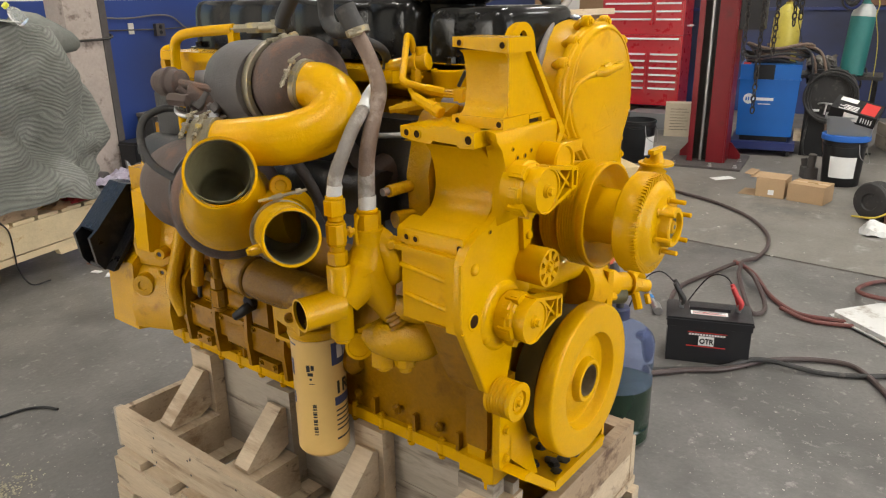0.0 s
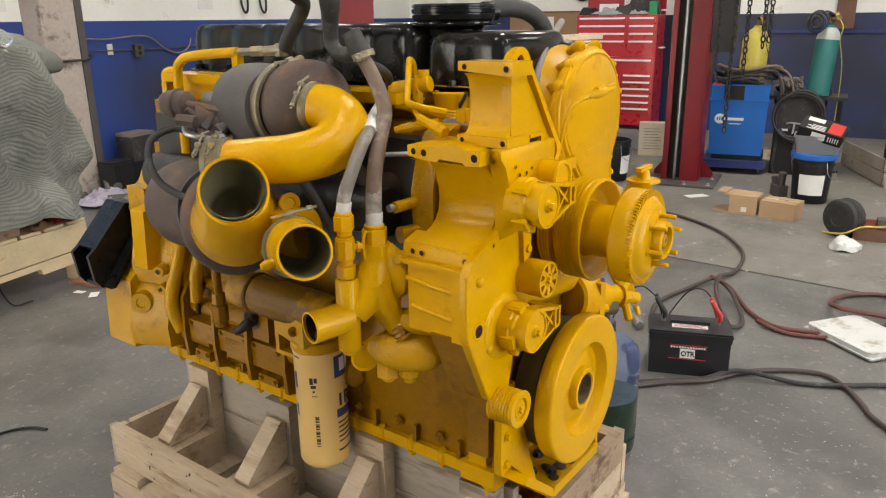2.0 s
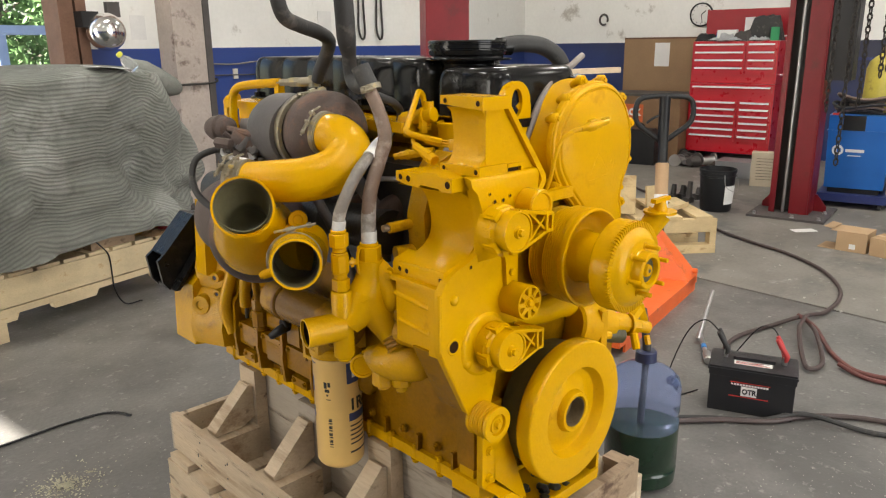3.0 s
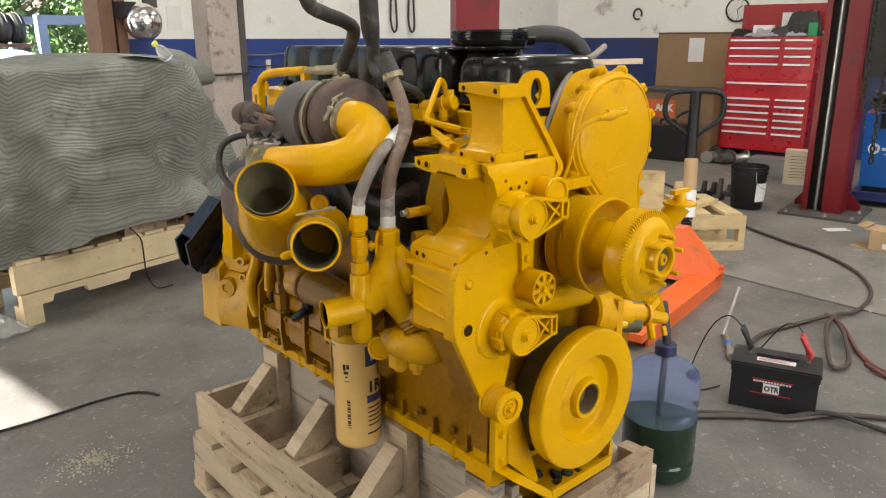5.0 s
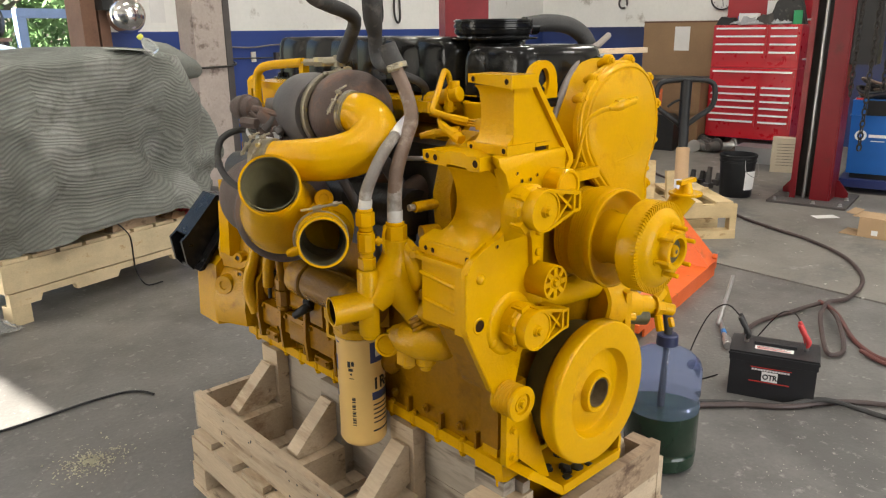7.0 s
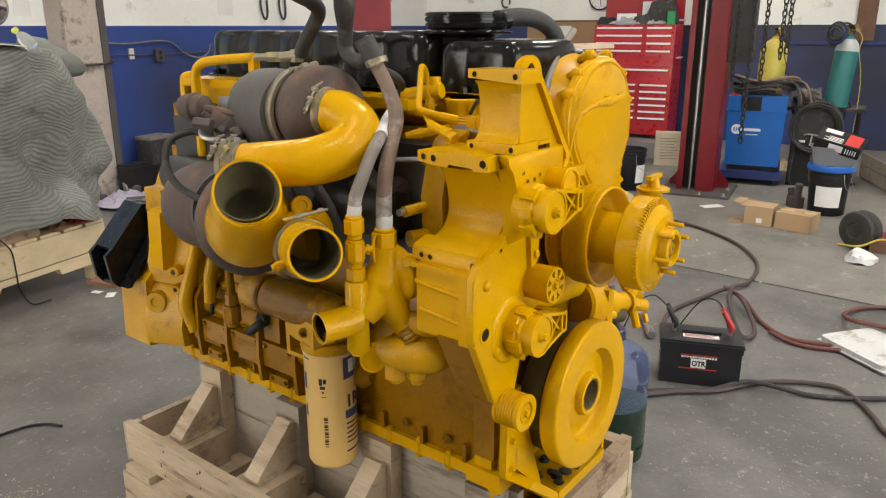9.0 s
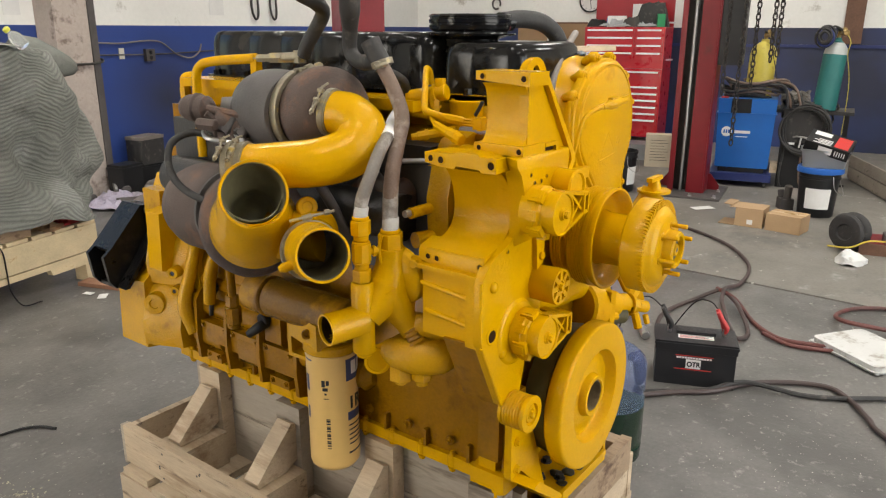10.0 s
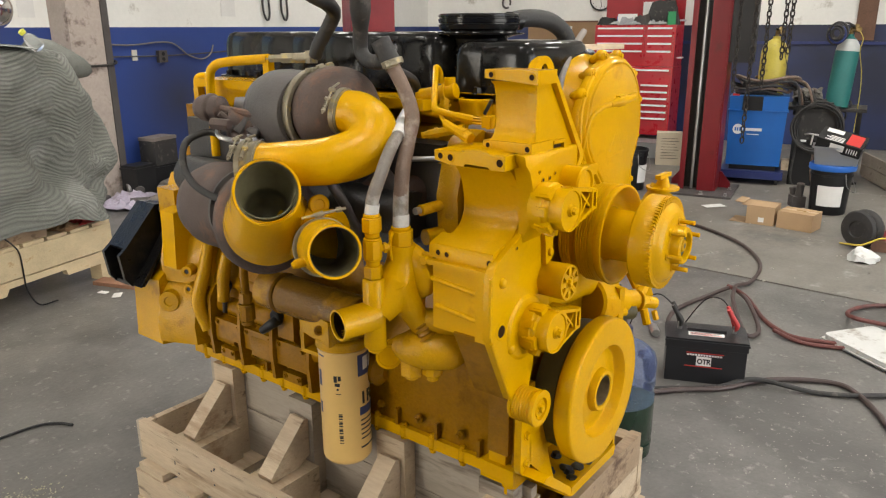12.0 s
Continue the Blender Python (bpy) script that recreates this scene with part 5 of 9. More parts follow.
prism(b, [(-0.30, 0.42), (-0.19, 0.38), (-0.16, 0.52), (-0.27, 0.54)], "z", 0.730, 0.790)
box(b, -0.23, -0.16, 0.42, 0.55, 0.72, 0.81)
bev(b, 0.006)
fh = part("filter_head", b, YELLOW_CAST, eng)
for p in ((-0.293, 0.458, 0.762), (-0.275, 0.395, 0.765), (-0.255, 0.392, 0.755)):
    b = B()
    lathe(b, [(0, 0), (0, 0.011), (0.008, 0.011), (0.008, 0.006), (0.003, 0.005), (0.003, 0)], p, (-0.6, -0.75, 0), 12)
    part("plug", b, YELLOW_OLD_SHADED, fh)

FILTER = mat("cream_yellow_filter_paint", (0.72, 0.47, 0.155), 0.35, var=0.05, scale=8, bump=0.04, coat=0.3)
b = B()
lathe(b, [(0, 0), (0, 0.045), (0.004, 0.052), (0.012, 0.0575), (0.016, 0.0585), (0.280, 0.0585), (0.284, 0.060), (0.290, 0.060), (0.294, 0.055), (0.294, 0)], (-0.233, 0.444, 0.420), (0, 0, 1), 48)
filt = part("oil_filter", b, FILTER, eng, "cream-yellow spin-on oil filter with printed label")
b = B()
tube(b, [(-0.318, 0.212, 0.806), (-0.306, 0.190, 0.800), (-0.288, 0.150, 0.796), (-0.262, 0.112, 0.798), (-0.225, 0.085, 0.815)], [0.014, 0.033, 0.041, 0.040, 0.024], 28)
cyl(b, (-0.302, 0.178, 0.775), (-0.302, 0.178, 0.738), 0.0235, n=6, ch=0.003)
cyl(b, (-0.286, 0.138, 0.772), (-0.286, 0.138, 0.744), 0.0205, n=8, ch=0.003)
cyl(b, (-0.302, 0.178, 0.738), (-0.302, 0.178, 0.730), 0.0130, n=14, ch=0.002)
cyl(b, (-0.286, 0.138, 0.744), (-0.286, 0.138, 0.732), 0.0120, n=14, ch=0.002)
capsule(b, (-0.318, 0.168, 0.822), (-0.325, 0.150, 0.800), 0.006, 0.006)
part("water_pump_pipe", b, YELLOW_CAST, eng, "glossy cast water pump volute")
b = B()
tube(b, [(-0.29, 0.165, 0.86), (-0.27, 0.12, 0.855), (-0.24, 0.09, 0.85)], 0.024, 14)
part("pump_elbow", b, YELLOW_CAST, eng)
b = B()
tube(b, [(-0.312, 0.232, 0.795), (-0.300, 0.222, 0.80), (-0.275, 0.20, 0.815)], 0.008, 10)
lathe(b, [(0.0, 0), (0.0, 0.0265), (0.006, 0.0265), (0.007, 0.0245), (0.007, 0.021), (0.004, 0.0195), (0.004, 0)], (-0.318, 0.226, 0.772), (-0.75, -0.65, 0.1), 28)
part("small_pipe", b, YELLOW, eng)
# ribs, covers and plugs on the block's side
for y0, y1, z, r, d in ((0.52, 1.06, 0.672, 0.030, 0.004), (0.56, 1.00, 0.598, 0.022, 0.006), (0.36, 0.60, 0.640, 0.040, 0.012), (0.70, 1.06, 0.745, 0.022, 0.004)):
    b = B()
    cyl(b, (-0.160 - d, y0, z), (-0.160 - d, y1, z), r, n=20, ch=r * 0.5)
    part("cast_rail", b, YELLOW_OLD_SHADED, block)
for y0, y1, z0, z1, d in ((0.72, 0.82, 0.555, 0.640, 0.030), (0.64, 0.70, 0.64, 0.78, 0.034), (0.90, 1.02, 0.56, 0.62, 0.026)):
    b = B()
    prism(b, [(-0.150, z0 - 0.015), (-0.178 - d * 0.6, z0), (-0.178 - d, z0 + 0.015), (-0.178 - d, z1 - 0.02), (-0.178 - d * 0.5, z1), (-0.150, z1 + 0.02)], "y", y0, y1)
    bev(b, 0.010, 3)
    part("side_cover", b, YELLOW_OLD_SHADED, block)
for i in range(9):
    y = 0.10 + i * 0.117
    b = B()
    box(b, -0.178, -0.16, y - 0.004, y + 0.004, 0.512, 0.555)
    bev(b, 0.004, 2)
    part("rib", b, YELLOW_OLD_SHADED, block)
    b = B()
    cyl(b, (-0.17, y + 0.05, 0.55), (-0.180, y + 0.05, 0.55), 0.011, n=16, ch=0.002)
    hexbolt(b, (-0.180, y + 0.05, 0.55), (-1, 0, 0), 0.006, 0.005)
    part("plug", b, YELLOW_OLD_SHADED, block)
b = B()
tube(b, [(-0.276, 0.735, 0.875), (-0.268, 0.745, 0.82), (-0.256, 0.760, 0.765), (-0.252, 0.765, 0.72)], 0.0105, 14)
for z0, z1, r, n in ((0.745, 0.775, 0.0160, 6), (0.700, 0.745, 0.0205, 8), (0.688, 0.700, 0.0165, 16)):
    cyl(b, (-0.256, 0.762, z0), (-0.256, 0.762, z1), r, n=n, ch=0.002)
part("dipstick_tube", b, YELLOW_OLD_SHADED, eng)
b = B()
tube(b, [(-0.178, 0.700, 0.700), (-0.215, 0.690, 0.705), (-0.238, 0.690, 0.700), (-0.250, 0.715, 0.680)], [0.013, 0.014, 0.013, 0.010], 16)
cyl(b, (-0.230, 0.690, 0.715), (-0.205, 0.690, 0.718), 0.017, n=16, ch=0.003)
part("black_elbow", b, BLACK, eng, "black rubber elbow low on the block")
b = B()
box(b, -0.236, -0.168, 0.575, 0.587, 0.655, 0.745)
box(b, -0.236, -0.168, 0.500, 0.575, 0.655, 0.665)
box(b, -0.215, -0.168, 0.480, 0.490, 0.60, 0.735)
bev(b, 0.003, 1)
part("filter_bracket", b, YELLOW_CAST, eng)
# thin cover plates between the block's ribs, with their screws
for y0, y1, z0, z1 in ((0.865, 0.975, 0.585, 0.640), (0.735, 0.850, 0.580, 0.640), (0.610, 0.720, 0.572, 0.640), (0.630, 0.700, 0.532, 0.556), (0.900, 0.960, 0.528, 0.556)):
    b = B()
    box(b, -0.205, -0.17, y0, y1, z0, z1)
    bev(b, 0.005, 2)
    pl = part("cover_plate", b, YELLOW_OLD_SHADED, block)
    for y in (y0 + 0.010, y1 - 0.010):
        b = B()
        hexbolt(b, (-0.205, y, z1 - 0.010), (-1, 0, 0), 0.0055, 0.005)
        part("plate_screw", b, YELLOW_OLD_SHADED, pl)
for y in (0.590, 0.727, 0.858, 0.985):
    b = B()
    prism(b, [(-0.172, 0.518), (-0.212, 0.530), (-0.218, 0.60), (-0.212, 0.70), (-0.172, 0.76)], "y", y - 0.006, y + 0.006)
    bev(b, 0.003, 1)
    part("rib", b, YELLOW_OLD_SHADED, block)
for y in (0.66, 0.92):
    b = B()
    tube(b, [(-0.186, y, 0.74), (-0.198, y + 0.01, 0.70), (-0.196, y + 0.02, 0.66)], 0.006, 8)
    cyl(b, (-0.186, y, 0.745), (-0.205, y, 0.745), 0.011, n=6)
    part("oil_line", b, DARK, eng, "dark oily line on the block")

# flywheel housing at the rear
b = B()
prism(b, [(-0.258, 0.725), (-0.262, 0.66), (-0.268, 0.533), (-0.10, 0.503), (0.15, 0.50), (0.29, 0.60), (0.29, 0.90), (0.12, 1.00), (-0.10, 1.00), (-0.20, 0.78)], "y", 1.15, 1.28)
bev(b, 0.012)
part("flywheel_housing", b, YELLOW_CAST, eng)
b = B()
prism(b, [(-0.272, 0.545), (-0.276, 0.60), (-0.262, 0.67), (-0.235, 0.71), (-0.205, 0.735), (-0.16, 0.74), (-0.16, 0.53)], "y", 1.04, 1.152)
for v in b.verts:
    if v.co.y < 1.1:
        v.co.x += 0.045
bev(b, 0.016, 3)
part("housing_flare", b, YELLOW_CAST, eng)
b = B()
prism(b, [(-0.236, 0.72), (-0.242, 0.78), (-0.225, 0.85), (-0.18, 0.885), (-0.14, 0.89), (-0.14, 0.71)], "y", 0.99, 1.156)
for v in b.verts:
    if v.co.y < 1.1:
        v.co.x += 0.05
bev(b, 0.018, 3)
part("housing_flare", b, YELLOW_CAST, eng)
b = B()
tube(b, [(-0.215, 1.00, 0.60), (-0.222, 1.02, 0.68), (-0.205, 1.00, 0.78), (-0.19, 0.99, 0.86)], [0.016, 0.020, 0.018, 0.014], 14)
tube(b, [(-0.205, 0.93, 0.70), (-0.202, 0.92, 0.78), (-0.19, 0.90, 0.86)], [0.016, 0.018, 0.014], 14)
part("cast_rib", b, YELLOW_CAST, eng)
for p, r, h in (((-0.232, 1.128, 0.668), 0.031, 0.030), ((-0.196, 1.112, 0.632), 0.0175, 0.012), ((-0.225, 1.05, 0.715), 0.014, 0.012), ((-0.232, 1.04, 0.77), 0.016, 0.012)):
    b = B()
    d_ = V(-0.86, -0.5, 0.05)
    lathe(b, [(-0.04, 0), (-0.04, r * 1.05), (h * 0.5, r), (h, r * 0.94), (h, r * 0.45), (h - 0.004, r * 0.40), (h - 0.004, 0)], p, d_, 26)
    boss_ = part("housing_boss", b, YELLOW_CAST, eng)
    if r < 0.02:
        b = B()
        lathe(b, [(h - 0.0035, 0), (h - 0.0035, r * 0.42)], p, d_, 14)
        part("boss_hole", b, DARK, boss_)
# black mount: an open-sided steel box bolted to the rear
b = B()
MP = [(-0.216, 0.941), (-0.170, 0.934), (-0.125, 0.900), (-0.150, 0.722), (-0.202, 0.729), (-0.315, 0.719), (-0.332, 0.742), (-0.342, 0.815), (-0.320, 0.832)]
for y0, y1 in ((1.205, 1.217), (1.285, 1.297)):
    prism(b, MP, "y", y0, y1)
prism(b, [(-0.320, 0.832), (-0.216, 0.941), (-0.208, 0.932), (-0.314, 0.822)], "y", 1.217, 1.285)
prism(b, [(-0.315, 0.719), (-0.202, 0.729), (-0.202, 0.737), (-0.315, 0.729)], "y", 1.217, 1.285)
prism(b, [(-0.216, 0.941), (-0.170, 0.934), (-0.170, 0.926), (-0.216, 0.932)], "y", 1.217, 1.285)
bev(b, 0.003, 1)
bmesh.ops.translate(b, verts=b.verts, vec=(0.012, 0.010, -0.012))
mnt = part("rear_mount", b, BLACK_ROUGH, eng, "black painted steel engine mount")
b = B()
prism(b, [(-0.312, 0.722), (-0.298, 0.722), (-0.175, 0.870), (-0.145, 0.890), (-0.155, 0.902), (-0.185, 0.884)], "y", 1.165, 1.206)
bev(b, 0.003, 1)
bmesh.ops.translate(b, verts=b.verts, vec=(0.012, 0.010, -0.012))
part("mount_rib", b, BLACK_ROUGH, mnt)
for p in ((-0.185, 1.206, 0.745), (-0.160, 1.206, 0.905), (-0.195, 1.206, 0.925)):
    b = B()
    cyl(b, p, V(p) + V(-0.005, -0.024, 0), 0.013, n=10, ch=0.002)
    bmesh.ops.translate(b, verts=b.verts, vec=(0.012, 0.010, -0.012))
    part("mount_bolt", b, BLACK_ROUGH, mnt)
b = B()
prism(b, [(-0.248, 0.772), (-0.240, 0.930), (-0.06, 0.965), (-0.06, 0.72)], "y", 1.070, 1.130)
bev(b, 0.006, 2)
part("rear_plate", b, YELLOW, eng)
b = B()
box(b, -0.20, 0.18, 1.12, 1.20, 0.80, 0.98)
bev(b, 0.01, 2)
part("rear_case", b, YELLOW_CAST, eng)

# rear top: fuel rail tube, bracket, actuator
b = B()
tube(b, [(-0.205, 0.900, 1.10), (-0.205, 0.900, 1.20), (-0.205, 0.899, 1.290), (-0.203, 0.880, 1.322), (-0.196, 0.83, 1.334), (-0.182, 0.70, 1.343)], 0.0115, 14)
box(b, -0.190, -0.172, 0.692, 0.712, 1.272, 1.352)
tube(b, [(-0.155, 1.02, 1.27), (-0.158, 1.02, 1.18), (-0.158, 1.02, 1.0), (-0.165, 1.02, 0.9)], 0.0085, 10)
cyl(b, (-0.155, 1.02, 1.262), (-0.155, 1.02, 1.228), 0.0145, n=8)
tube(b, [(-0.155, 1.02, 1.255), (-0.155, 1.02, 1.278), (-0.152, 1.012, 1.288), (-0.135, 0.99, 1.290)], 0.0125, 14)
part("fuel_rail_tube", b, YELLOW, eng)
b = B()
cyl(b, (-0.182, 0.700, 1.343), (-0.176, 0.655, 1.345), 0.0095, n=6)
cyl(b, (-0.176, 0.655, 1.345), (-0.170, 0.620, 1.346), 0.0125, n=6)
cyl(b, (-0.170, 0.620, 1.346), (-0.160, 0.580, 1.348), 0.0110, n=12)
cyl(b, (-0.158, 0.580, 1.335), (-0.158, 0.580, 1.362), 0.014, n=6)
part("tube_fitting", b, CLAMP, eng, "dull steel hose fitting")
b = B()
lathe(b, [(-0.040, 0), (-0.040, 0.012), (-0.034, 0.022), (-0.020, 0.0285), (-0.006, 0.0290), (-0.002, 0.032), (0.004, 0.032), (0.008, 0.0275), (0.026, 0.0265), (0.037, 0.016), (0.041, 0.007), (0.041, 0)], (-0.350, 0.698, 1.244), (0.25, -1, 0), 28)
cyl(b, (-0.352, 0.66, 1.246), (-0.335, 0.56, 1.235), 0.008, n=8)
part("wastegate_actuator", b, RUST, eng, "rust-brown wastegate actuator can")
b = B()
cyl(b, (-0.352, 0.635, 1.222), (-0.336, 0.600, 1.216), 0.016, n=14, ch=0.002)
cyl(b, (-0.395, 0.640, 1.220), (-0.380, 0.600, 1.217), 0.013, n=6, ch=0.002)
cyl(b, (-0.388, 0.625, 1.219), (-0.345, 0.615, 1.217), 0.008, n=8)
cyl(b, (-0.380, 0.63, 1.240), (-0.345, 0.61, 1.205), 0.007, n=8)
cyl(b, (-0.36, 0.62, 1.180), (-0.32, 0.58, 1.185), 0.026, n=16, ch=0.003)
cyl(b, (-0.35, 0.64, 1.215), (-0.30, 0.58, 1.205), 0.034, n=16, ch=0.004)
part("actuator_linkage", b, RUST, eng)
b = B()
prism(b, [(0.645, 1.268), (0.560, 1.276), (0.545, 1.262), (0.585, 1.228), (0.640, 1.215), (0.655, 1.240)], "x", -0.326, -0.322)
prism(b, [(0.640, 1.200), (0.560, 1.196), (0.548, 1.188), (0.600, 1.168), (0.640, 1.178)], "x", -0.352, -0.348)
bev(b, 0.0012, 1)
tube(b, [(-0.375, 0.650, 1.206), (-0.385, 0.630, 1.192), (-0.372, 0.600, 1.184), (-0.345, 0.575, 1.180), (-0.315, 0.56, 1.186)], [0.004, 0.006, 0.006, 0.006, 0.004], 8)
part("actuator_bracket", b, STEEL, eng, "bent bright steel bracket")
b = B()
for p, q_, r in (((-0.345, 0.640, 1.222), (-0.312, 0.560, 1.206), 0.0085), ((-0.362, 0.600, 1.200), (-0.330, 0.590, 1.235), 0.0095), ((-0.350, 0.570, 1.195), (-0.310, 0.555, 1.222), 0.011), ((-0.368, 0.625, 1.208), (-0.345, 0.618, 1.216), 0.0135)):
    cyl(b, p, q_, r, n=10, ch=0.001)
    d_ = (V(q_) - V(p)).normalized()
    cyl(b, V(p), V(p) + d_ * 0.010, r * 1.45, n=6)
part("linkage_joint", b, IRON, eng)
b = B()
tube(b, [(-0.345, 0.66, 1.185), (-0.375, 0.69, 1.195), (-0.415, 0.71, 1.175), (-0.436, 0.695, 1.130), (-0.435, 0.66, 1.090), (-0.42, 0.60, 1.065), (-0.41, 0.55, 1.055)], 0.0078, 12)
cyl(b, (-0.436, 0.694, 1.124), (-0.437, 0.691, 1.112), 0.0095, n=10)
part("black_cable", b, RUBBER, eng)

# pump and fittings low on the far side, oil filler beside the fan
b = B()
cyl(b, (0.10, 0.0, 0.815), (0.16, -0.014, 0.802), 0.056, n=24, ch=0.006)
cyl(b, (0.16, -0.014, 0.802), (0.225, -0.035, 0.789), 0.036, 0.032, n=24, ch=0.004)
cyl(b, (0.225, -0.035, 0.789), (0.262, -0.047, 0.782), 0.024, n=20, ch=0.002)
for a_ in (0.3, 1.9, 3.5, 5.1):
    c_ = V(0.168, -0.017, 0.80) + V(0.012 * math.cos(a_), 0.046 * math.cos(a_), 0.044 * math.sin(a_))
    cyl(b, c_, c_ + V(0.016, -0.005, -0.003), 0.009, n=8)
box(b, -0.008, 0.008, -0.055, 0.055, -0.045, 0.045, Matrix.Translation((0.165, -0.014, 0.802)) @ Matrix.Rotation(-0.32, 4, "Z"))
part("fuel_pump", b, YELLOW, eng)
b = B()
cyl(b, (0.255, -0.046, 0.782), (0.295, -0.066, 0.770), 0.019, n=6, ch=0.003)
cyl(b, (0.295, -0.066, 0.770), (0.318, -0.078, 0.763), 0.015, n=20)
lathe(b, [(0, 0.019), (0, 0.027), (0.006, 0.027), (0.006, 0.019)], (0.268, -0.053, 0.778), (0.86, -0.45, -0.2), 20, close=True)
part("pump_head", b, YELLOW, eng)
for p, q_, r, n in (((0.285, -0.05, 0.785), (0.325, -0.045, 0.80), 0.014, 6), ((0.325, -0.045, 0.815), (0.335, -0.055, 0.770), 0.013, 4), ((0.305, -0.035, 0.80), (0.275, -0.015, 0.865), 0.0125, 8), ((0.285, -0.02, 0.85), (0.262, -0.005, 0.885), 0.010, 6), ((0.258, -0.075, 0.765), (0.250, -0.090, 0.730), 0.010, 8), ((0.300, -0.085, 0.750), (0.300, -0.092, 0.728), 0.008, 6)):
    b = B()
    cyl(b, p, q_, r, n=n, ch=0.002)
    part("pump_fitting", b, YELLOW, eng)
b = B()
cyl(b, (0.185, -0.030, 0.772), (0.245, -0.052, 0.758), 0.020, n=14, ch=0.003)
part("pump_body", b, OLIVE, eng, "black pump body dusted with yellow")
b = B()
tube(b, [(0.22, 0.012, 0.83), (0.10, 0.010, 0.862), (0.0, 0.010, 0.868), (-0.08, 0.010, 0.885), (-0.12, 0.010, 0.93)], [0.034, 0.034, 0.030, 0.026, 0.022], 18)
part("housing_bulge", b, YELLOW, eng)
b = B()
tube(b, [(0.33, 0.03, 0.93), (0.37, -0.02, 0.98), (0.395, -0.045, 1.03)], [0.026, 0.026, 0.03], 16)
lathe(b, [(0, 0), (0, 0.040), (0.006, 0.040), (0.006, 0.018), (0.030, 0.012), (0.030, 0)], (0.395, -0.045, 1.03), (0, 0, 1), 24)
box(b, 0.36, 0.43, -0.052, -0.038, 1.058, 1.068)
part("oil_filler", b, YELLOW, eng, "yellow oil filler neck with a T-handle cap")
b = B()
tube(b, [(-0.030, -0.010, 1.11), (-0.022, -0.030, 1.16), (-0.016, -0.038, 1.21), (-0.004, -0.044, 1.243), (0.018, -0.056, 1.260), (0.040, -0.068, 1.266)], [0.0036, 0.0038, 0.0038, 0.0042, 0.0050, 0.0060], 10)
lead = part("cam_sensor_lead", b, YELLOW, eng)
b = B()
LD = Matrix.Translation((0.058, -0.076, 1.270)) @ Matrix.Rotation(-0.36, 4, "Z") @ Matrix.Rotation(-0.2, 4, "Y")
lathe(b, [(-0.030, 0), (-0.030, 0.0050), (-0.018, 0.0075), (-0.012, 0.0100), (0.002, 0.0105), (0.006, 0.0085), (0.016, 0.0080), (0.020, 0.0068), (0.034, 0.0062), (0.034, 0.0040), (0.028, 0.0036), (0.028, 0)], LD @ V(0, 0, 0), LD.to_3x3() @ V(1, 0, 0), 14)
box(b, -0.010, 0.006, -0.006, 0.006, 0.006, 0.0125, LD)
box(b, 0.020, 0.038, -0.004, 0.004, 0.003, 0.008, LD)
part("lead_plug", b, YELLOW, lead)
# grey hose that passes behind the gear housing, loose wrapping and a wood offcut on top
b = B()
tube(b, [(0.33, 0.155, 1.40), (0.25, 0.130, 1.378), (0.17, 0.10, 1.372), (0.105, 0.072, 1.354), (0.055, 0.058, 1.315), (0.022, 0.05, 1.28), (0.0, 0.055, 1.23)], 0.0078, 12)
part("grey_hose", b, HOSE_GREY, eng, "grey rubber hose beside the gear housing")
b = B()
tube(b, [(0.085, 0.115, 1.345), (0.05, 0.09, 1.337), (0.01, 0.075, 1.325), (-0.02, 0.07, 1.30)], 0.0125, 10)
part("short_pipe", b, YELLOW, eng)


# ---- things on and round the engine ----
INK = mat("black_print", (0.015, 0.015, 0.016), 0.5, var=0.1, bump=0)
BLUE_INK = mat("dark_blue_print", (0.03, 0.045, 0.13), 0.45, var=0.08, bump=0)
RED_INK = mat("red_print", (0.55, 0.03, 0.025), 0.45, var=0.08, bump=0)
PAPER = mat("white_paper", (0.72, 0.71, 0.69), 0.7, var=0.06, scale=9, bump=0.1)


def wood(name, col, **k):
    m = mat(name, col, 0.68, var=0.22, scale=4, fine=70, bump=0.3, **k)
    for nd in m.node_tree.nodes:
        if nd.bl_idname == "ShaderNodeTexCoord":
            mp = m.node_tree.nodes.new("ShaderNodeMapping")
            mp.inputs["Scale"].default_value = (1.6, 0.35, 2.6)
            outs = [(l.to_socket) for l in nd.outputs["Object"].links]
            m.node_tree.links.new(nd.outputs["Object"], mp.inputs["Vector"])
            for s in outs:
                m.node_tree.links.new(mp.outputs[0], s)
    return m


WOOD = wood("pale_pine", (0.49, 0.385, 0.265), spots=((0.27, 0.185, 0.11), 0.22, 5), dirt=((0.17, 0.12, 0.08), 0.10, 14))
WOOD_GREY = wood("weathered_pine", (0.36, 0.31, 0.25), spots=((0.16, 0.13, 0.10), 0.22, 8))
WOOD_DIRTY = wood("oil_stained_pine", (0.34, 0.24, 0.15), spots=((0.10, 0.055, 0.03), 0.40, 7))


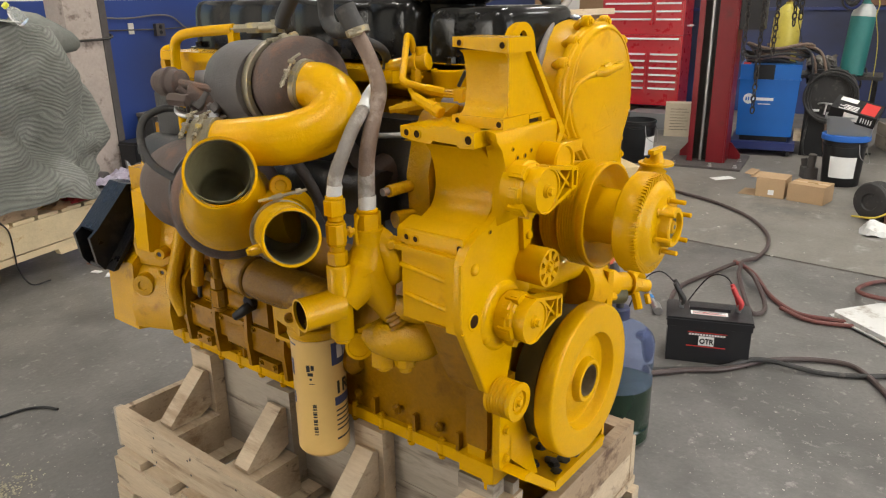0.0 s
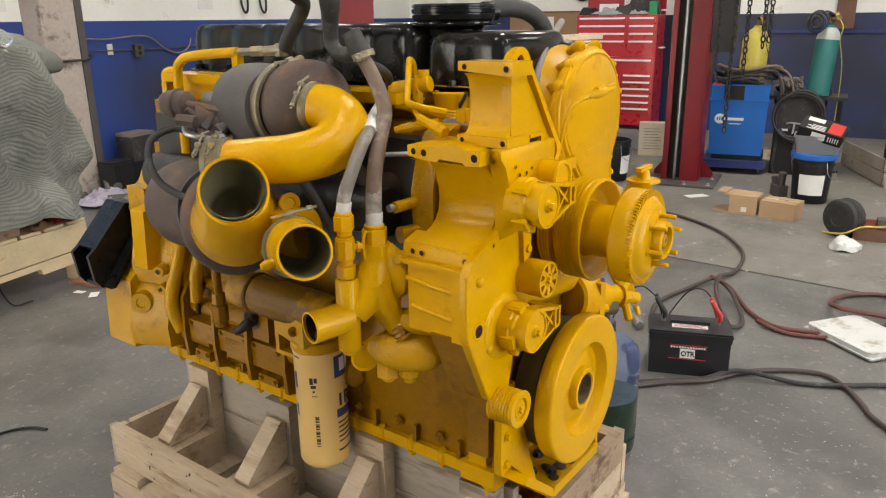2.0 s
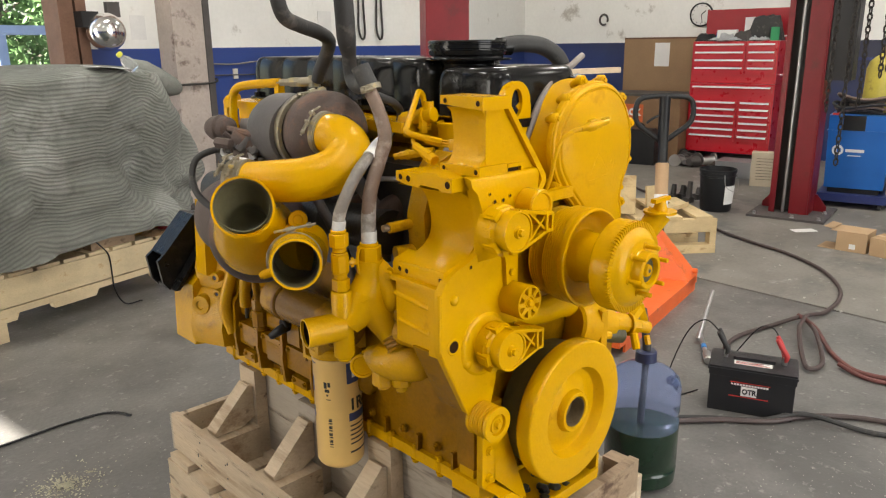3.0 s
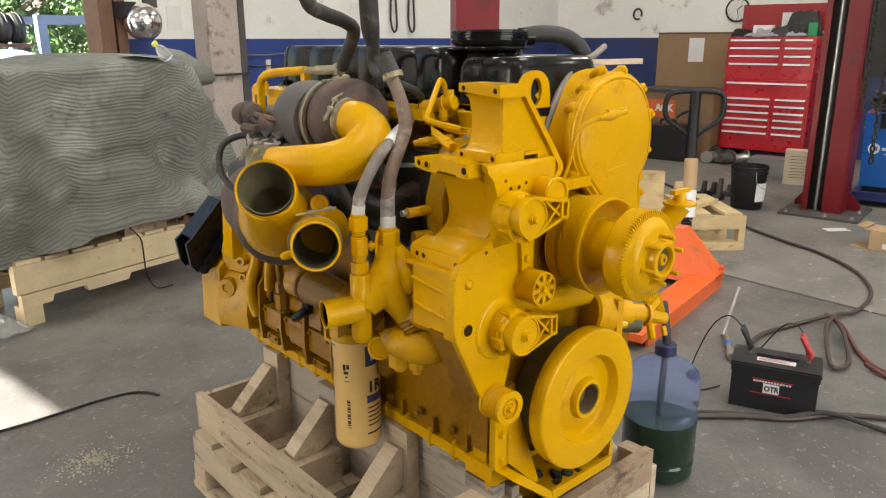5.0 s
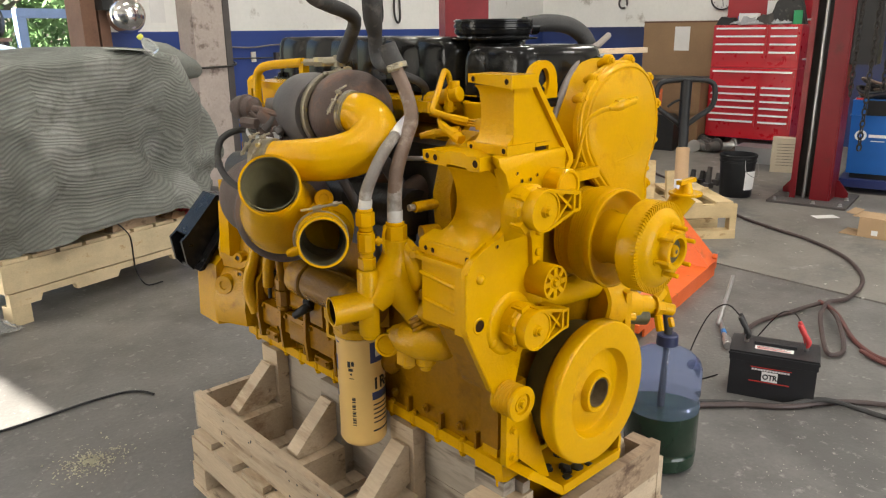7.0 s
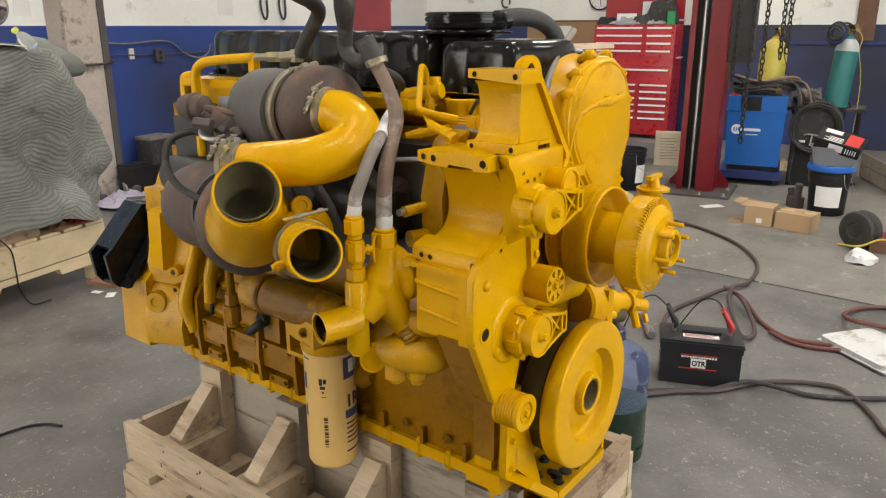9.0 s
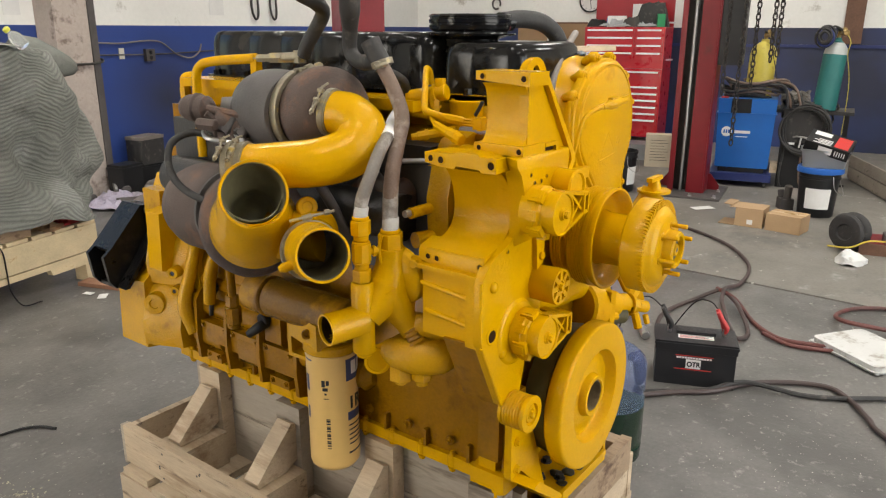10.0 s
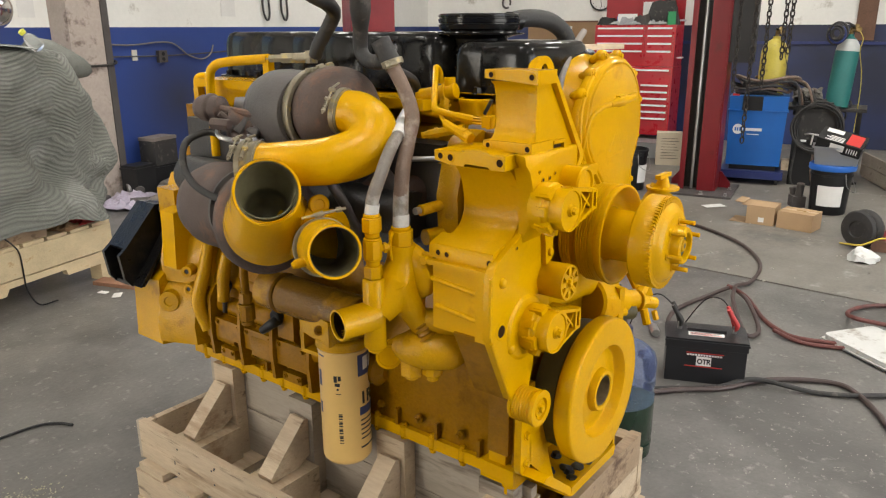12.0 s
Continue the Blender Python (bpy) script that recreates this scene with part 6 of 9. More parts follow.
def print_on_filter(th0, th1, z0, z1, material, name, parent, up=0.0004):
    """A printed patch on the filter's round side, from angle th0 to th1 degrees."""
    b = B()
    n0, rt = V(-0.688, -0.726, 0), V(0.726, -0.688, 0)
    k = max(2, int((th1 - th0) / 5))
    rows = []
    for i in range(k + 1):
        a = radians(th0 + (th1 - th0) * i / k)
        p = V(-0.233, 0.444, 0.022) + (n0 * math.cos(a) + rt * math.sin(a)) * (0.0585 + up)
        rows.append([b.verts.new((p.x, p.y, z + p.z)) for z in (z0, z1)])
    for p, q in zip(rows, rows[1:]):
        b.faces.new((p[0], q[0], q[1], p[1]))
    return part(name, b, material, parent)


print_on_filter(30, 150, 0.626, 0.685, BLUE_INK, "blue_print", filt)
print_on_filter(44, 62, 0.640, 0.672, PAPER, "white_print", filt, 0.0008)
print_on_filter(66, 84, 0.640, 0.672, PAPER, "white_print", filt, 0.0008)
print_on_filter(32, 120, 0.527, 0.548, BLUE_INK, "blue_print", filt)
for i in range(5):
    print_on_filter(34, 60 + 9 * (i % 3) + 20, 0.512 - i * 0.012, 0.516 - i * 0.012, INK, "print_bar", filt)
print_on_filter(32, 118, 0.441, 0.446, INK, "print_bar", filt)
for i in range(13):
    print_on_filter(-18, -9, 0.462 + i * 0.0062, 0.462 + i * 0.0062 + 0.0022 + 0.0016 * (i % 3), INK, "barcode_bar", filt)
for i, (t0, t1, z0, z1) in enumerate(((-26, -18, 0.618, 0.634), (-16, -9, 0.622, 0.634), (-24, -12, 0.608, 0.616), (-20, -15, 0.598, 0.603), (-22, -10, 0.588, 0.590))):
    print_on_filter(t0, t1, z0, z1, INK, "print_bar", filt)
print_on_filter(-75, -62, 0.60, 0.64, BLUE_INK, "blue_print", filt)
print_on_filter(-75, -64, 0.53, 0.56, BLUE_INK, "blue_print", filt)
print_on_filter(-75, -50, 0.675, 0.680, BLUE_INK, "blue_print", filt)
tm = text_mesh("1R-", 0.042, INK, 0.0012)
for v in tm.vertices:
    a = radians(33) + v.co.x / 0.0585
    nn = V(-0.688, -0.726, 0) * math.cos(a) + V(0.726, -0.688, 0) * math.sin(a)
    p = V(-0.233, 0.444, 0.578 + v.co.y) + nn * (0.0590 + v.co.z)
    v.co = p
ob = new("lettering", tm)
ob.parent = filt

# ---- the crate under the engine ----
crate = thing("shipping_crate", (0, 0.5, 0), "pale pine shipping crate that carries the engine", "crate")


def plank(name, x0, x1, y0, y1, z0, z1, parent=None, material=None, m=None, w=0.004):
    b = B()
    box(b, x0, x1, y0, y1, z0, z1, m)
    bev(b, w, 1)
    return part(name, b, material or WOOD, parent or crate)


plank("side_board", -0.364, -0.341, -0.06, 1.168, 0.206, 0.322)
plank("end_post", -0.362, -0.340, 1.1695, 1.184, 0.196, 0.318, material=WOOD_GREY)
plank("end_board", -0.340, 0.36, 1.146, 1.168, 0.206, 0.318)
plank("side_board", 0.345, 0.368, -0.06, 1.172, 0.206, 0.33)
plank("end_board", -0.340, 0.345, -0.058, -0.034, 0.206, 0.290)
plank("end_board", -0.340, 0.345, -0.061, -0.034, 0.293, 0.385, material=WOOD_DIRTY)
plank("corner_post", 0.30, 0.343, -0.032, 0.02, 0.206, 0.380, material=WOOD_DIRTY)
# inner walls and posts that bear the engine
for s in (-1, 1):
    x0, x1 = (-0.150, -0.128) if s < 0 else (0.155, 0.178)
    plank("inner_board", x0, x1, -0.02, 1.10, 0.206, 0.345, material=WOOD_GREY)
    plank("inner_board", x0, x1, -0.02, 1.10, 0.348, 0.470, material=WOOD_GREY)
    for k, y in enumerate((0.985, 0.660, 0.345, 0.045)):
        a, c = (-0.190, -0.152) if s < 0 else (0.180, 0.218)
        plank("post", a, c, y - 0.044, y + 0.044, 0.206, 0.482 - 0.006 * (k % 2), material=(WOOD, WOOD_GREY)[k % 2])
        a, c = (-0.339, -0.192) if s < 0 else (0.220, 0.343)
        plank("cross_block", a, c, y - 0.062, y + 0.052, 0.206, 0.306)
        b = B()
        if s < 0:
            prism(b, [(-0.322, 0.308), (-0.235, 0.308), (-0.192, 0.330), (-0.192, 0.432), (-0.206, 0.438), (-0.300, 0.345), (-0.324, 0.320)], "y", y - 0.030, y + 0.022)
        else:
            prism(b, [(0.335, 0.308), (0.300, 0.308), (0.220, 0.375), (0.220, 0.452), (0.238, 0.456)], "y", y - 0.03, y + 0.03)
        bev(b, 0.004, 1)
        part("brace", b, WOOD, crate)
plank("bearer_block", -0.242, -0.123, -0.026, 0.068, 0.392, 0.443)
# deck boards, whose ends stand out under the side, and the skids
for i in range(8):
    y = -0.06 + i * 0.156
    plank("deck_board", -0.398 + 0.010 * (i % 2), 0.38, y, y + 0.118, 0.182, 0.204)
for x in (-0.392, -0.02, 0.335):
    plank("skid", x, x + 0.040, -0.075, 1.165, 0.092, 0.180)
    for y in (-0.07, 0.50, 1.080):
        plank("skid_block", x - 0.006, x + 0.075, y, y + 0.085, 0.021, 0.091)
    plank("bottom_board", x - 0.010, x + 0.080, -0.08, 1.17, 0.0, 0.020)
random.seed(21)
for y in (1.00, 0.80, 0.60, 0.46, 0.31, 0.10):
    for k in range(4):
        b = B()
        yy, z = y + random.uniform(-0.03, 0.03), random.choice((0.225, 0.245, 0.275, 0.295)) + random.uniform(-0.006, 0.006)
        cyl(b, (-0.3648, yy, z), (-0.361, yy, z), 0.0032, n=8)
        part("nail_head", b, DARK, crate)

# ---- water jug with drained coolant ----
PET = bpy.data.materials.new("blue_tinted_plastic")
PET.use_nodes = True
pb = PET.node_tree.nodes["Principled BSDF"]
pb.inputs["Base Color"].default_value = (0.50, 0.60, 0.93, 1)
pb.inputs["Roughness"].default_value, pb.inputs["Transmission Weight"].default_value, pb.inputs["IOR"].default_value = 0.12, 0.92, 1.12
COOLANT = mat("dark_green_coolant", (0.012, 0.030, 0.016), 0.12, var=0.2, bump=0)
BLUE_CAP = mat("navy_plastic", (0.022, 0.028, 0.075), 0.35, var=0.1)
jug = thing("water_jug", (0.83, 0.215, 0), "blue-tinted plastic water jug half full of dark green coolant", "jug")
b = B()
out = [(0.002, 0.06), (0.0, 0.10), (0.012, 0.117), (0.055, 0.119), (0.062, 0.114), (0.072, 0.114), (0.080, 0.119), (0.225, 0.119), (0.234, 0.113), (0.250, 0.113), (0.260, 0.119), (0.342, 0.119), (0.366, 0.112), (0.388, 0.090), (0.404, 0.060), (0.412, 0.036), (0.418, 0.031), (0.455, 0.031)]
lathe(b, out, (0, 0, 0), (0, 0, 1), 48)
body = lpart("jug_shell", b, PET, jug)
body.visible_shadow = False
b = B()
lathe(b, [(0.0015, 0), (0.0015, 0.100), (0.012, 0.1176), (0.055, 0.1196), (0.062, 0.1146), (0.072, 0.1146), (0.080, 0.1196), (0.205, 0.1196), (0.205, 0)], (0, 0, 0), (0, 0, 1), 40)
lpart("coolant", b, COOLANT, jug, "dark green coolant")
b = B()
lathe(b, [(0.424, 0.032), (0.424, 0.035), (0.456, 0.034), (0.460, 0.030), (0.460, 0.012)], (0, 0, 0), (0, 0, 1), 28)
lpart("neck_band", b, BLUE_CAP, jug, "navy plastic neck band")
b = B()
tube(b, [(0.02, 0.01, 0.03), (0.01, 0.01, 0.2), (0.0, 0.0, 0.40), (0.0, 0.0, 0.475), (0.012, 0.02, 0.545), (0.03, 0.045, 0.58)], [0.010, 0.010, 0.010, 0.014, 0.013, 0.018], 12)
lpart("funnel_hose", b, RUBBER, jug, "dark rubber hose stuck in the neck")
b = B()
tube(b, [(0.119, -0.01, 0.30), (0.142, -0.012, 0.28), (0.146, -0.012, 0.22), (0.132, -0.012, 0.17), (0.119, -0.01, 0.16)], 0.011, 10)
lpart("jug_grip", b, BLUE_CAP, jug)

# ---- battery ----
BAT = mat("black_battery_case", (0.016, 0.016, 0.018), 0.38, var=0.2, fine=260, bump=0.15)
ang = math.degrees(math.atan2(-0.285, 0.114))
bat = thing("battery", pose(1.446, 0.28, 0, 0, 0, ang), "black truck battery with a red and white label on the floor", "battery")
lbox("case", bat, BAT, 0, 0.312, 0, 0.172, 0, 0.150, 0.006)
lbox("lid", bat, BAT, -0.004, 0.316, -0.004, 0.176, 0.152, 0.192, 0.006)
lbox("lip", bat, BAT, -0.008, 0.320, -0.008, 0.180, 0.176, 0.184, 0.002)
lbox("vent_cap", bat, BAT, 0.08, 0.235, 0.085, 0.125, 0.192, 0.204, 0.003)
lbox("top_sticker", bat, PAPER, 0.085, 0.225, 0.040, 0.075, 0.1922, 0.1930, 0, "white warning sticker")
for i in range(4):
    lbox("print_bar", bat, INK if i % 2 else RED_INK, 0.092, 0.216 - 0.012 * (i % 3), 0.044 + i * 0.0075, 0.048 + i * 0.0075, 0.1931, 0.1934, 0)
lbox("label_patch", bat, PAPER, 0.120, 0.178, -0.0050, -0.0042, 0.078, 0.118, 0, "white label patch")
tm = text_mesh("OTR", 0.030, INK, 0.0012)
for v in tm.vertices:
    v.co = V(0.1235 + v.co.x * 0.86, -0.0053 - v.co.z, 0.087 + v.co.y)
ob = new("lettering", tm)
ob.parent = bat
lbox("label_rule", bat, RED_INK, 0.078, 0.225, -0.0050, -0.0042, 0.132, 0.135, 0, "red label rule")
lbox("label_rule", bat, RED_INK, 0.075, 0.222, -0.0010, -0.0002, 0.070, 0.074, 0, "red label rule")
for i in range(13):
    lbox("print_bar", bat, PAPER, 0.082 + i * 0.0107, 0.090 + i * 0.0107, -0.0050, -0.0042, 0.121, 0.128, 0)
for x in (0.05, 0.268):
    b = B()
    cyl(b, (x, 0.10, 0.19), (x, 0.10, 0.212), 0.009, n=12, ch=0.001)
    lpart("terminal", b, STEEL, bat)
RED_GRIP = mat("red_rubber_grip", (0.50, 0.045, 0.045), 0.5, var=0.12)
for x, mt, lab in ((0.05, RUBBER, "black"), (0.268, RED_GRIP, "red")):
    cl = thing("charger_clamp", bat.matrix_basis @ pose(x, 0.10, 0.203), lab + " battery charger clamp gripping a terminal", "clamp", "charger clamps")
    for s in (-1, 1):
        b = B()
        tube(b, [(0.0, s * 0.004, 0.0), (-0.005 * s, s * 0.012, 0.03), (-0.02, s * 0.014, 0.07), (-0.035, s * 0.020, 0.098)], [0.007, 0.011, 0.010, 0.008], 10)
        lpart("grip", b, mt, cl)
    b = B()
    box(b, -0.008, 0.008, -0.012, 0.012, -0.004, 0.020)
    lpart("jaw", b, STEEL, cl)
BM = bat.matrix_basis


def floor_line(name, pts, r, material, label, category, k=6, n=8):
    b = B()
    tube(b, [p if len(p) == 3 else (p[0], p[1], r + 0.002) for p in pts], r, n, k)
    return solid(name, b, material, label, category)


HOSE_RED = mat("faded_red_hose", (0.155, 0.048, 0.040), 0.55, var=0.3, scale=3, fine=120, bump=0.2, spots=((0.055, 0.035, 0.032), 0.42, 2.2))
HOSE_BRN = mat("dark_brown_hose", (0.070, 0.046, 0.042), 0.55, var=0.3, scale=3, fine=120, bump=0.2)
floor_line("air_hose", [(5.5, 3.3), (4.9, 2.4), (4.29, 1.70), (4.04, 1.25), (3.92, 0.96), (3.69, 0.65), (3.41, 0.45), (3.16, 0.36), (2.88, 0.34), (2.70, 0.37, 0.03), (2.45, 0.23, 0.05), (2.18, 0.10, 0.02), (2.07, 0.12, 0.02), (2.18, 0.19, 0.03), (2.42, 0.30, 0.06), (2.66, 0.37, 0.04), (2.50, 0.46), (2.20, 0.52), (1.95, 0.46), (1.80, 0.36)], 0.011, HOSE_BRN, "dark red-brown rubber air hose snaking over the floor", "hose")
floor_line("air_hose", [(2.68, 0.40, 0.035), (2.52, 0.26, 0.05), (2.36, 0.13), (2.24, 0.02), (2.20, -0.06), (2.22, -0.17), (2.27, -0.30), (2.45, -0.43), (2.75, -0.52), (2.95, -0.42), (2.86, -0.26), (2.66, -0.20, 0.03), (2.50, -0.25, 0.06), (2.52, -0.38, 0.05), (2.62, -0.56), (2.5, -0.9)], 0.011, HOSE_RED, "faded red rubber air hose looping over the floor", "hose")
floor_line("air_hose", [(2.21, 0.04, 0.02), (2.16, -0.08), (2.18, -0.20), (2.26, -0.34), (2.55, -0.60), (2.9, -0.9)], 0.010, HOSE_RED, "faded red rubber air hose beside the tray", "hose")
floor_line("welding_cable", [(1.02, 0.42), (1.18, 0.34), (1.26, 0.28), (1.38, 0.17), (1.48, 0.05), (1.64, -0.05), (1.75, -0.18), (1.80, -0.32), (1.73, -0.41), (1.61, -0.49), (1.50, -0.56), (1.2, -0.9)], 0.0105, HOSE_BRN, "dark brown cable lying in front of the battery", "cable")
floor_line("welding_cable", [(1.06, 0.45), (1.22, 0.35), (1.34, 0.235), (1.47, 0.075), (1.60, -0.04, 0.032), (1.66, -0.24), (1.72, -0.37), (1.82, -0.51), (2.0, -0.8)], 0.0105, RUBBER, "black cable lying in front of the battery", "cable")
floor_line("charger_lead", [tuple(BM @ V(0.03, 0.11, 0.28)), (1.62, 0.40, 0.30), (1.66, 0.50, 0.20), (1.58, 0.53, 0.02), (1.50, 0.45), (1.47, 0.41), (1.56, 0.38)], 0.003, BLACK, "thin black charger lead by the battery", "cable", n=6)
floor_line("charger_lead", [tuple(BM @ V(0.25, 0.11, 0.28)), (1.72, 0.16, 0.30), (1.82, 0.26, 0.24), (1.78, 0.34, 0.10), (1.74, 0.38, 0.012), (1.90, 0.44)], 0.003, BLACK, "thin dark charger lead by the battery", "cable", n=6)
BLUE_BAND = mat("bright_blue_tape", (0.02, 0.20, 0.55), 0.4, var=0.08)
wr = thing("breaker_bar", (2.05, 0.60, 0), "chromed steel breaker bar lying on the floor", "tool")
b = B()
cyl(b, (1.86, 0.49, 0.020), (2.12, 0.66, 0.016), 0.011, n=10)
part("shaft", b, STEEL, wr)
b = B()
cyl(b, (1.83, 0.47, 0.025), (1.90, 0.515, 0.025), 0.020, n=12, ch=0.003)
part("head", b, STEEL, wr)
b = B()
cyl(b, (1.96, 0.555, 0.0185), (1.995, 0.578, 0.018), 0.0125, n=12)
part("blue_band", b, BLUE_BAND, wr, "bright blue band")
b = B()
cyl(b, (2.02, 0.62, 0.03), (2.28, 0.69, 0.20), 0.010, n=10)
part("handle", b, STEEL, wr)

# ---- shallow white tray ----
TRAY = mat("dirty_white_plastic", (0.60, 0.60, 0.58), 0.4, var=0.08, scale=6, bump=0.1, spots=((0.32, 0.29, 0.25), 0.14, 9))
tray = thing("plastic_tray", pose(2.275, -0.142, 0.004, 0, 0, -36), "dirty white plastic tray lying upside down on the floor", "tray")
b = B()
prism(b, rounded(0.0, 0.32, -0.39, 0.0, 0.02), "z", 0.0, 0.010)
bev(b, 0.003, 1)
prism(b, rounded(0.012, 0.308, -0.378, -0.012, 0.03), "z", 0.0095, 0.032)
bev(b, 0.006, 2, 50)
lpart("tray_body", b, TRAY, tray)

# ---- loose floor wire, gravel, grit ----
floor_line("wire_offcut", [(-0.245, 1.875), (-0.27, 1.93), (-0.33, 1.975), (-0.45, 1.99), (-0.58, 1.985), (-0.75, 1.98), (-0.95, 2.0)], 0.005, BLACK, "short length of black wire on the floor", "wire")
GRIT = mat("pale_grit", (0.46, 0.44, 0.39), 0.8, var=0.3, bump=0)
SAND = mat("pale_absorbent", (0.52, 0.49, 0.36), 0.85, var=0.25, bump=0)


def chips(name, pts, material, label, category):
    b = B()
    for x, y, z, s in pts:
        m = Matrix.Translation((x, y, z)) @ Euler((random.uniform(-.4, .4), random.uniform(-.4, .4), random.uniform(0, 6.3))).to_matrix().to_4x4()
        box(b, -s, s, -s * random.uniform(.3, .9), s * random.uniform(.3, .9), -s * 0.3, s * 0.3, m)
    return solid(name, b, material, label, category, kind="stuff", smooth=0)


pts = []
for _ in range(520):
    r, a = abs(random.gauss(0, 0.060)), random.uniform(0, math.tau)
    pts.append((-0.60 + r * math.cos(a) * 1.15, 1.545 + r * math.sin(a), 0.002 + max(0, 0.010 - r * 0.09) * random.random(), random.uniform(0.0012, 0.0038)))
chips("spilled_absorbent", pts, SAND, "small heap of pale floor absorbent", "absorbent")
pts = [(random.uniform(-1.4, 3.4), random.uniform(-1.2, 3.2), 0.0012, random.choice((0.0007, 0.001, 0.0014, 0.002))) for _ in range(700)]
pts += [(random.gauss(1.15, 0.28), random.gauss(-0.25, 0.22), 0.0012, random.choice((0.0007, 0.001, 0.0014, 0.0020))) for _ in range(300)]
pts += [(random.gauss(-0.55, 0.22), random.gauss(1.6, 0.22), 0.0012, random.choice((0.0008, 0.0012, 0.002))) for _ in range(120)]
pts += [(random.uniform(2.5, 6.0), random.uniform(-0.6, 2.6), 0.0015, random.choice((0.003, 0.005, 0.007))) for _ in range(160)]
chips("floor_grit", [p for p in pts if not (-0.42 < p[0] < 0.4 and -0.1 < p[1] < 1.25)], GRIT, "pale grit and paint flakes scattered on the floor", "grit")

# ---- covered engine on a pallet ----
bp = thing("long_pallet", pose(-0.46, 3.085, 0, 0, 0, 14.5), "new pine pallet under the covered engine", "pallet")
WOOD_NEW = wood("new_pine", (0.62, 0.50, 0.31), spots=((0.42, 0.27, 0.13), 0.10, 8))
for y in (0.0, 0.42, 0.84):
    b = B()
    prism(b, [(0.0, 0.10), (0.0, 0.17), (1.32, 0.17), (1.32, 0.10), (0.98, 0.10), (0.965, 0.135), (0.62, 0.135), (0.60, 0.10), (0.36, 0.10), (0.345, 0.135), (0.17, 0.135), (0.155, 0.10)], "y", y, y + 0.04)
    bev(b, 0.004, 1)
    lpart("stringer", b, WOOD_NEW, bp)
    lbox("upper_stringer", bp, WOOD_NEW, -0.02, 1.30, y - 0.005, y + 0.04, 0.178, 0.325, 0.005)
    for x in (0.0, 1.20):
        lbox("foot_block", bp, WOOD_NEW, x, x + 0.10, y, y + 0.09, 0.0, 0.099, 0.004)
for i in range(9):
    lbox("deck_board", bp, WOOD_NEW, i * 0.147, i * 0.147 + 0.125, 0.0, 0.90, 0.327, 0.345, 0.003)
lbox("loose_block", bp, WOOD_DIRTY, 0.62, 0.90, 0.02, 0.10, 0.346, 0.40, 0.004)
lbox("loose_block", bp, WOOD_DIRTY, 0.17, 0.26, -0.01, 0.06, 0.346, 0.37, 0.004)
floor_line("strap_cord", [tuple(bp.matrix_basis @ V(*p)) for p in ((0.62, 0.0, 0.42), (0.66, -0.03, 0.36), (0.70, -0.012, 0.30), (0.705, -0.010, 0.18), (0.71, -0.01, 0.10), (0.75, -0.03, 0.01), (0.84, -0.06, 0.008))], 0.004, BLACK, "black cord hanging over the pallet edge", "cord")

BLANKET = mat("grey_quilted_blanket", (0.208, 0.214, 0.190), 0.95, var=0.28, scale=3, fine=240, bump=0.6, spots=((0.28, 0.285, 0.262), 0.34, 2.4), dirt=((0.13, 0.13, 0.112), 0.2, 5), spec=0.2)


def blanket_look(m):
    """Chevron quilting: rows of stitching that run in zigzags, as relief and a slight change of shade."""
    t = m.node_tree
    n, l = t.nodes, t.links
    bs = n["Principled BSDF"]
    uv = n.new("ShaderNodeUVMap")
    sp = n.new("ShaderNodeSeparateXYZ")
    l.new(uv.outputs[0], sp.inputs[0])

    def op(kind, a, c=None):
        k = n.new("ShaderNodeMath")
        k.operation = kind
        for s, v in ((k.inputs[0], a), (k.inputs[1], c)):
            if v is None:
                continue
            if isinstance(v, (int, float)):
                s.default_value = v
            else:
                l.new(v, s)
        return k.outputs[0]

    nzx = n.new("ShaderNodeTexNoise")
    nzx.inputs["Scale"].default_value, nzx.inputs["Detail"].default_value = 4.5, 2.0
    l.new(uv.outputs[0], nzx.inputs["Vector"])
    sway = op("MULTIPLY", op("SUBTRACT", nzx.outputs["Fac"], 0.5), 0.24)
    zig = op("MULTIPLY", op("SMOOTH_MIN", op("PINGPONG", op("ADD", sp.outputs[0], sway), 0.17), 0.16), 0.55)
    row = op("ADD", op("ADD", sp.outputs[1], zig), op("MULTIPLY", sway, 0.30))
    fold = op("PINGPONG", row, 0.0120)
    h = op("POWER", op("DIVIDE", fold, 0.0120), 1.3)
    bp2 = n.new("ShaderNodeBump")
    bp2.inputs["Strength"].default_value, bp2.inputs["Distance"].default_value = 0.6, 0.006
    l.new(h, bp2.inputs["Height"])
    old = bs.inputs["Normal"].links[0].from_socket
    l.new(old, bp2.inputs["Normal"])
    l.new(bp2.outputs[0], bs.inputs["Normal"])
    mx = n.new("ShaderNodeMix")
    mx.data_type, mx.blend_type = "RGBA", "MULTIPLY"
    mx.inputs[0].default_value = 1.0
    sh = n.new("ShaderNodeMapRange")
    sh.inputs["To Min"].default_value, sh.inputs["To Max"].default_value = 1.14, 0.76
    l.new(h, sh.inputs["Value"])
    l.new(bs.inputs["Base Color"].links[0].from_socket, mx.inputs[6])
    l.new(sh.outputs[0], mx.inputs[7])
    l.new(mx.outputs[2], bs.inputs["Base Color"])


blanket_look(BLANKET)


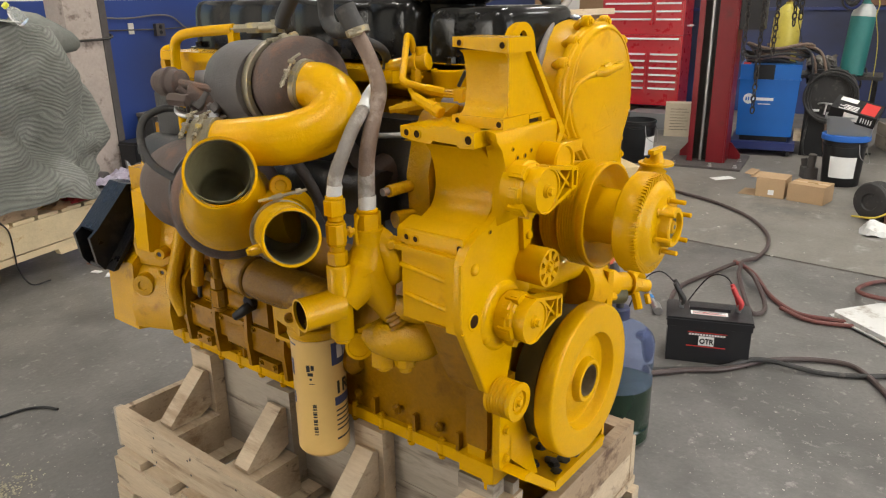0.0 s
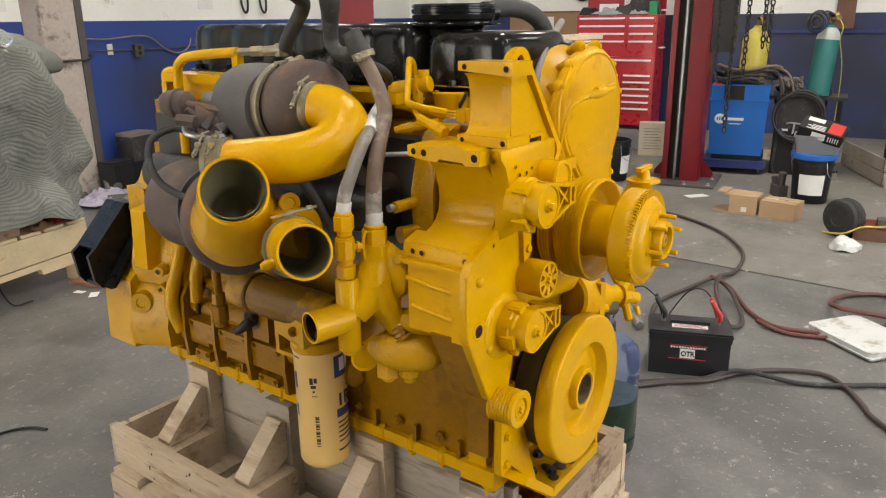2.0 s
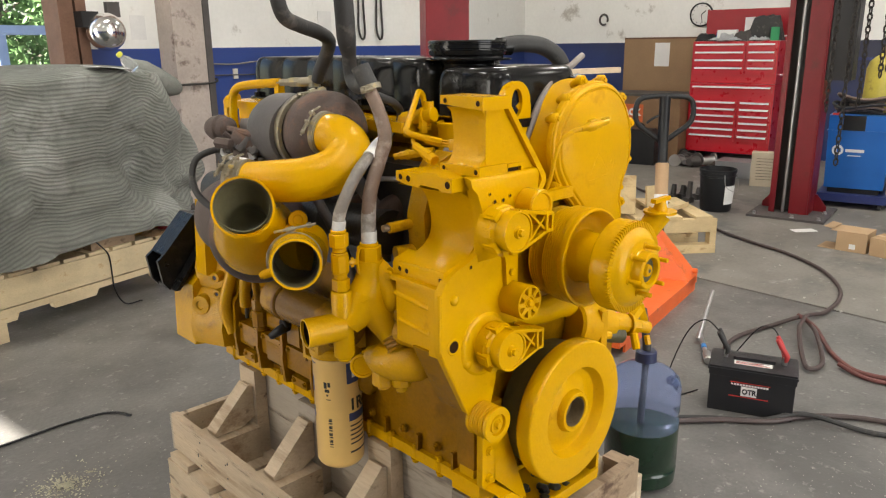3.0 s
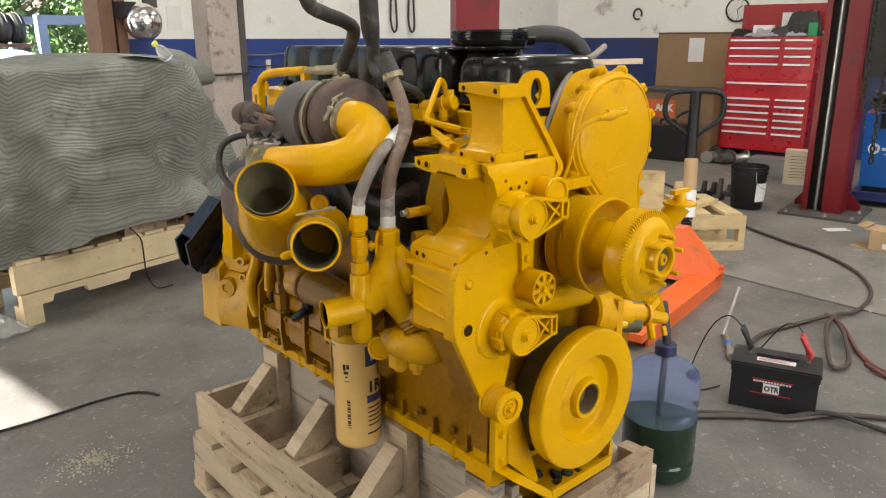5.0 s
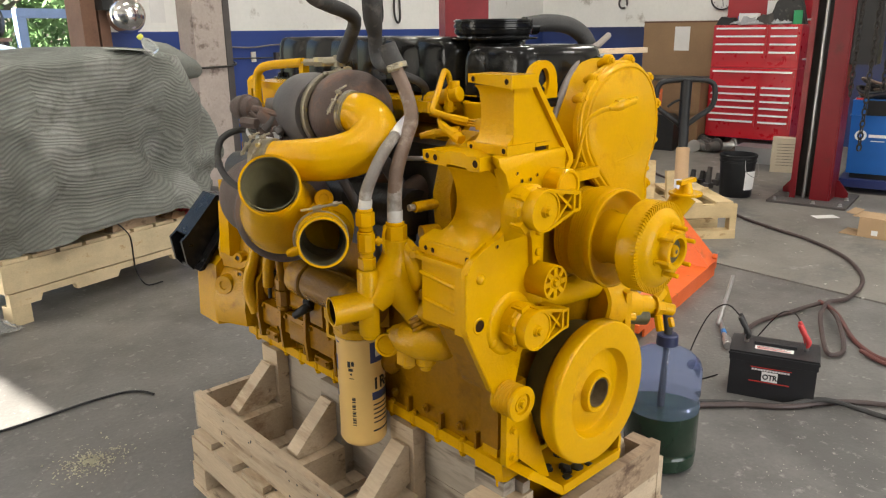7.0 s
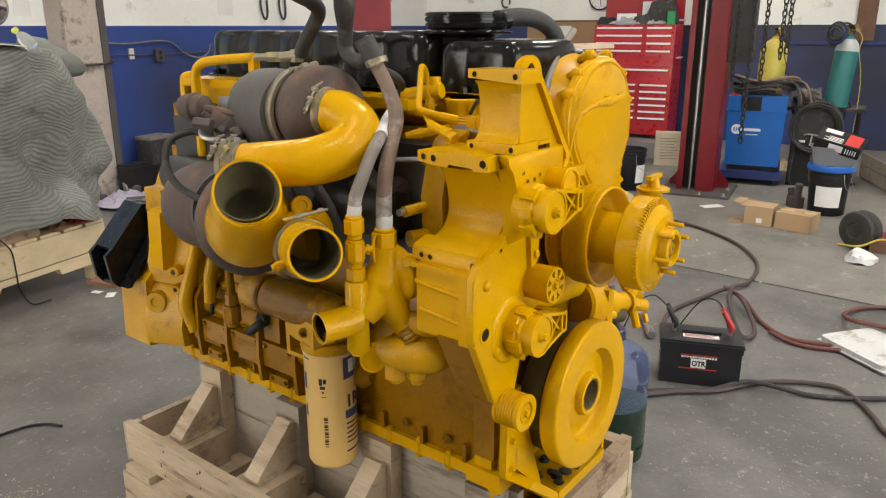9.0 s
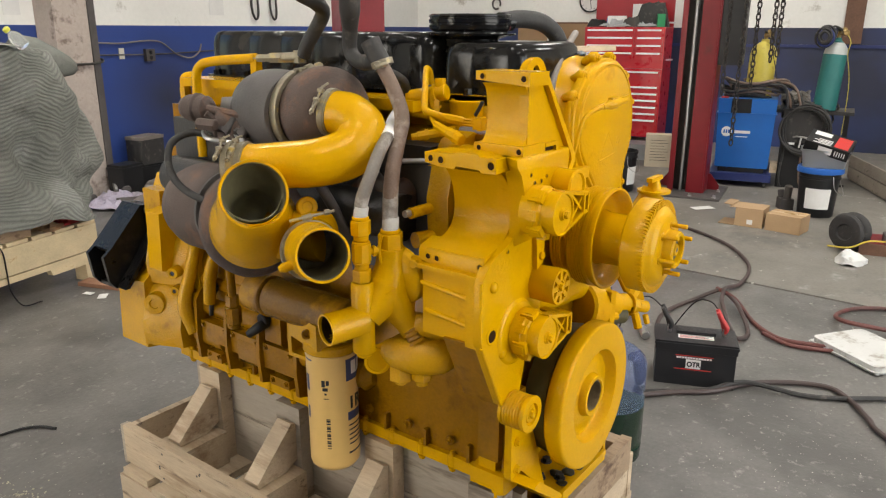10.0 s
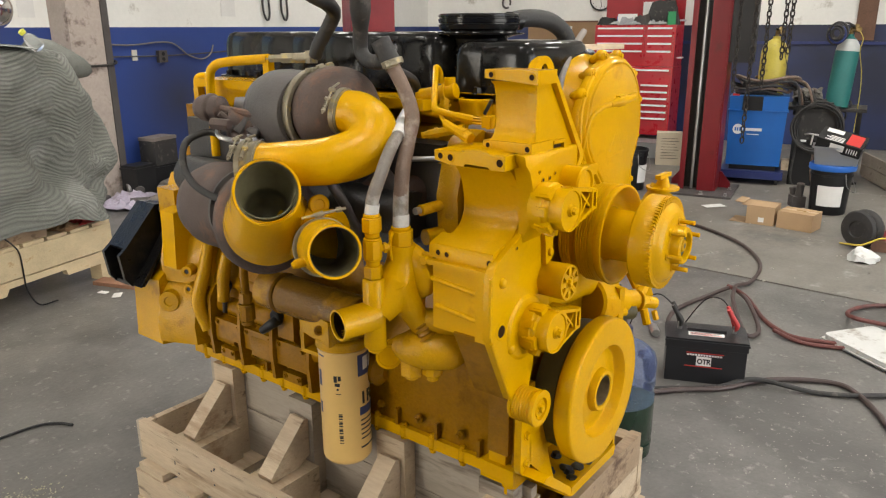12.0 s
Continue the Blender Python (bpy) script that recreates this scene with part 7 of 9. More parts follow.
def drape(m, hx, hy, z_top, z_bot, seed):
    """A cloth over a boxy load: rings of a rounded rectangle from the top down, with folds that grow downwards."""
    b = B()
    uvl = b.loops.layers.uv.new("UVMap")
    nu, nv = 150, 56
    grid, uvs = [], []
    for j in range(nv + 1):
        f = j / nv
        row, ru = [], []
        for i in range(nu):
            a = math.tau * i / nu
            ca, sa = math.cos(a), math.sin(a)
            e = 0.42
            sx = math.copysign(abs(ca) ** e, ca)
            sy = math.copysign(abs(sa) ** e, sa)
            if f < 0.36:                       # the top
                g = f / 0.36
                rad = g
                z = z_top - 0.05 * g ** 6 + 0.035 * noise.noise(V(sx * hx * g * 2.2, sy * hy * g * 2.2, seed)) + 0.02 * ca * g
            else:                              # the hanging sides
                g = (f - 0.36) / 0.64
                zt = z_top - 0.05 + 0.035 * noise.noise(V(sx * hx * 2.2, sy * hy * 2.2, seed)) + 0.02 * ca
                z = zt + (z_bot - 0.10 * max(0, -ca) + 0.10 * noise.noise(V(ca * 2.6, sa * 2.6, seed + 4)) - zt) * g
                rad = 1 + (0.09 + 0.15 * max(0, ca)) * math.sin(math.pi * min(1, g * 0.85)) * (0.8 + 0.8 * noise.noise(V(ca * 1.6, sa * 1.6, g * 1.5 + seed))) - 0.02 * g
            x, y = sx * hx * rad, sy * hy * rad
            k = max(0, f - 0.30)
            w = 0.20 * k * noise.noise(V(ca * 2.6 + seed, sa * 2.6, z * 1.1)) + 0.15 * k * noise.noise(V(x * 3.4, y * 3.4 + seed, z * 2.2)) + 0.11 * k * noise.noise(V(x * 6, y * 6, z * 7)) + 0.05 * k * abs(noise.noise(V(x * 9 + z * 4, y * 9, z * 9 + seed)))
            x, y = x + ca * w * 1.6, y + sa * w * 1.6
            row.append(b.verts.new(m @ V(x, y, z)))
            ru.append((a * (hx + hy) * 0.64, z_top * 2 - f * 1.55 + 0.03 * noise.noise(V(ca * 2, sa * 2, f * 3))))
        grid.append(row)
        uvs.append(ru)
    for j in range(nv):
        for i in range(nu):
            k = (i + 1) % nu
            fc = b.faces.new((grid[j][i], grid[j + 1][i], grid[j + 1][k], grid[j][k]))
            for lp, (jj, ii, wrap) in zip(fc.loops, ((j, i, 0), (j + 1, i, 0), (j + 1, k, 1), (j, k, 1))):
                u, v = uvs[jj][ii]
                lp[uvl].uv = (u + ((hx + hy) * 0.64 * math.tau if wrap and k == 0 else 0), v)
    return b


bmx = bp.matrix_basis @ pose(0.60, 0.47, 0)
b = drape(bmx, 0.70, 0.47, 1.325, 0.39, 3.0)
cover = solid("moving_blanket", b, BLANKET, "grey quilted moving blanket draped over an engine on a pallet", "blanket", smooth=80)
b = B()
box(b, -0.56, 0.56, -0.34, 0.34, 0.345, 1.22, bmx)
bev(b, 0.06, 3)
solid("covered_engine", b, YELLOW_OLD_SHADED, "engine hidden under a grey moving blanket", "engine")
b = B()
lathe(b, [(-0.20, 0), (-0.20, 0.085), (-0.08, 0.105), (0.02, 0.086), (0.09, 0.060), (0.135, 0.036), (0.150, 0.012), (0.152, 0)], bmx @ V(0.690, -0.30, 1.225), (0.95, -0.15, -0.32), 26)
for v in b.verts:
    v.co += V(noise.noise(v.co * 9), noise.noise(v.co * 9 + V(5, 0, 0)), noise.noise(v.co * 9 + V(0, 5, 0))) * 0.018
solid("blanket_bulge", b, BLANKET, "stub of the covered engine wrapped in grey blanket", "blanket")
pp = thing("paper_sheet", (0.39, 3.36, 1.31), "white paper sheet on the blanket", "paper")
b = B()
box(b, -0.13, 0.09, -0.05, 0.09, 0.022, 0.025, pose(0.41, 3.36, 1.304, 2, 5, 20))
part("sheet", b, PAPER, pp)
BOTTLE = bpy.data.materials.new("clear_plastic")
BOTTLE.use_nodes = True
q = BOTTLE.node_tree.nodes["Principled BSDF"]
q.inputs["Base Color"].default_value, q.inputs["Roughness"].default_value, q.inputs["Transmission Weight"].default_value, q.inputs["IOR"].default_value = (0.93, 0.95, 0.95, 1), 0.12, 0.85, 1.15
bt = thing("plastic_bottle", pose(0.500, 3.36, 1.352, 0, -43, 0), "empty clear plastic bottle with a yellow cap", "bottle")
b = B()
lathe(b, [(-0.05, 0), (-0.05, 0.028), (-0.042, 0.033), (0.012, 0.033), (0.034, 0.022), (0.044, 0.013), (0.056, 0.013)], (0, 0, 0), (0, 0, 1), 24)
lpart("bottle_body", b, BOTTLE, bt)
b = B()
cyl(b, (0, 0, 0.052), (0, 0, 0.072), 0.017, n=16, ch=0.002)
lpart("cap", b, mat("yellow_green_plastic", (0.62, 0.62, 0.06), 0.4, var=0.05), bt)

# scraps on and under the long pallet
BOARD_SCRAP = mat("torn_cardboard", (0.34, 0.20, 0.10), 0.85, var=0.2)
RAG = mat("red_rag", (0.42, 0.035, 0.03), 0.85, var=0.25)
LILAC = mat("pale_lilac_plastic", (0.42, 0.38, 0.47), 0.35, var=0.15, spots=((0.2, 0.17, 0.2), 0.2, 8))


def crumple(name, m, sx, sy, h, material, label, category, seed):
    """A crumpled sheet that lies on what is under it."""
    b = B()
    k = 14
    rows = []
    for i in range(k + 1):
        rows.append([])
        for j in range(k + 1):
            x, y = (i / k - 0.5) * sx, (j / k - 0.5) * sy
            q_ = V(x * 9 / max(sx, sy), y * 9 / max(sx, sy), seed)
            e = 1 - max(abs(i / k - 0.5), abs(j / k - 0.5)) * 1.6
            rows[-1].append(b.verts.new(m @ V(x + 0.06 * sx * noise.noise(q_ + V(3, 0, 0)), y + 0.06 * sy * noise.noise(q_ + V(0, 7, 0)), 0.003 + h * max(0.02, e) * (0.5 + abs(noise.noise(q_)) * 1.2))))
    for i in range(k):
        for j in range(k):
            b.faces.new((rows[i][j], rows[i + 1][j], rows[i + 1][j + 1], rows[i][j + 1]))
    up = bmesh.ops.extrude_face_region(b, geom=list(b.faces))
    for g in up["geom"]:
        if isinstance(g, bmesh.types.BMVert):
            g.co.z += 0.002
    return solid(name, b, material, label, category, smooth=24)


crumple("rag", bp.matrix_basis @ pose(1.20, 0.06, 0.345), 0.20, 0.12, 0.05, RAG, "crumpled red rag on the pallet deck", "rag", 1.0)
crumple("cardboard_scrap", bp.matrix_basis @ pose(1.05, 0.05, 0.345, 0, 0, 20), 0.18, 0.13, 0.03, BOARD_SCRAP, "torn brown cardboard on the pallet deck", "cardboard", 2.0)
crumple("plastic_sheet", pose(1.87, 5.08, 0, 0, 0, 30), 0.55, 0.5, 0.12, LILAC, "pale lilac plastic sheet on the floor by the wall", "plastic sheet", 4.0)
crumple("plastic_film", pose(-0.55, 3.13, 0, 0, 0, 15), 0.16, 0.30, 0.07, BOTTLE, "crumpled white plastic film beside the pallet foot", "film", 6.0)
for x, y, s, a in ((0.584, 3.167, 0.035, 20), (0.607, 3.062, 0.045, -40), (0.70, 3.0, 0.015, 5)):
    crumple("paper_scrap", pose(x, y, 0, 0, 0, a), s, s * 1.6, 0.006, PAPER, "small white paper scrap on the floor", "paper", x * 9)
b = B()
box(b, -0.17, 0.17, -0.045, 0.045, 0.0, 0.022, pose(0.72, 3.20, 0, 0, 0, -70))
bev(b, 0.003, 1)
solid("loose_board", b, mat("reddish_board", (0.30, 0.15, 0.09), 0.6, var=0.25), "reddish loose board lying on the floor", "board")

# loose wrapping and a wood offcut on the gear case
CLEAR = mat("clouded_wrap", (0.50, 0.54, 0.58), 0.16, var=0.3, spots=((0.10, 0.27, 0.58), 0.34, 22), trans=0.55)
crumple("plastic_wrap", pose(0.235, 0.130, 1.332, 0, 10, 20), 0.19, 0.11, 0.040, CLEAR, "crumpled clear and blue plastic wrap on the engine", "plastic wrap", 8.0)
b = B()
box(b, -0.09, 0.09, -0.011, 0.011, 0.0, 0.012, pose(0.270, 0.085, 1.361, 0, 0, -8))
bev(b, 0.002, 1)
solid("wood_offcut", b, WOOD, "thin pine offcut lying on plastic wrap", "wood")


# ---- two-post lift ----
def lift_post(m, label):
    th = thing("lift_post", m, label, "lift post", "two-post lift")
    # own axes: x along the face, y away from the opening
    lbox("base_plate", th, IRON, -0.30, 0.30, -0.22, 0.42, 0.0, 0.018, 0.003, "dark steel base plate")
    lbox("back_plate", th, RED_POST, -0.17, 0.142, 0.27, 0.285, 0.018, 4.2, 0.003)
    for x in (-0.17, 0.130):
        lbox("side_plate", th, RED_POST, x, x + 0.012, 0.0, 0.27, 0.018, 4.2, 0.003)
    lbox("face_lip", th, RED_POST, -0.012, 0.130, -0.012, 0.0, 0.018, 4.2, 0.003)
    lbox("face_lip", th, RED_POST, -0.17, -0.125, -0.012, 0.0, 0.018, 4.2, 0.003)
    lbox("inner_slide", th, DARK, -0.157, 0.129, 0.10, 0.11, 0.018, 4.2, 0, "dark greasy inner channel")
    b = B()
    cyl(b, (-0.065, 0.03, 0.02), (-0.065, 0.03, 4.2), 0.013, n=12)
    lpart("lift_rod", b, STEEL, th, "bare steel rod")
    for s in (-1, 1):
        b = B()
        prism(b, [(0.0, 0.018), (-0.10, 0.018), (-0.10, 0.06), (-0.02, 0.16), (0.0, 0.16)] if s < 0 else [(0.0, 0.018), (0.10, 0.018), (0.10, 0.06), (0.02, 0.16), (0.0, 0.16)], "y", 0.20, 0.215)
        for v in b.verts:
            v.co.x += (-0.171 if s < 0 else 0.143)
        lpart("foot_gusset", b, RED_POST, th)
    for x, y in ((-0.25, -0.16), (0.25, -0.16), (0.25, 0.12), (0.05, -0.17)):
        b = B()
        hexbolt(b, (x, y, 0.018), (0, 0, 1), 0.014, 0.02)
        lpart("anchor_bolt", b, STEEL, th)
    return th


post = lift_post(pose(5.165, 1.435, 0, 0, 0, -80), "dark red two-post lift column with a greasy black channel")
lbox("carriage", post, BLACK, 0.143, 0.33, 0.02, 0.24, 1.12, 2.4, 0.008, "black lift carriage")
lift_post(pose(2.67, 2.86, 0, 0, 0, 55), "red two-post lift column behind the engine")

# chains that hang from the lift
b = B()
ring = []
for k in range(20):
    a = math.tau * k / 20
    ring.append((0.0150 * math.cos(a), 0, 0.0270 * math.sin(a)))
tube(b, ring + [ring[0]], 0.0058, 6, 1)
CHAIN = mat("oily_brown_black_chain", (0.030, 0.025, 0.021), 0.5, metal=0.4, var=0.3, bump=0.2)
LINK = mesh_of("link", b, CHAIN)


def chain(x, y, z0, z1, label):
    th = thing("chain", (x, y, z1), label, "chain", "lift chains")
    k, z = 0, z1
    while z > z0:
        ob = new("link", LINK)
        ob.parent, ob.matrix_basis = th, pose(0.004 * math.sin(k * 0.7), 0, z - z1, 0, 0, 45 if k % 2 else -45)
        z -= 0.043
        k += 1


chain(4.72, 0.98, 0.53, 2.1, "long dark steel chain hanging beside the lift column")
chain(4.78, 0.90, 0.98, 2.1, "dark steel chain hanging beside the lift column")
chain(4.74, 1.10, 0.90, 2.1, "dark steel chain hanging beside the lift column")
chain(4.70, 0.76, 1.16, 2.1, "short dark steel chain hanging beside the lift column")
chain(4.71, 0.72, 1.24, 2.1, "short dark steel chain hanging beside the lift column")
b = B()
cyl(b, (4.55, 1.25, 2.12), (4.95, 0.55, 2.12), 0.03, n=12)
cyl(b, (4.90, 1.20, 2.12), (4.60, 1.18, 2.12), 0.025, n=12)
box(b, 4.72, 5.1, 1.15, 1.27, 2.06, 2.18)
for x, y in ((4.72, 0.98), (4.78, 0.90), (4.74, 1.10), (4.70, 0.76), (4.71, 0.72)):
    cyl(b, (x, y, 2.09), (x, y, 2.13), 0.022, n=8)
    box(b, x - 0.015, 5.0, y - 0.01, y + 0.01, 2.11, 2.15)
part("swing_arm", b, IRON, post, "folded steel arm from which chains hang")

# ---- welding power source ----
BLUE = mat("bright_blue_enamel", (0.010, 0.115, 0.42), 0.35, var=0.10, scale=5, fine=120, bump=0.06)
BLUE_DK = mat("navy_enamel", (0.018, 0.030, 0.13), 0.45, var=0.15)
wa = math.degrees(math.atan2(0.924 - 1.416, 5.881 - 5.763))
weld = thing("welding_machine", pose(5.763, 1.416, 0, 0, 0, wa), "blue welding machine on a low wheeled cart", "welder")
b = B()
prism(b, [(0.02, 0.17), (0.0, 0.80), (0.50, 0.80), (0.48, 0.17)], "y", 0.0, 0.62)
bev(b, 0.014, 2)
lpart("cabinet", b, BLUE, weld)
lbox("top_rim", weld, BLUE, -0.008, 0.508, -0.008, 0.63, 0.665, 0.672, 0.002)
lbox("grip_recess", weld, BLACK, 0.115, 0.285, -0.006, 0.01, 0.665, 0.80, 0.005, "black grip panel")
lbox("plinth", weld, BLACK, 0.05, 0.45, 0.01, 0.60, 0.125, 0.172, 0.006)
lbox("cart", weld, BLUE_DK, -0.02, 0.52, -0.06, 0.70, 0.055, 0.124, 0.006, "navy steel cart frame")
for x in (0.03, 0.47):
    for y in (0.0, 0.62):
        b = B()
        cyl(b, (x - 0.015, y, 0.028), (x + 0.015, y, 0.028), 0.028, n=16, ch=0.004)
        lpart("caster", b, RUBBER, weld)
b = B()
lathe(b, [(0.0015, 0), (0.0015, 0.046)], (0.095, 0.0, 0.50), (0, -1, 0), 28)
lpart("round_badge", b, WHITE, weld, "white round badge")
for i in range(3):
    lbox("badge_bar", weld, BLUE, 0.068 + i * 0.02, 0.080 + i * 0.02, -0.003, -0.0016, 0.484, 0.516, 0)
lbox("badge_word", weld, WHITE, 0.155, 0.30, -0.002, -0.0006, 0.486, 0.512, 0, "white plain bar badge")
lbox("badge_word", weld, WHITE, 0.175, 0.28, -0.002, -0.0006, 0.452, 0.460, 0)
lbox("red_switch", weld, RED_INK, 0.02, 0.08, 0.02, 0.06, 0.80, 0.815, 0.004, "red switch")
lbox("wood_block", weld, WOOD, 0.50, 0.60, 0.10, 0.22, 0.125, 0.22, 0.004, "raw wood block")
cb = thing("cable_coil", weld.matrix_basis @ pose(0.25, 0.28, 0.80), "heap of coiled brown and black welding cables", "cable")
for i in range(6):
    b = B()
    r = 0.17 + 0.025 * (i % 3)
    tube(b, [(r * 1.25 * math.cos(a + i * 0.5) + 0.01 * i, r * 0.9 * math.sin(a + i * 0.5), 0.02 + 0.026 * i + 0.02 * math.sin(3 * a + i)) for a in np.linspace(0, 5.8, 14)], 0.013, 8, 4)
    lpart("cable_turn", b, HOSE if i % 2 else RUBBER, cb)
lbox("feeder_case", cb, BLACK, -0.16, 0.14, -0.12, 0.12, 0.0, 0.11, 0.02)
# cables and cases behind the welder
for i in range(7):
    floor_line("hanging_cable", [tuple(weld.matrix_basis @ V(0.40 + 0.02 * i, 0.10 + 0.03 * i, 0.93 + 0.02 * (i % 3))), tuple(weld.matrix_basis @ V(0.56 + 0.022 * i, 0.12 + 0.04 * (i % 4), 0.88 - 0.03 * (i % 4))), tuple(weld.matrix_basis @ V(0.60 + 0.035 * i, 0.10 + 0.04 * (i % 4), 0.42 + 0.04 * (i % 3))), tuple(weld.matrix_basis @ V(0.60 + 0.045 * i, 0.08 + 0.06 * (i % 4), 0.012)), tuple(weld.matrix_basis @ V(0.85 + 0.05 * i, 0.30 - 0.05 * (i % 3), 0.012))], 0.011, HOSE if i in (1, 4) else RUBBER, "black welding cable hanging beside the welder", "cable")
for i in range(6):
    o_ = weld.matrix_basis @ V(0.70 + 0.03 * i, 0.30, 0.62)
    floor_line("tangled_cable", [tuple(o_ + V(0.10 * math.cos(a * (1.1 + 0.1 * i) + i), 0.15 * math.sin(a + i * 0.8), 0.16 * math.sin(a * 0.7 + i * 1.3))) for a in np.linspace(0, 5.0, 9)], 0.009, RUBBER, "tangled black cable hanging behind the welder", "cable")
FOIL = mat("grey_wrinkled_foil", (0.22, 0.20, 0.18), 0.25, metal=0.3, var=0.3, scale=12, bump=0.4)
case = thing("wire_feeder", pose(5.98, 0.89, 0, 0, 0, -78), "black welding wire feeder case wound with cable", "wire feeder")
lbox("case_body", case, BLACK, 0.0, 0.36, 0.0, 0.14, 0.0, 0.72, 0.03)
lbox("case_face", case, RUBBER, 0.03, 0.33, -0.012, 0.0, 0.42, 0.70, 0.01)
lbox("case_grip", case, BLACK, 0.06, 0.30, 0.02, 0.07, 0.722, 0.755, 0.012)
for i in range(8):
    b = B()
    tube(b, [(0.18 + 0.012 * (i % 3) + (0.165 + 0.006 * i) * math.cos(a), -0.02 - 0.012 * i, 0.54 + (0.19 + 0.02 * (i % 3)) * math.sin(a)) for a in np.linspace(0.4 * i, 0.4 * i + 6.0, 18)], 0.009, 8, 3)
    lpart("wound_cable", b, RUBBER, case)
b = B()
tube(b, [(0.10, -0.03, 0.47), (0.14, -0.045, 0.48), (0.22, -0.045, 0.47), (0.25, -0.03, 0.46)], 0.008, 8)
cyl(b, (0.17, -0.04, 0.48), (0.16, -0.045, 0.38), 0.008, n=8)
lpart("metal_clip", b, STEEL, case)
lbox("badge_word", case, WHITE, 0.05, 0.12, -0.014, -0.0125, 0.40, 0.42, 0)

# gas cylinders on a stand by the wall
stand = thing("cylinder_stand", pose(6.30, 0.62, 0, 0, 0, 8.6), "dark steel stand that holds gas cylinders", "stand")
lbox("shelf", stand, DARK, -0.16, 0.28, -0.25, 0.75, 0.67, 0.70, 0.004)
for x in (0.24,):
    for y in (-0.22, 0.70):
        lbox("stand_leg", stand, DARK, x, x + 0.04, y, y + 0.04, 0.0, 0.67, 0.003)
BRASS = mat("aged_brass", (0.24, 0.165, 0.065), 0.45, metal=0.8, var=0.2)
GREEN = mat("sea_green_cylinder_paint", (0.016, 0.145, 0.135), 0.55, var=0.12, scale=5, bump=0.08)
CYL_YEL = mat("pale_yellow_cylinder_paint", (0.56, 0.46, 0.07), 0.45, var=0.14, scale=5, spots=((0.35, 0.26, 0.05), 0.15, 9))
for (x, y, r, h, mt, lab) in ((6.22, 0.61, 0.098, 0.62, GREEN, "sea-green gas cylinder with a silver shoulder and regulator"), (6.19, 1.19, 0.118, 0.60, CYL_YEL, "pale yellow gas cylinder with a brass valve")):
    gc = thing("gas_cylinder", pose(x, y, 0.70, 0, 0, -40) @ pose(0, 0, 0, 0, 4.5 if mt is GREEN else 1.5, 0), lab, "gas cylinder", "gas cylinders")
    b = B()
    lathe(b, [(0, 0), (0, r - 0.02), (0.012, r), (h * 0.80, r), (h * 0.90, r * 0.86), (h * 0.97, r * 0.52), (h, r * 0.30), (h + 0.02, r * 0.28), (h + 0.02, 0)], (0, 0, 0), (0, 0, 1), 32)
    lpart("cylinder_body", b, mt, gc)
    if mt is GREEN:
        b = B()
        lathe(b, [(h * 0.80, r + 0.001), (h * 0.90, r * 0.87), (h * 0.965, r * 0.56)], (0, 0, 0), (0, 0, 1), 32)
        lpart("shoulder_band", b, mat("scuffed_silver_paint", (0.42, 0.44, 0.43), 0.5, var=0.15), gc, "silver painted shoulder")
    b = B()
    cyl(b, (0, 0, h + 0.015), (0, 0, h + 0.075), 0.018, n=12)
    cyl(b, (0, 0, h + 0.05), (-0.02, -0.10, h + 0.055), 0.012, n=10)
    lathe(b, [(0, 0), (0, 0.022), (0.004, 0.025), (0.026, 0.025), (0.028, 0.022), (0.026, 0.019), (0.026, 0)], (-0.02, -0.10, h + 0.055), (-0.5, -0.8, 0.2), 16)
    lathe(b, [(0, 0), (0, 0.020), (0.004, 0.022), (0.020, 0.022), (0.022, 0.019), (0.020, 0.016), (0.020, 0)], (0.0, -0.05, h + 0.08), (-0.5, -0.6, 0.5), 16)
    lpart("regulator", b, BRASS, gc, "brass regulator")
    b = B()
    lathe(b, [(0, 0), (0, 0.010), (0.012, 0.026), (0.018, 0.026), (0.020, 0.012), (0.020, 0)], (0, 0, h + 0.075), (0, 0, 1), 10)
    lpart("valve_wheel", b, DARK, gc, "dark valve hand wheel")
    b = B()
    tube(b, [(-0.02, -0.12, h + 0.05), (-0.04, -0.20, h - 0.02), (-0.02, -0.17, h - 0.12), (0.06, -0.15, h - 0.30), (0.12, -0.12, h - 0.5), (0.14, -0.12, -0.2)], 0.0038, 8)
    lpart("gas_hose", b, CYL_YEL if mt is GREEN else RUBBER, gc)

# torch hoses bundled over the green cylinder's shoulder
th_ = thing("torch_hose", (6.10, 0.665, 1.345), "bundle of black and blue torch hoses over the cylinder valve", "hose")
for i in range(8):
    b = B()
    r = 0.040 + 0.011 * (i % 4)
    tube(b, [(-0.03 + 0.010 * i, r * math.cos(a + i) - 0.006 * (i % 3), 1.15 * r * math.sin(a + i) + 0.010 * math.sin(2.0 * i)) for a in np.linspace(0, 5.6, 14)], 0.0105, 8, 3)
    lpart("hose_turn", b, BLUE_DK if i == 2 else RUBBER, th_)
b = B()
tube(b, [(0.02, 0.0, 0.06), (0.06, -0.06, 0.09), (0.10, -0.12, 0.06)], 0.009, 8)
lpart("hose_lead", b, RUBBER, th_)

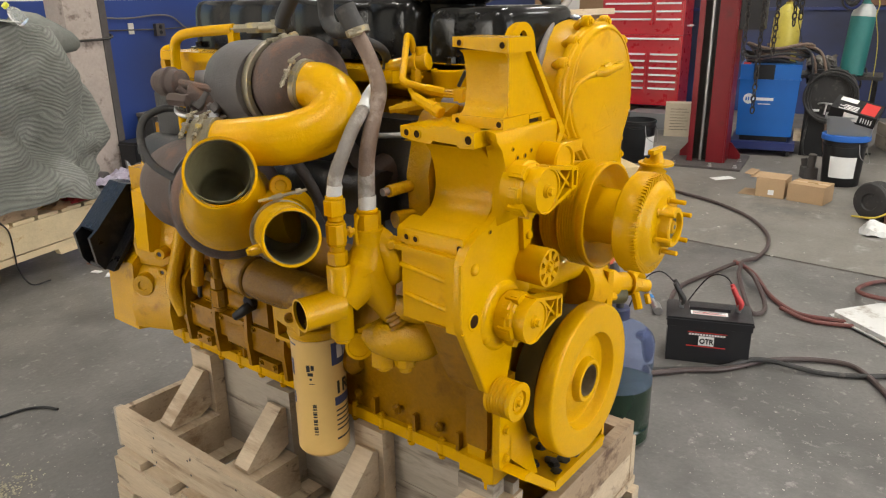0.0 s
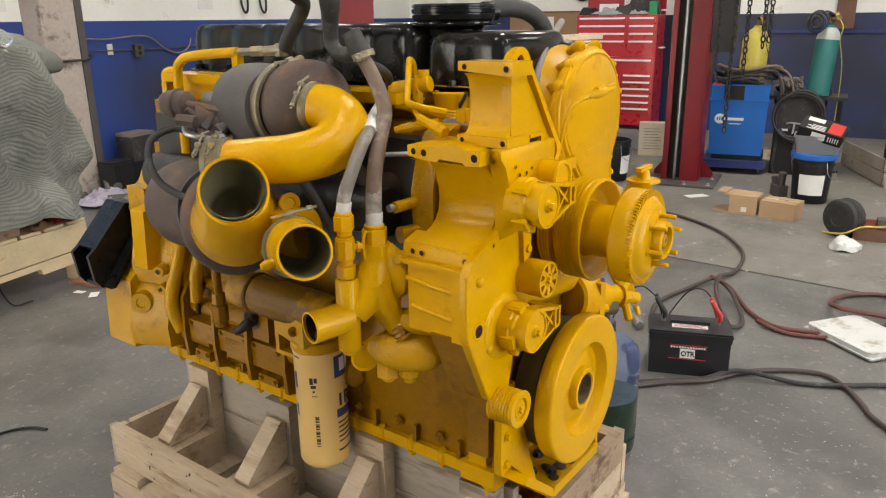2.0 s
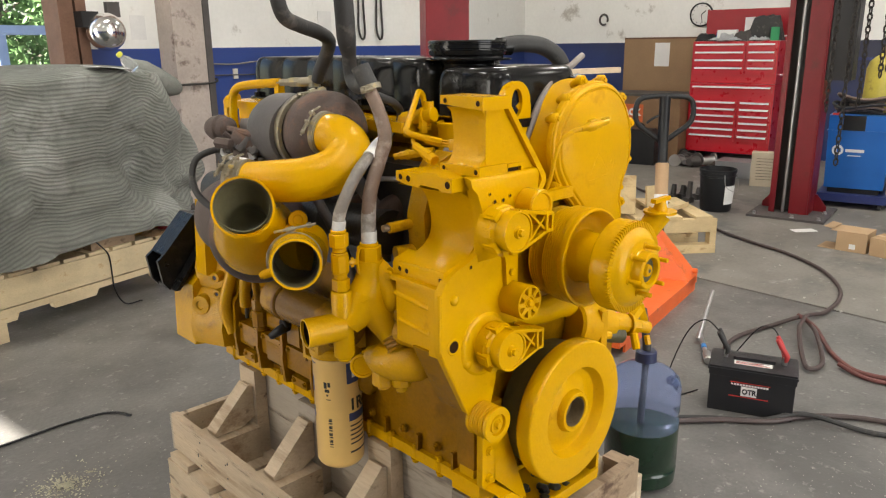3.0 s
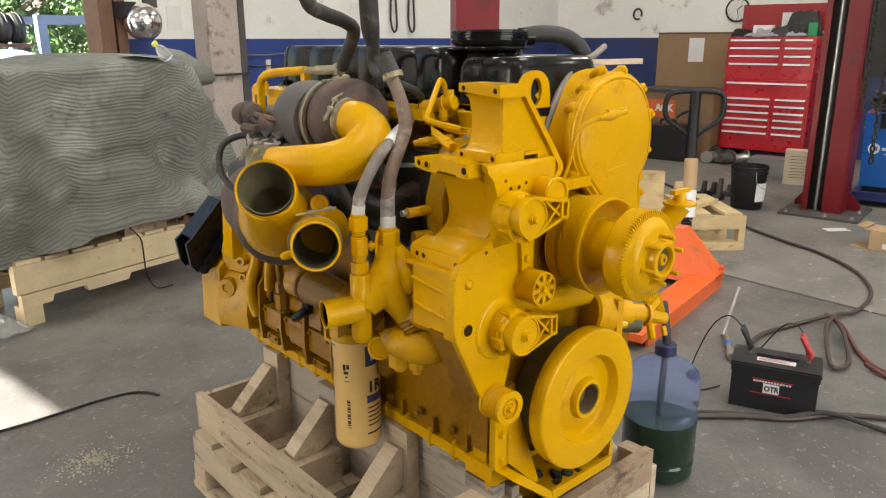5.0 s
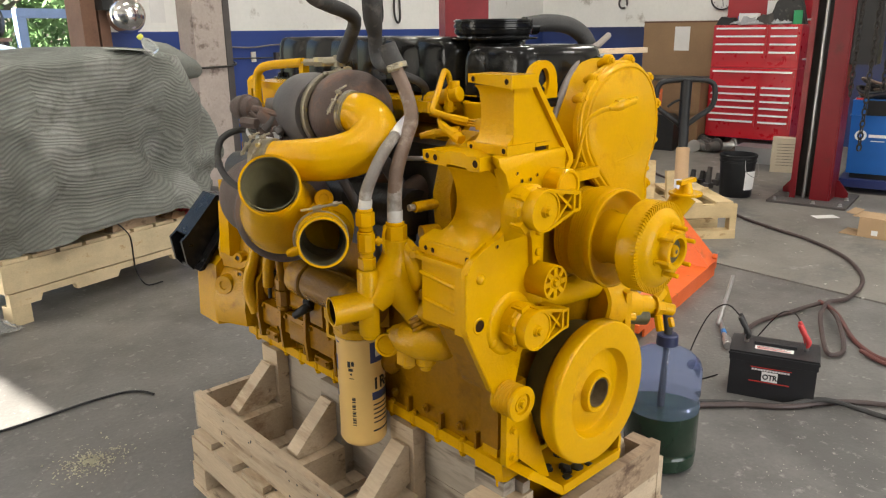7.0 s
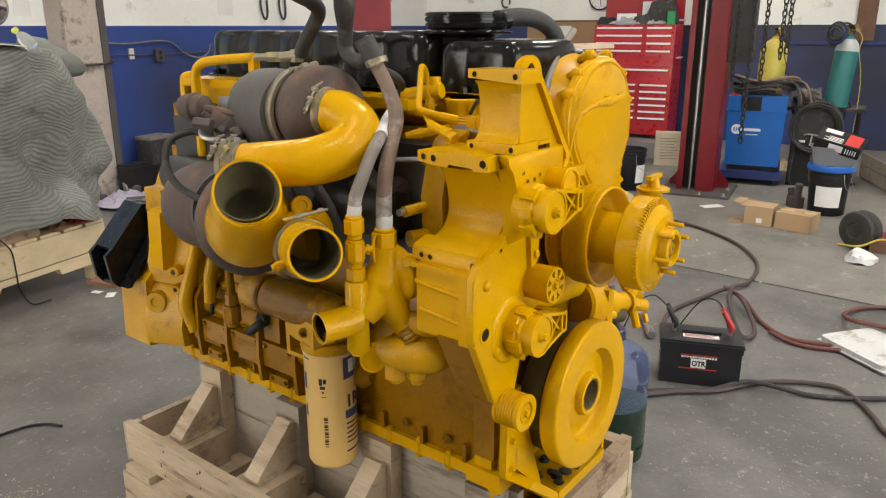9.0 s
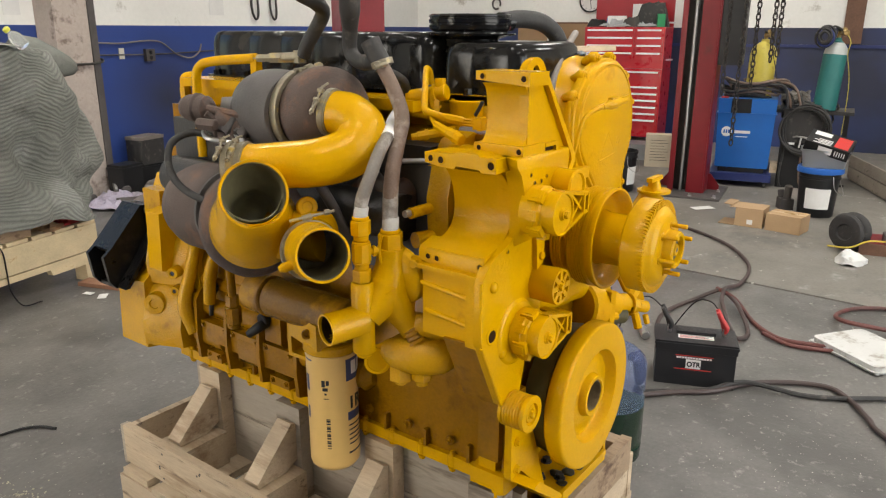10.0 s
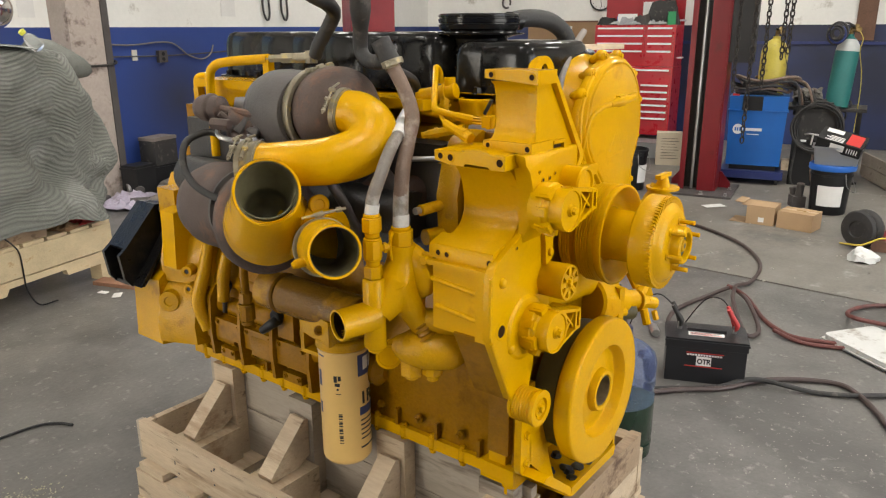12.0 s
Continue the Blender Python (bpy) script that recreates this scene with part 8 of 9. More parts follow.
# buckets, tub and cartons
def bucket(x, y, lid, label):
    th = thing("bucket", (x, y, 0), label, "bucket", "buckets")
    b = B()
    lathe(b, [(0.0, 0), (0.0, 0.125), (0.006, 0.130), (0.30, 0.146), (0.302, 0.153), (0.312, 0.153), (0.314, 0.148), (0.340, 0.149), (0.342, 0.156), (0.362, 0.157), (0.366, 0.152), (0.364, 0.147), (0.02, 0.126), (0.02, 0)], (0, 0, 0), (0, 0, 1), 40)
    lpart("bucket_body", b, BLACK, th)
    b = B()
    tube(b, [(-0.11, -0.115, 0.33), (-0.12, -0.135, 0.24), (-0.06, -0.175, 0.19), (0.02, -0.178, 0.19), (0.10, -0.14, 0.25), (0.115, -0.11, 0.33)], 0.003, 6)
    lpart("wire_handle", b, STEEL, th)
    a0 = math.atan2(-1.0, -0.9) if not lid else math.atan2(-1.0, -5.0)
    b = B()
    rows = []
    for i in range(9):
        a = a0 + radians(-38 + 76 * i / 8) + (0.75 if not lid else 0)
        rows.append([b.verts.new(((0.1325 + 0.016 * z / 0.3 + 0.0006) * math.cos(a), (0.1325 + 0.016 * z / 0.3 + 0.0006) * math.sin(a), z)) for z in (0.07, 0.23)])
    for p, q in zip(rows, rows[1:]):
        b.faces.new((p[0], q[0], q[1], p[1]))
    lpart("label_sheet", b, PAPER, th, "white paper label")
    if lid:
        b = B()
        lathe(b, [(0.345, 0.150), (0.345, 0.166), (0.350, 0.169), (0.385, 0.167), (0.390, 0.160), (0.384, 0.150), (0.384, 0)], (0, 0, 0), (0, 0, 1), 40)
        lpart("lid", b, mat("blue_lid_plastic", (0.02, 0.13, 0.50), 0.4, var=0.08), th, "bright blue plastic lid")
    return th


bucket(5.02, 0.36, True, "black plastic bucket with a blue lid and white label")
bucket(4.955, 1.995, False, "open black plastic bucket with a small label")
TUB = bpy.data.materials.new("cloudy_plastic")
TUB.use_nodes = True
q = TUB.node_tree.nodes["Principled BSDF"]
q.inputs["Base Color"].default_value, q.inputs["Roughness"].default_value, q.inputs["Transmission Weight"].default_value = (0.46, 0.48, 0.50, 1), 0.35, 0.7
tub = thing("plastic_tub", pose(5.04, 0.35, 0.386, 0, 0, 10), "cloudy grey plastic tub on the blue bucket lid", "tub")
b = B()
prism(b, rounded(-0.125, 0.125, -0.165, 0.165, 0.03), "z", 0.0, 0.135)
for v in b.verts:
    if v.co.z < 0.05:
        v.co.x *= 0.88
        v.co.y *= 0.88
bev(b, 0.006, 2)
lpart("tub_body", b, TUB, tub)
b = B()
prism(b, rounded(-0.135, 0.135, -0.175, 0.175, 0.04), "z", 0.126, 0.137)
lpart("tub_rim", b, TUB, tub)
bx = thing("product_box", pose(5.02, 0.34, 0.520, 14, -20, -4), "black, white and red printed carton tipped on the tub", "box")
lbox("box_body", bx, BLACK, -0.10, 0.10, -0.17, 0.15, 0.0, 0.085, 0.003)
lbox("box_flap", bx, BLACK, -0.10, 0.10, 0.0, 0.003, 0.0, 0.075, 0.001, m=pose(0, 0.152, 0.006, 40, 0, 0))
lbox("box_panel", bx, PAPER, -0.101, -0.1005, -0.05, 0.05, 0.015, 0.07, 0, "white printed panel")
for i in range(5):
    lbox("print_bar", bx, PAPER, -0.1020, -0.1012, -0.145 + i * 0.017, -0.138 + i * 0.017, 0.022, 0.062, 0)
lbox("red_panel", bx, RED_INK, -0.08, 0.08, -0.15, -0.05, 0.0851, 0.086, 0, "red printed panel")
for i in range(4):
    lbox("print_bar", bx, PAPER, -0.085 + i * 0.02, -0.075 + i * 0.02, -0.03, 0.10 - 0.03 * (i % 2), 0.0851, 0.086, 0)
lbox("white_panel", bx, PAPER, 0.03, 0.085, 0.0, 0.12, 0.0851, 0.086, 0)

CARD = mat("brown_cardboard", (0.42, 0.28, 0.155), 0.8, var=0.12, scale=5, fine=120, bump=0.1)
c1 = thing("carton", pose(4.29, 0.815, 0, 0, 0, -88), "open brown cardboard carton on its side", "carton", "cartons")
for nm, d in (("carton_base", (0, 0.24, 0, 0.2, 0, 0.004)), ("carton_top", (0, 0.24, 0, 0.2, 0.136, 0.14)), ("carton_side", (0.236, 0.24, 0, 0.2, 0.004, 0.136)), ("carton_back", (0, 0.236, 0.196, 0.2, 0.004, 0.136)), ("carton_front", (0.045, 0.236, 0, 0.004, 0.004, 0.136))):
    lbox(nm, c1, CARD, *d, 0)
lbox("carton_flap", c1, CARD, -0.075, 0.005, 0.0, 0.19, 0.001, 0.005, 0)
lbox("carton_flap", c1, CARD, -0.06, 0.002, 0.0, 0.19, 0.150, 0.154, 0, m=pose(0, 0, 0, 0, 6, 0))
lbox("carton_label", c1, PAPER, 0.13, 0.17, -0.0012, -0.0002, 0.02, 0.055, 0)
c2 = thing("carton", pose(4.293, 0.555, 0, 0, 0, -97), "closed brown cardboard carton on the floor", "carton", "cartons")
lbox("carton_body", c2, CARD, 0, 0.245, 0, 0.19, 0, 0.125, 0.004)
lbox("tape_strip", c2, mat("tan_tape", (0.45, 0.30, 0.14), 0.3, var=0.05), 0, 0.245, 0.08, 0.12, 0.1252, 0.1258, 0)
c3 = thing("carton", pose(6.24, 2.27, 0, 0, 0, -68), "pale printed carton standing behind the lift column", "carton", "cartons")
lbox("carton_body", c3, mat("pale_cardboard", (0.50, 0.42, 0.31), 0.8, var=0.1), 0, 0.26, 0, 0.16, 0, 0.34, 0.004)
for i in range(8):
    lbox("print_bar", c3, INK, 0.05, 0.23 - 0.02 * (i % 3), -0.0012, -0.0002, 0.07 + i * 0.030, 0.074 + i * 0.030, 0)
t2 = thing("plastic_tub", pose(6.75, 2.62, 0, 0, 0, 8.6), "cloudy plastic storage tub on the floor", "tub")
b = B()
prism(b, rounded(-0.16, 0.16, -0.22, 0.22, 0.03), "z", 0.0, 0.17)
bev(b, 0.008, 2)
lpart("tub_body", b, TUB, t2)
for i, p in enumerate(((4.70, 1.14, 22), (3.9, -0.25, 70), (5.5, 1.95, 15))[:1]):
    b = B()
    box(b, -0.09, 0.09, -0.045, 0.045, 0.001, 0.003, pose(p[0], p[1], 0, 0, 0, p[2] - 60))
    solid("paper_scrap", b, PAPER, "crumpled white paper scrap on the floor", "paper", smooth=0)
# clamp-like iron lump by the bucket
ir = thing("iron_fitting", pose(5.09, 0.60, 0, 0, 0, 30), "dark iron pipe fitting on the floor", "fitting")
lbox("iron_body", ir, IRON, -0.06, 0.06, -0.05, 0.05, 0.0, 0.09, 0.012)
b = B()
cyl(b, (-0.03, 0, 0.085), (-0.05, 0.0, 0.20), 0.03, n=14, ch=0.004)
cyl(b, (0.04, 0.02, 0.085), (0.05, 0.03, 0.15), 0.025, n=14, ch=0.004)
lpart("iron_neck", b, IRON, ir)

# ---- axle hub on a red trolley ----
tr = thing("hub_trolley", pose(4.0, -0.02, 0, 0, 0, -78), "low red trolley carrying a black rubber drum", "trolley")
lbox("trolley_plate", tr, RED_POST, 0.06, 0.70, 0.02, 0.30, 0.055, 0.075, 0.004, "red steel plate")
lbox("trolley_edge", tr, WOOD_OLD, 0.08, 0.70, 0.0, 0.02, 0.0, 0.075, 0.004)
b = B()
lathe(b, [(0.012, 0), (0.012, 0.05), (0.002, 0.056), (0.0, 0.09), (0.008, 0.115), (0.025, 0.125), (0.042, 0.118), (0.052, 0.102), (0.070, 0.102), (0.080, 0.118), (0.098, 0.125), (0.118, 0.117), (0.13, 0.09), (0.13, 0.04), (0.12, 0.035), (0.12, 0)], (-0.02, 0.02, 0.13), (0.62, 0.75, 0.0), 40)
lpart("rubber_drum", b, RUBBER, tr, "ribbed black rubber drum")
b = B()
cyl(b, (0.30, 0.12, 0.075), (0.315, 0.12, 0.40), 0.010, n=8)
box(b, 0.22, 0.33, 0.06, 0.16, 0.075, 0.13)
lpart("lever", b, IRON, tr)
b = B()
tube(b, [(-0.10, 0.02, 0.03), (0.02, -0.05, 0.05), (0.12, -0.04, 0.10), (0.22, 0.0, 0.10), (0.32, 0.03, 0.11)], 0.006, 8)
lpart("yellow_cord", b, mat("yellow_cord_weave", (0.55, 0.42, 0.05), 0.7, var=0.2), tr, "yellow cord")
bag = B()
for i in range(1):
    lathe(bag, [(0, 0), (0.0, 0.09), (0.03, 0.085), (0.06, 0.05), (0.085, 0.02), (0.09, 0)], (3.76, -0.09, 0.0), (0.1, 0.05, 1), 22)
for v in bag.verts:
    v.co += V(0.03 * noise.noise(v.co * 18), 0.035 * noise.noise(v.co * 18 + V(9, 0, 0)), 0)
    v.co.z = max(0.001, v.co.z + 0.03 * noise.noise(v.co * 15 + V(0, 5, 0)))
solid("plastic_bag", bag, TRAY, "crumpled white plastic bag on the floor", "bag", smooth=25)

# ---- grey crate with scrap parts by the east wall ----
gc = thing("parts_crate", pose(5.95, -0.02, 0, 0, 0, 26), "weathered grey wooden parts crate", "crate")
for i, z in enumerate((0.0, 0.115)):
    lbox("crate_board", gc, WOOD_GREY, -0.1, 0.95, 0.0, 0.02, z + 0.02, z + 0.125, 0.003)
    lbox("crate_board", gc, WOOD_GREY, -0.1, -0.08, 0.02, -0.9, z + 0.02, z + 0.125, 0.003)
lbox("crate_floor", gc, WOOD_GREY, -0.1, 0.95, -0.9, 0.0, 0.0, 0.02, 0.003)
sc = thing("scrap_engine", pose(6.35, -0.15, 0.021, 0, 0, 20), "dark greasy engine assembly standing in the crate", "engine")
for nm, p, q_, r, mt in (("casting", (0, 0, 0), (0, 0, 0.5), 0.17, DARK), ("flange", (0.0, -0.05, 0.42), (-0.05, 0.16, 0.5), 0.12, IRON), ("pipe", (-0.08, 0.05, 0.5), (-0.05, 0.08, 0.95), 0.07, DARK), ("pipe", (0.05, 0.0, 0.7), (-0.20, 0.12, 1.05), 0.05, IRON), ("sleeve", (-0.10, 0.10, 0.12), (-0.11, 0.10, 0.42), 0.055, STEEL), ("pipe", (-0.1, 0.0, 0.85), (0.1, -0.02, 1.15), 0.06, DARK), ("pipe", (-0.18, 0.1, 0.62), (-0.30, 0.20, 0.60), 0.045, DARK)):
    b = B()
    cyl(b, p, q_, r, n=18, ch=0.01)
    lpart(nm, b, mt, sc)

# ---- red tool chests on the east wall ----
RED = mat("red_enamel", (0.50, 0.010, 0.022), 0.30, var=0.08, scale=4, fine=90, bump=0.05, coat=0.3)
RED_IN = mat("red_enamel_inside", (0.30, 0.010, 0.018), 0.4, var=0.1)
CHROME = mat("brushed_aluminium", (0.74, 0.74, 0.76), 0.38, metal=0.45, var=0.03, bump=0.02, rvar=0.03)
ca = math.degrees(math.atan2(2.659 - 3.641, 7.581 - 7.433))
CM = pose(7.433, 3.641, 0, 0, 0, ca)


def chest(name, m, w, h, d, cols, label, rows):
    th = thing(name, m, label, "tool chest", "tool chests")
    lbox("chest_body", th, RED, 0, w, 0.012, d, 0, h, 0.006)
    for (x0, x1, z0, z1) in rows:
        dr = lbox("drawer", th, RED, x0 + 0.003, x1 - 0.003, -0.004, 0.013, z0 + 0.003, z1 - 0.003, 0.003)
        hb = B()
        zt = z1 - 0.008
        prism(hb, [(-0.004, zt), (-0.020, zt - 0.003), (-0.022, zt - 0.020), (-0.017, zt - 0.020), (-0.014, zt - 0.007), (-0.004, zt - 0.008)], "x", x0 + 0.02, x1 - 0.02)
        lpart("handle", hb, CHROME, dr, "aluminium drawer pull")
    return th


W = 0.985
low = []
low.append((0.02, W - 0.02, 0.72, 0.80))
zs = [0.62, 0.54, 0.46, 0.38, 0.30, 0.22, 0.14]
for i in range(6):
    low.append((0.02, 0.58, zs[i + 1], zs[i]))
    low.append((0.60, W - 0.02, zs[i + 1], zs[i]))
lowc = chest("tool_cabinet", CM @ pose(0, 0, 0.12), W, 0.82, 0.50, 2, "red rolling tool cabinet with aluminium drawer pulls", low)
for x in (0.06, W - 0.06):
    for y in (0.07, 0.43):
        b = B()
        cyl(b, (x, y - 0.015, -0.058), (x, y + 0.015, -0.058), 0.062, n=16, ch=0.006)
        lpart("caster", b, RUBBER, lowc)
top_rows = []
zs = [0.465, 0.375, 0.285, 0.195, 0.105]
for i in range(4):
    top_rows.append((0.02, 0.62, zs[i + 1], zs[i]))
    top_rows.append((0.64, W - 0.02, zs[i + 1], zs[i]))
upc = chest("tool_box", CM @ pose(0, 0.01, 0.945), W, 0.485, 0.46, 2, "red top tool box with its lid up and clutter on it", top_rows)
lbox("lid", upc, RED_IN, 0.0, W, 0.44, 0.46, 0.486, 0.86, 0.006, "raised red lid")
for z in (0.0, 0.485):
    b = B()
    tube(b, [(W, 0.18, z * 0.9 + 0.10), (W + 0.045, 0.19, z * 0.9 + 0.10), (W + 0.045, 0.30, z * 0.9 + 0.10), (W, 0.31, z * 0.9 + 0.10)], 0.010, 8)
    lpart("side_handle", b, CHROME, upc)
# clutter on top
random.seed(7)
TOPM = CM @ pose(0, 0.01, 1.431)
for nm, x, y, sx, sy, sz, rz, mt, lab, cat in (
        ("parts_box", 0.36, 0.14, 0.22, 0.12, 0.13, 8, PAPER, "white and blue carton of parts on the tool box", "box"),
        ("parts_box", 0.27, 0.079, 0.045, 0.004, 0.10, 8, BLUE, "blue printed end of a parts carton", "box"),
        ("parts_box", 0.58, 0.25, 0.12, 0.03, 0.27, -10, PAPER, "white card standing on the tool box", "card"),
        ("tool_bag", 0.77, 0.24, 0.40, 0.20, 0.27, 4, RUBBER, "slumped black tool bag on the tool box", "bag"),
        ("spray_carton", 0.91, 0.07, 0.09, 0.08, 0.15, 18, mat("green_carton", (0.02, 0.25, 0.09), 0.5, var=0.1), "green printed carton on the tool box", "box"),
        ("cable_heap", 0.13, 0.12, 0.24, 0.16, 0.08, -10, BLACK, "heap of black cables on the tool box", "cable"),
        ("rag_heap", 0.38, 0.06, 0.20, 0.10, 0.08, 20, mat("grey_rag", (0.34, 0.34, 0.35), 0.8, var=0.25), "heap of grey rags on the tool box", "rag"),
        ("rag_heap", 0.56, 0.08, 0.22, 0.11, 0.10, -25, IRON, "dark greasy rags on the tool box", "rag")):
    b = B()
    box(b, -sx / 2, sx / 2, -sy / 2, sy / 2, 0, sz)
    if nm in ("rag_heap", "cable_heap", "tool_bag"):
        bmesh.ops.subdivide_edges(b, edges=b.edges[:], cuts=5, use_grid_fill=True)
        for v in b.verts:
            k = v.co.z / sz
            v.co.x *= 1 - 0.35 * k
            v.co.y *= 1 - 0.35 * k
            v.co.z = max(0, v.co.z + 0.05 * noise.noise(v.co * 14) * k)
    else:
        bev(b, 0.004, 1)
    bmesh.ops.transform(b, matrix=TOPM @ pose(x, y, 0, 0, 0, rz), verts=b.verts)
    solid(nm, b, mt, lab, cat)

GREY_FILM = mat("crumpled_grey_film", (0.42, 0.43, 0.44), 0.3, var=0.3, scale=14, bump=0.2)
for x, y, a, sx, sd_ in ((0.47, 0.05, 15, 0.24, 3.0), (0.68, 0.06, -20, 0.22, 9.0), (0.80, 0.05, 35, 0.16, 5.0), (0.25, 0.05, -10, 0.14, 12.0)):
    crumple("plastic_film", TOPM @ pose(x, y, 0, 0, 0, a), sx, 0.10, 0.055, GREY_FILM, "crumpled grey plastic film on the tool box", "film", sd_)
crumple("foil_bag", weld.matrix_basis @ pose(0.66, 0.42, 0.72, 55, 0, 10), 0.26, 0.30, 0.10, FOIL, "wrinkled grey foil bag hanging behind the welder", "bag", 7.0)

# ---- crates, board and tool case left of the chests ----
BOARD = mat("brown_hardboard", (0.30, 0.185, 0.095), 0.65, var=0.14, scale=3, fine=60, bump=0.1)
bd = thing("hardboard_sheet", RM @ pose(8.42, 3.60, 0, 0, 0, -90), "large brown hardboard sheet leaning by the wall with a white notice", "board")
lbox("sheet", bd, BOARD, 0.0, 0.98, 0.0, 0.015, 0.0, 1.47, 0.003)
lbox("top_edge", bd, WOOD_OLD, 0.0, 0.98, -0.006, 0.021, 1.47, 1.49, 0.003)
lbox("notice", bd, PAPER, 0.43, 0.63, -0.0025, -0.0005, 1.12, 1.42, 0, "white paper notice")
BROWN = mat("brown_plywood", (0.22, 0.125, 0.06), 0.6, var=0.2, scale=3, fine=40, bump=0.1)
wc = thing("plywood_crate", RM @ pose(7.66, 3.50, 0, 0, 0, -90), "brown plywood crate with an orange sticker", "crate")
lbox("crate_body", wc, BROWN, 0.0, 1.0, 0.0, 0.62, 0.0, 0.78, 0.005)
lbox("crate_lid", wc, IRON, -0.02, 1.02, -0.02, 0.64, 0.782, 0.81, 0.004, "dark crate lid")
lbox("sticker", wc, mat("orange_sticker", (0.62, 0.13, 0.03), 0.5, var=0.05), 0.16, 0.53, -0.0025, -0.0005, 0.46, 0.68, 0, "orange sticker")
tm = text_mesh("ACK", 0.110, PAPER, 0.007)
for v in tm.vertices:
    v.co = V(0.27 + v.co.x, -0.0030 - v.co.z, 0.545 + v.co.y)
ob = new("lettering", tm)
ob.parent = wc
lbox("batten", wc, BROWN, 0.0, 1.0, -0.012, -0.001, 0.40, 0.43, 0.002)
tc = thing("tool_case", RM @ pose(7.18, 3.14, 0, 0, 0, -86), "black plastic tool case on the floor", "tool case")
b = B()
prism(b, [(0.0, 0.0), (0.0, 0.36), (0.05, 0.42), (0.46, 0.42), (0.52, 0.36), (0.52, 0.0)], "y", 0.0, 0.22)
bev(b, 0.02, 2)
lpart("case_body", b, BLACK, tc)
b = B()
tube(b, [(0.16, 0.11, 0.415), (0.17, 0.11, 0.47), (0.33, 0.11, 0.47), (0.34, 0.11, 0.415)], 0.012, 8)
lpart("case_handle", b, BLACK, tc)
random.seed(11)
for i in range(12):
    b = B()
    x, y = 7.05 + random.uniform(-0.25, 0.25), 3.15 + random.uniform(-0.35, 0.45)
    r = random.uniform(0.03, 0.07)
    a = random.uniform(0, 6.3)
    cyl(b, (x, y, r), (x + math.cos(a) * 0.16, y + math.sin(a) * 0.16, r * 1.02), r, r * 0.7, n=14, ch=0.006)
    lathe(b, [(0, 0), (0, r * 1.25), (0.02, r * 1.25), (0.02, 0)], (x, y, r * 1.25), (math.cos(a), math.sin(a), 0), 14)
    solid("engine_part", b, (IRON, DARK, RUST, STEEL)[i % 4], "loose greasy engine part on the floor", "engine part", "loose engine parts")
for i in range(5):
    b = B()
    x, y = 5.16 + random.uniform(-0.12, 0.12), 2.36 + random.uniform(-0.15, 0.15)
    cyl(b, (x, y, 0.0), (x + 0.02, y, random.uniform(0.1, 0.2)), 0.03, 0.022, n=12, ch=0.004)
    box(b, x - 0.05, x + 0.05, y - 0.03, y + 0.03, 0.0, 0.05)
    solid("engine_part", b, (IRON, DARK)[i % 2], "loose dark engine part on the floor", "engine part", "loose engine parts")

# ---- pallet jack and small pallet ----
ORANGE = mat("orange_enamel", (0.72, 0.12, 0.018), 0.38, var=0.12, scale=5, fine=90, bump=0.08, spots=((0.35, 0.09, 0.03), 0.14, 10))
pj = thing("pallet_jack", (2.9, 1.3, 0), "orange pallet jack with a black loop handle", "pallet jack")
b = B()
fd = V(-0.98, -0.20, 0).normalized()
fs = V(-fd.y, fd.x, 0)
fo_ = V(2.79, 1.044, 0)


def slab(bm, o, length, w, z0, z1, zt=None):
    mm = Matrix.Translation(o) @ Matrix(((fd.x, fs.x, 0, 0), (fd.y, fs.y, 0, 0), (0, 0, 1, 0), (0, 0, 0, 1)))
    box(bm, 0, length, -w, 0.0, z0, z1, mm)


for off in (0.0, 0.38):
    b = B()
    slab(b, fo_ - fs * off, 1.20, 0.16, 0.045, 0.085)
    slab(b, fo_ - fs * off, 1.12, 0.012, 0.0, 0.045)
    bev(b, 0.005, 1)
    part("fork", b, ORANGE, pj)
b = B()
mm = Matrix.Translation(fo_) @ Matrix(((fd.x, fs.x, 0, 0), (fd.y, fs.y, 0, 0), (0, 0, 1, 0), (0, 0, 0, 1)))
# a leaning three-cornered back plate over the heel, with its side flanges
TRI = [(0.0, 0.040), (0.0, 0.088), (-0.235, 0.325), (-0.305, 0.325), (-0.54, 0.088), (-0.54, 0.040)]
va = [b.verts.new(mm @ V(0.16 - 0.42 * (z - 0.04), y, z)) for y, z in TRI]
vb = [b.verts.new(mm @ V(-0.03 - 0.10 * (z - 0.04), y, z)) for y, z in TRI]
b.faces.new(va)
b.faces.new(vb[::-1])
for i in range(6):
    b.faces.new((va[i], vb[i], vb[(i + 1) % 6], va[(i + 1) % 6]))
bev(b, 0.008, 2)
part("jack_frame", b, ORANGE, pj)
b = B()
for y in (0.0, -0.54):
    cyl(b, mm @ V(0.03, y - 0.01, 0.125), mm @ V(0.03, y + 0.016, 0.125), 0.016, n=14, ch=0.002)
part("pivot_pin", b, ORANGE, pj)
HX, HY = 3.14, 1.52
b = B()
cyl(b, (2.99, 1.42, 0.05), (2.99, 1.42, 0.30), 0.034, n=18, ch=0.005)
for s in (-0.05, 0.05):
    cyl(b, (2.99 + s, 1.44, 0.0750), (2.99 + s + 0.03, 1.44, 0.0750), 0.075, n=20, ch=0.006)
part("pump_unit", b, BLACK, pj)
hd = V(0.73, -0.68, 0)
b = B()
SH0, SH1 = V(3.02, 1.43, 0.30), V(HX, HY, 0.98)
cyl(b, SH0, SH1, 0.030, n=12)
part("handle_shaft", b, BLACK, pj)
b = B()
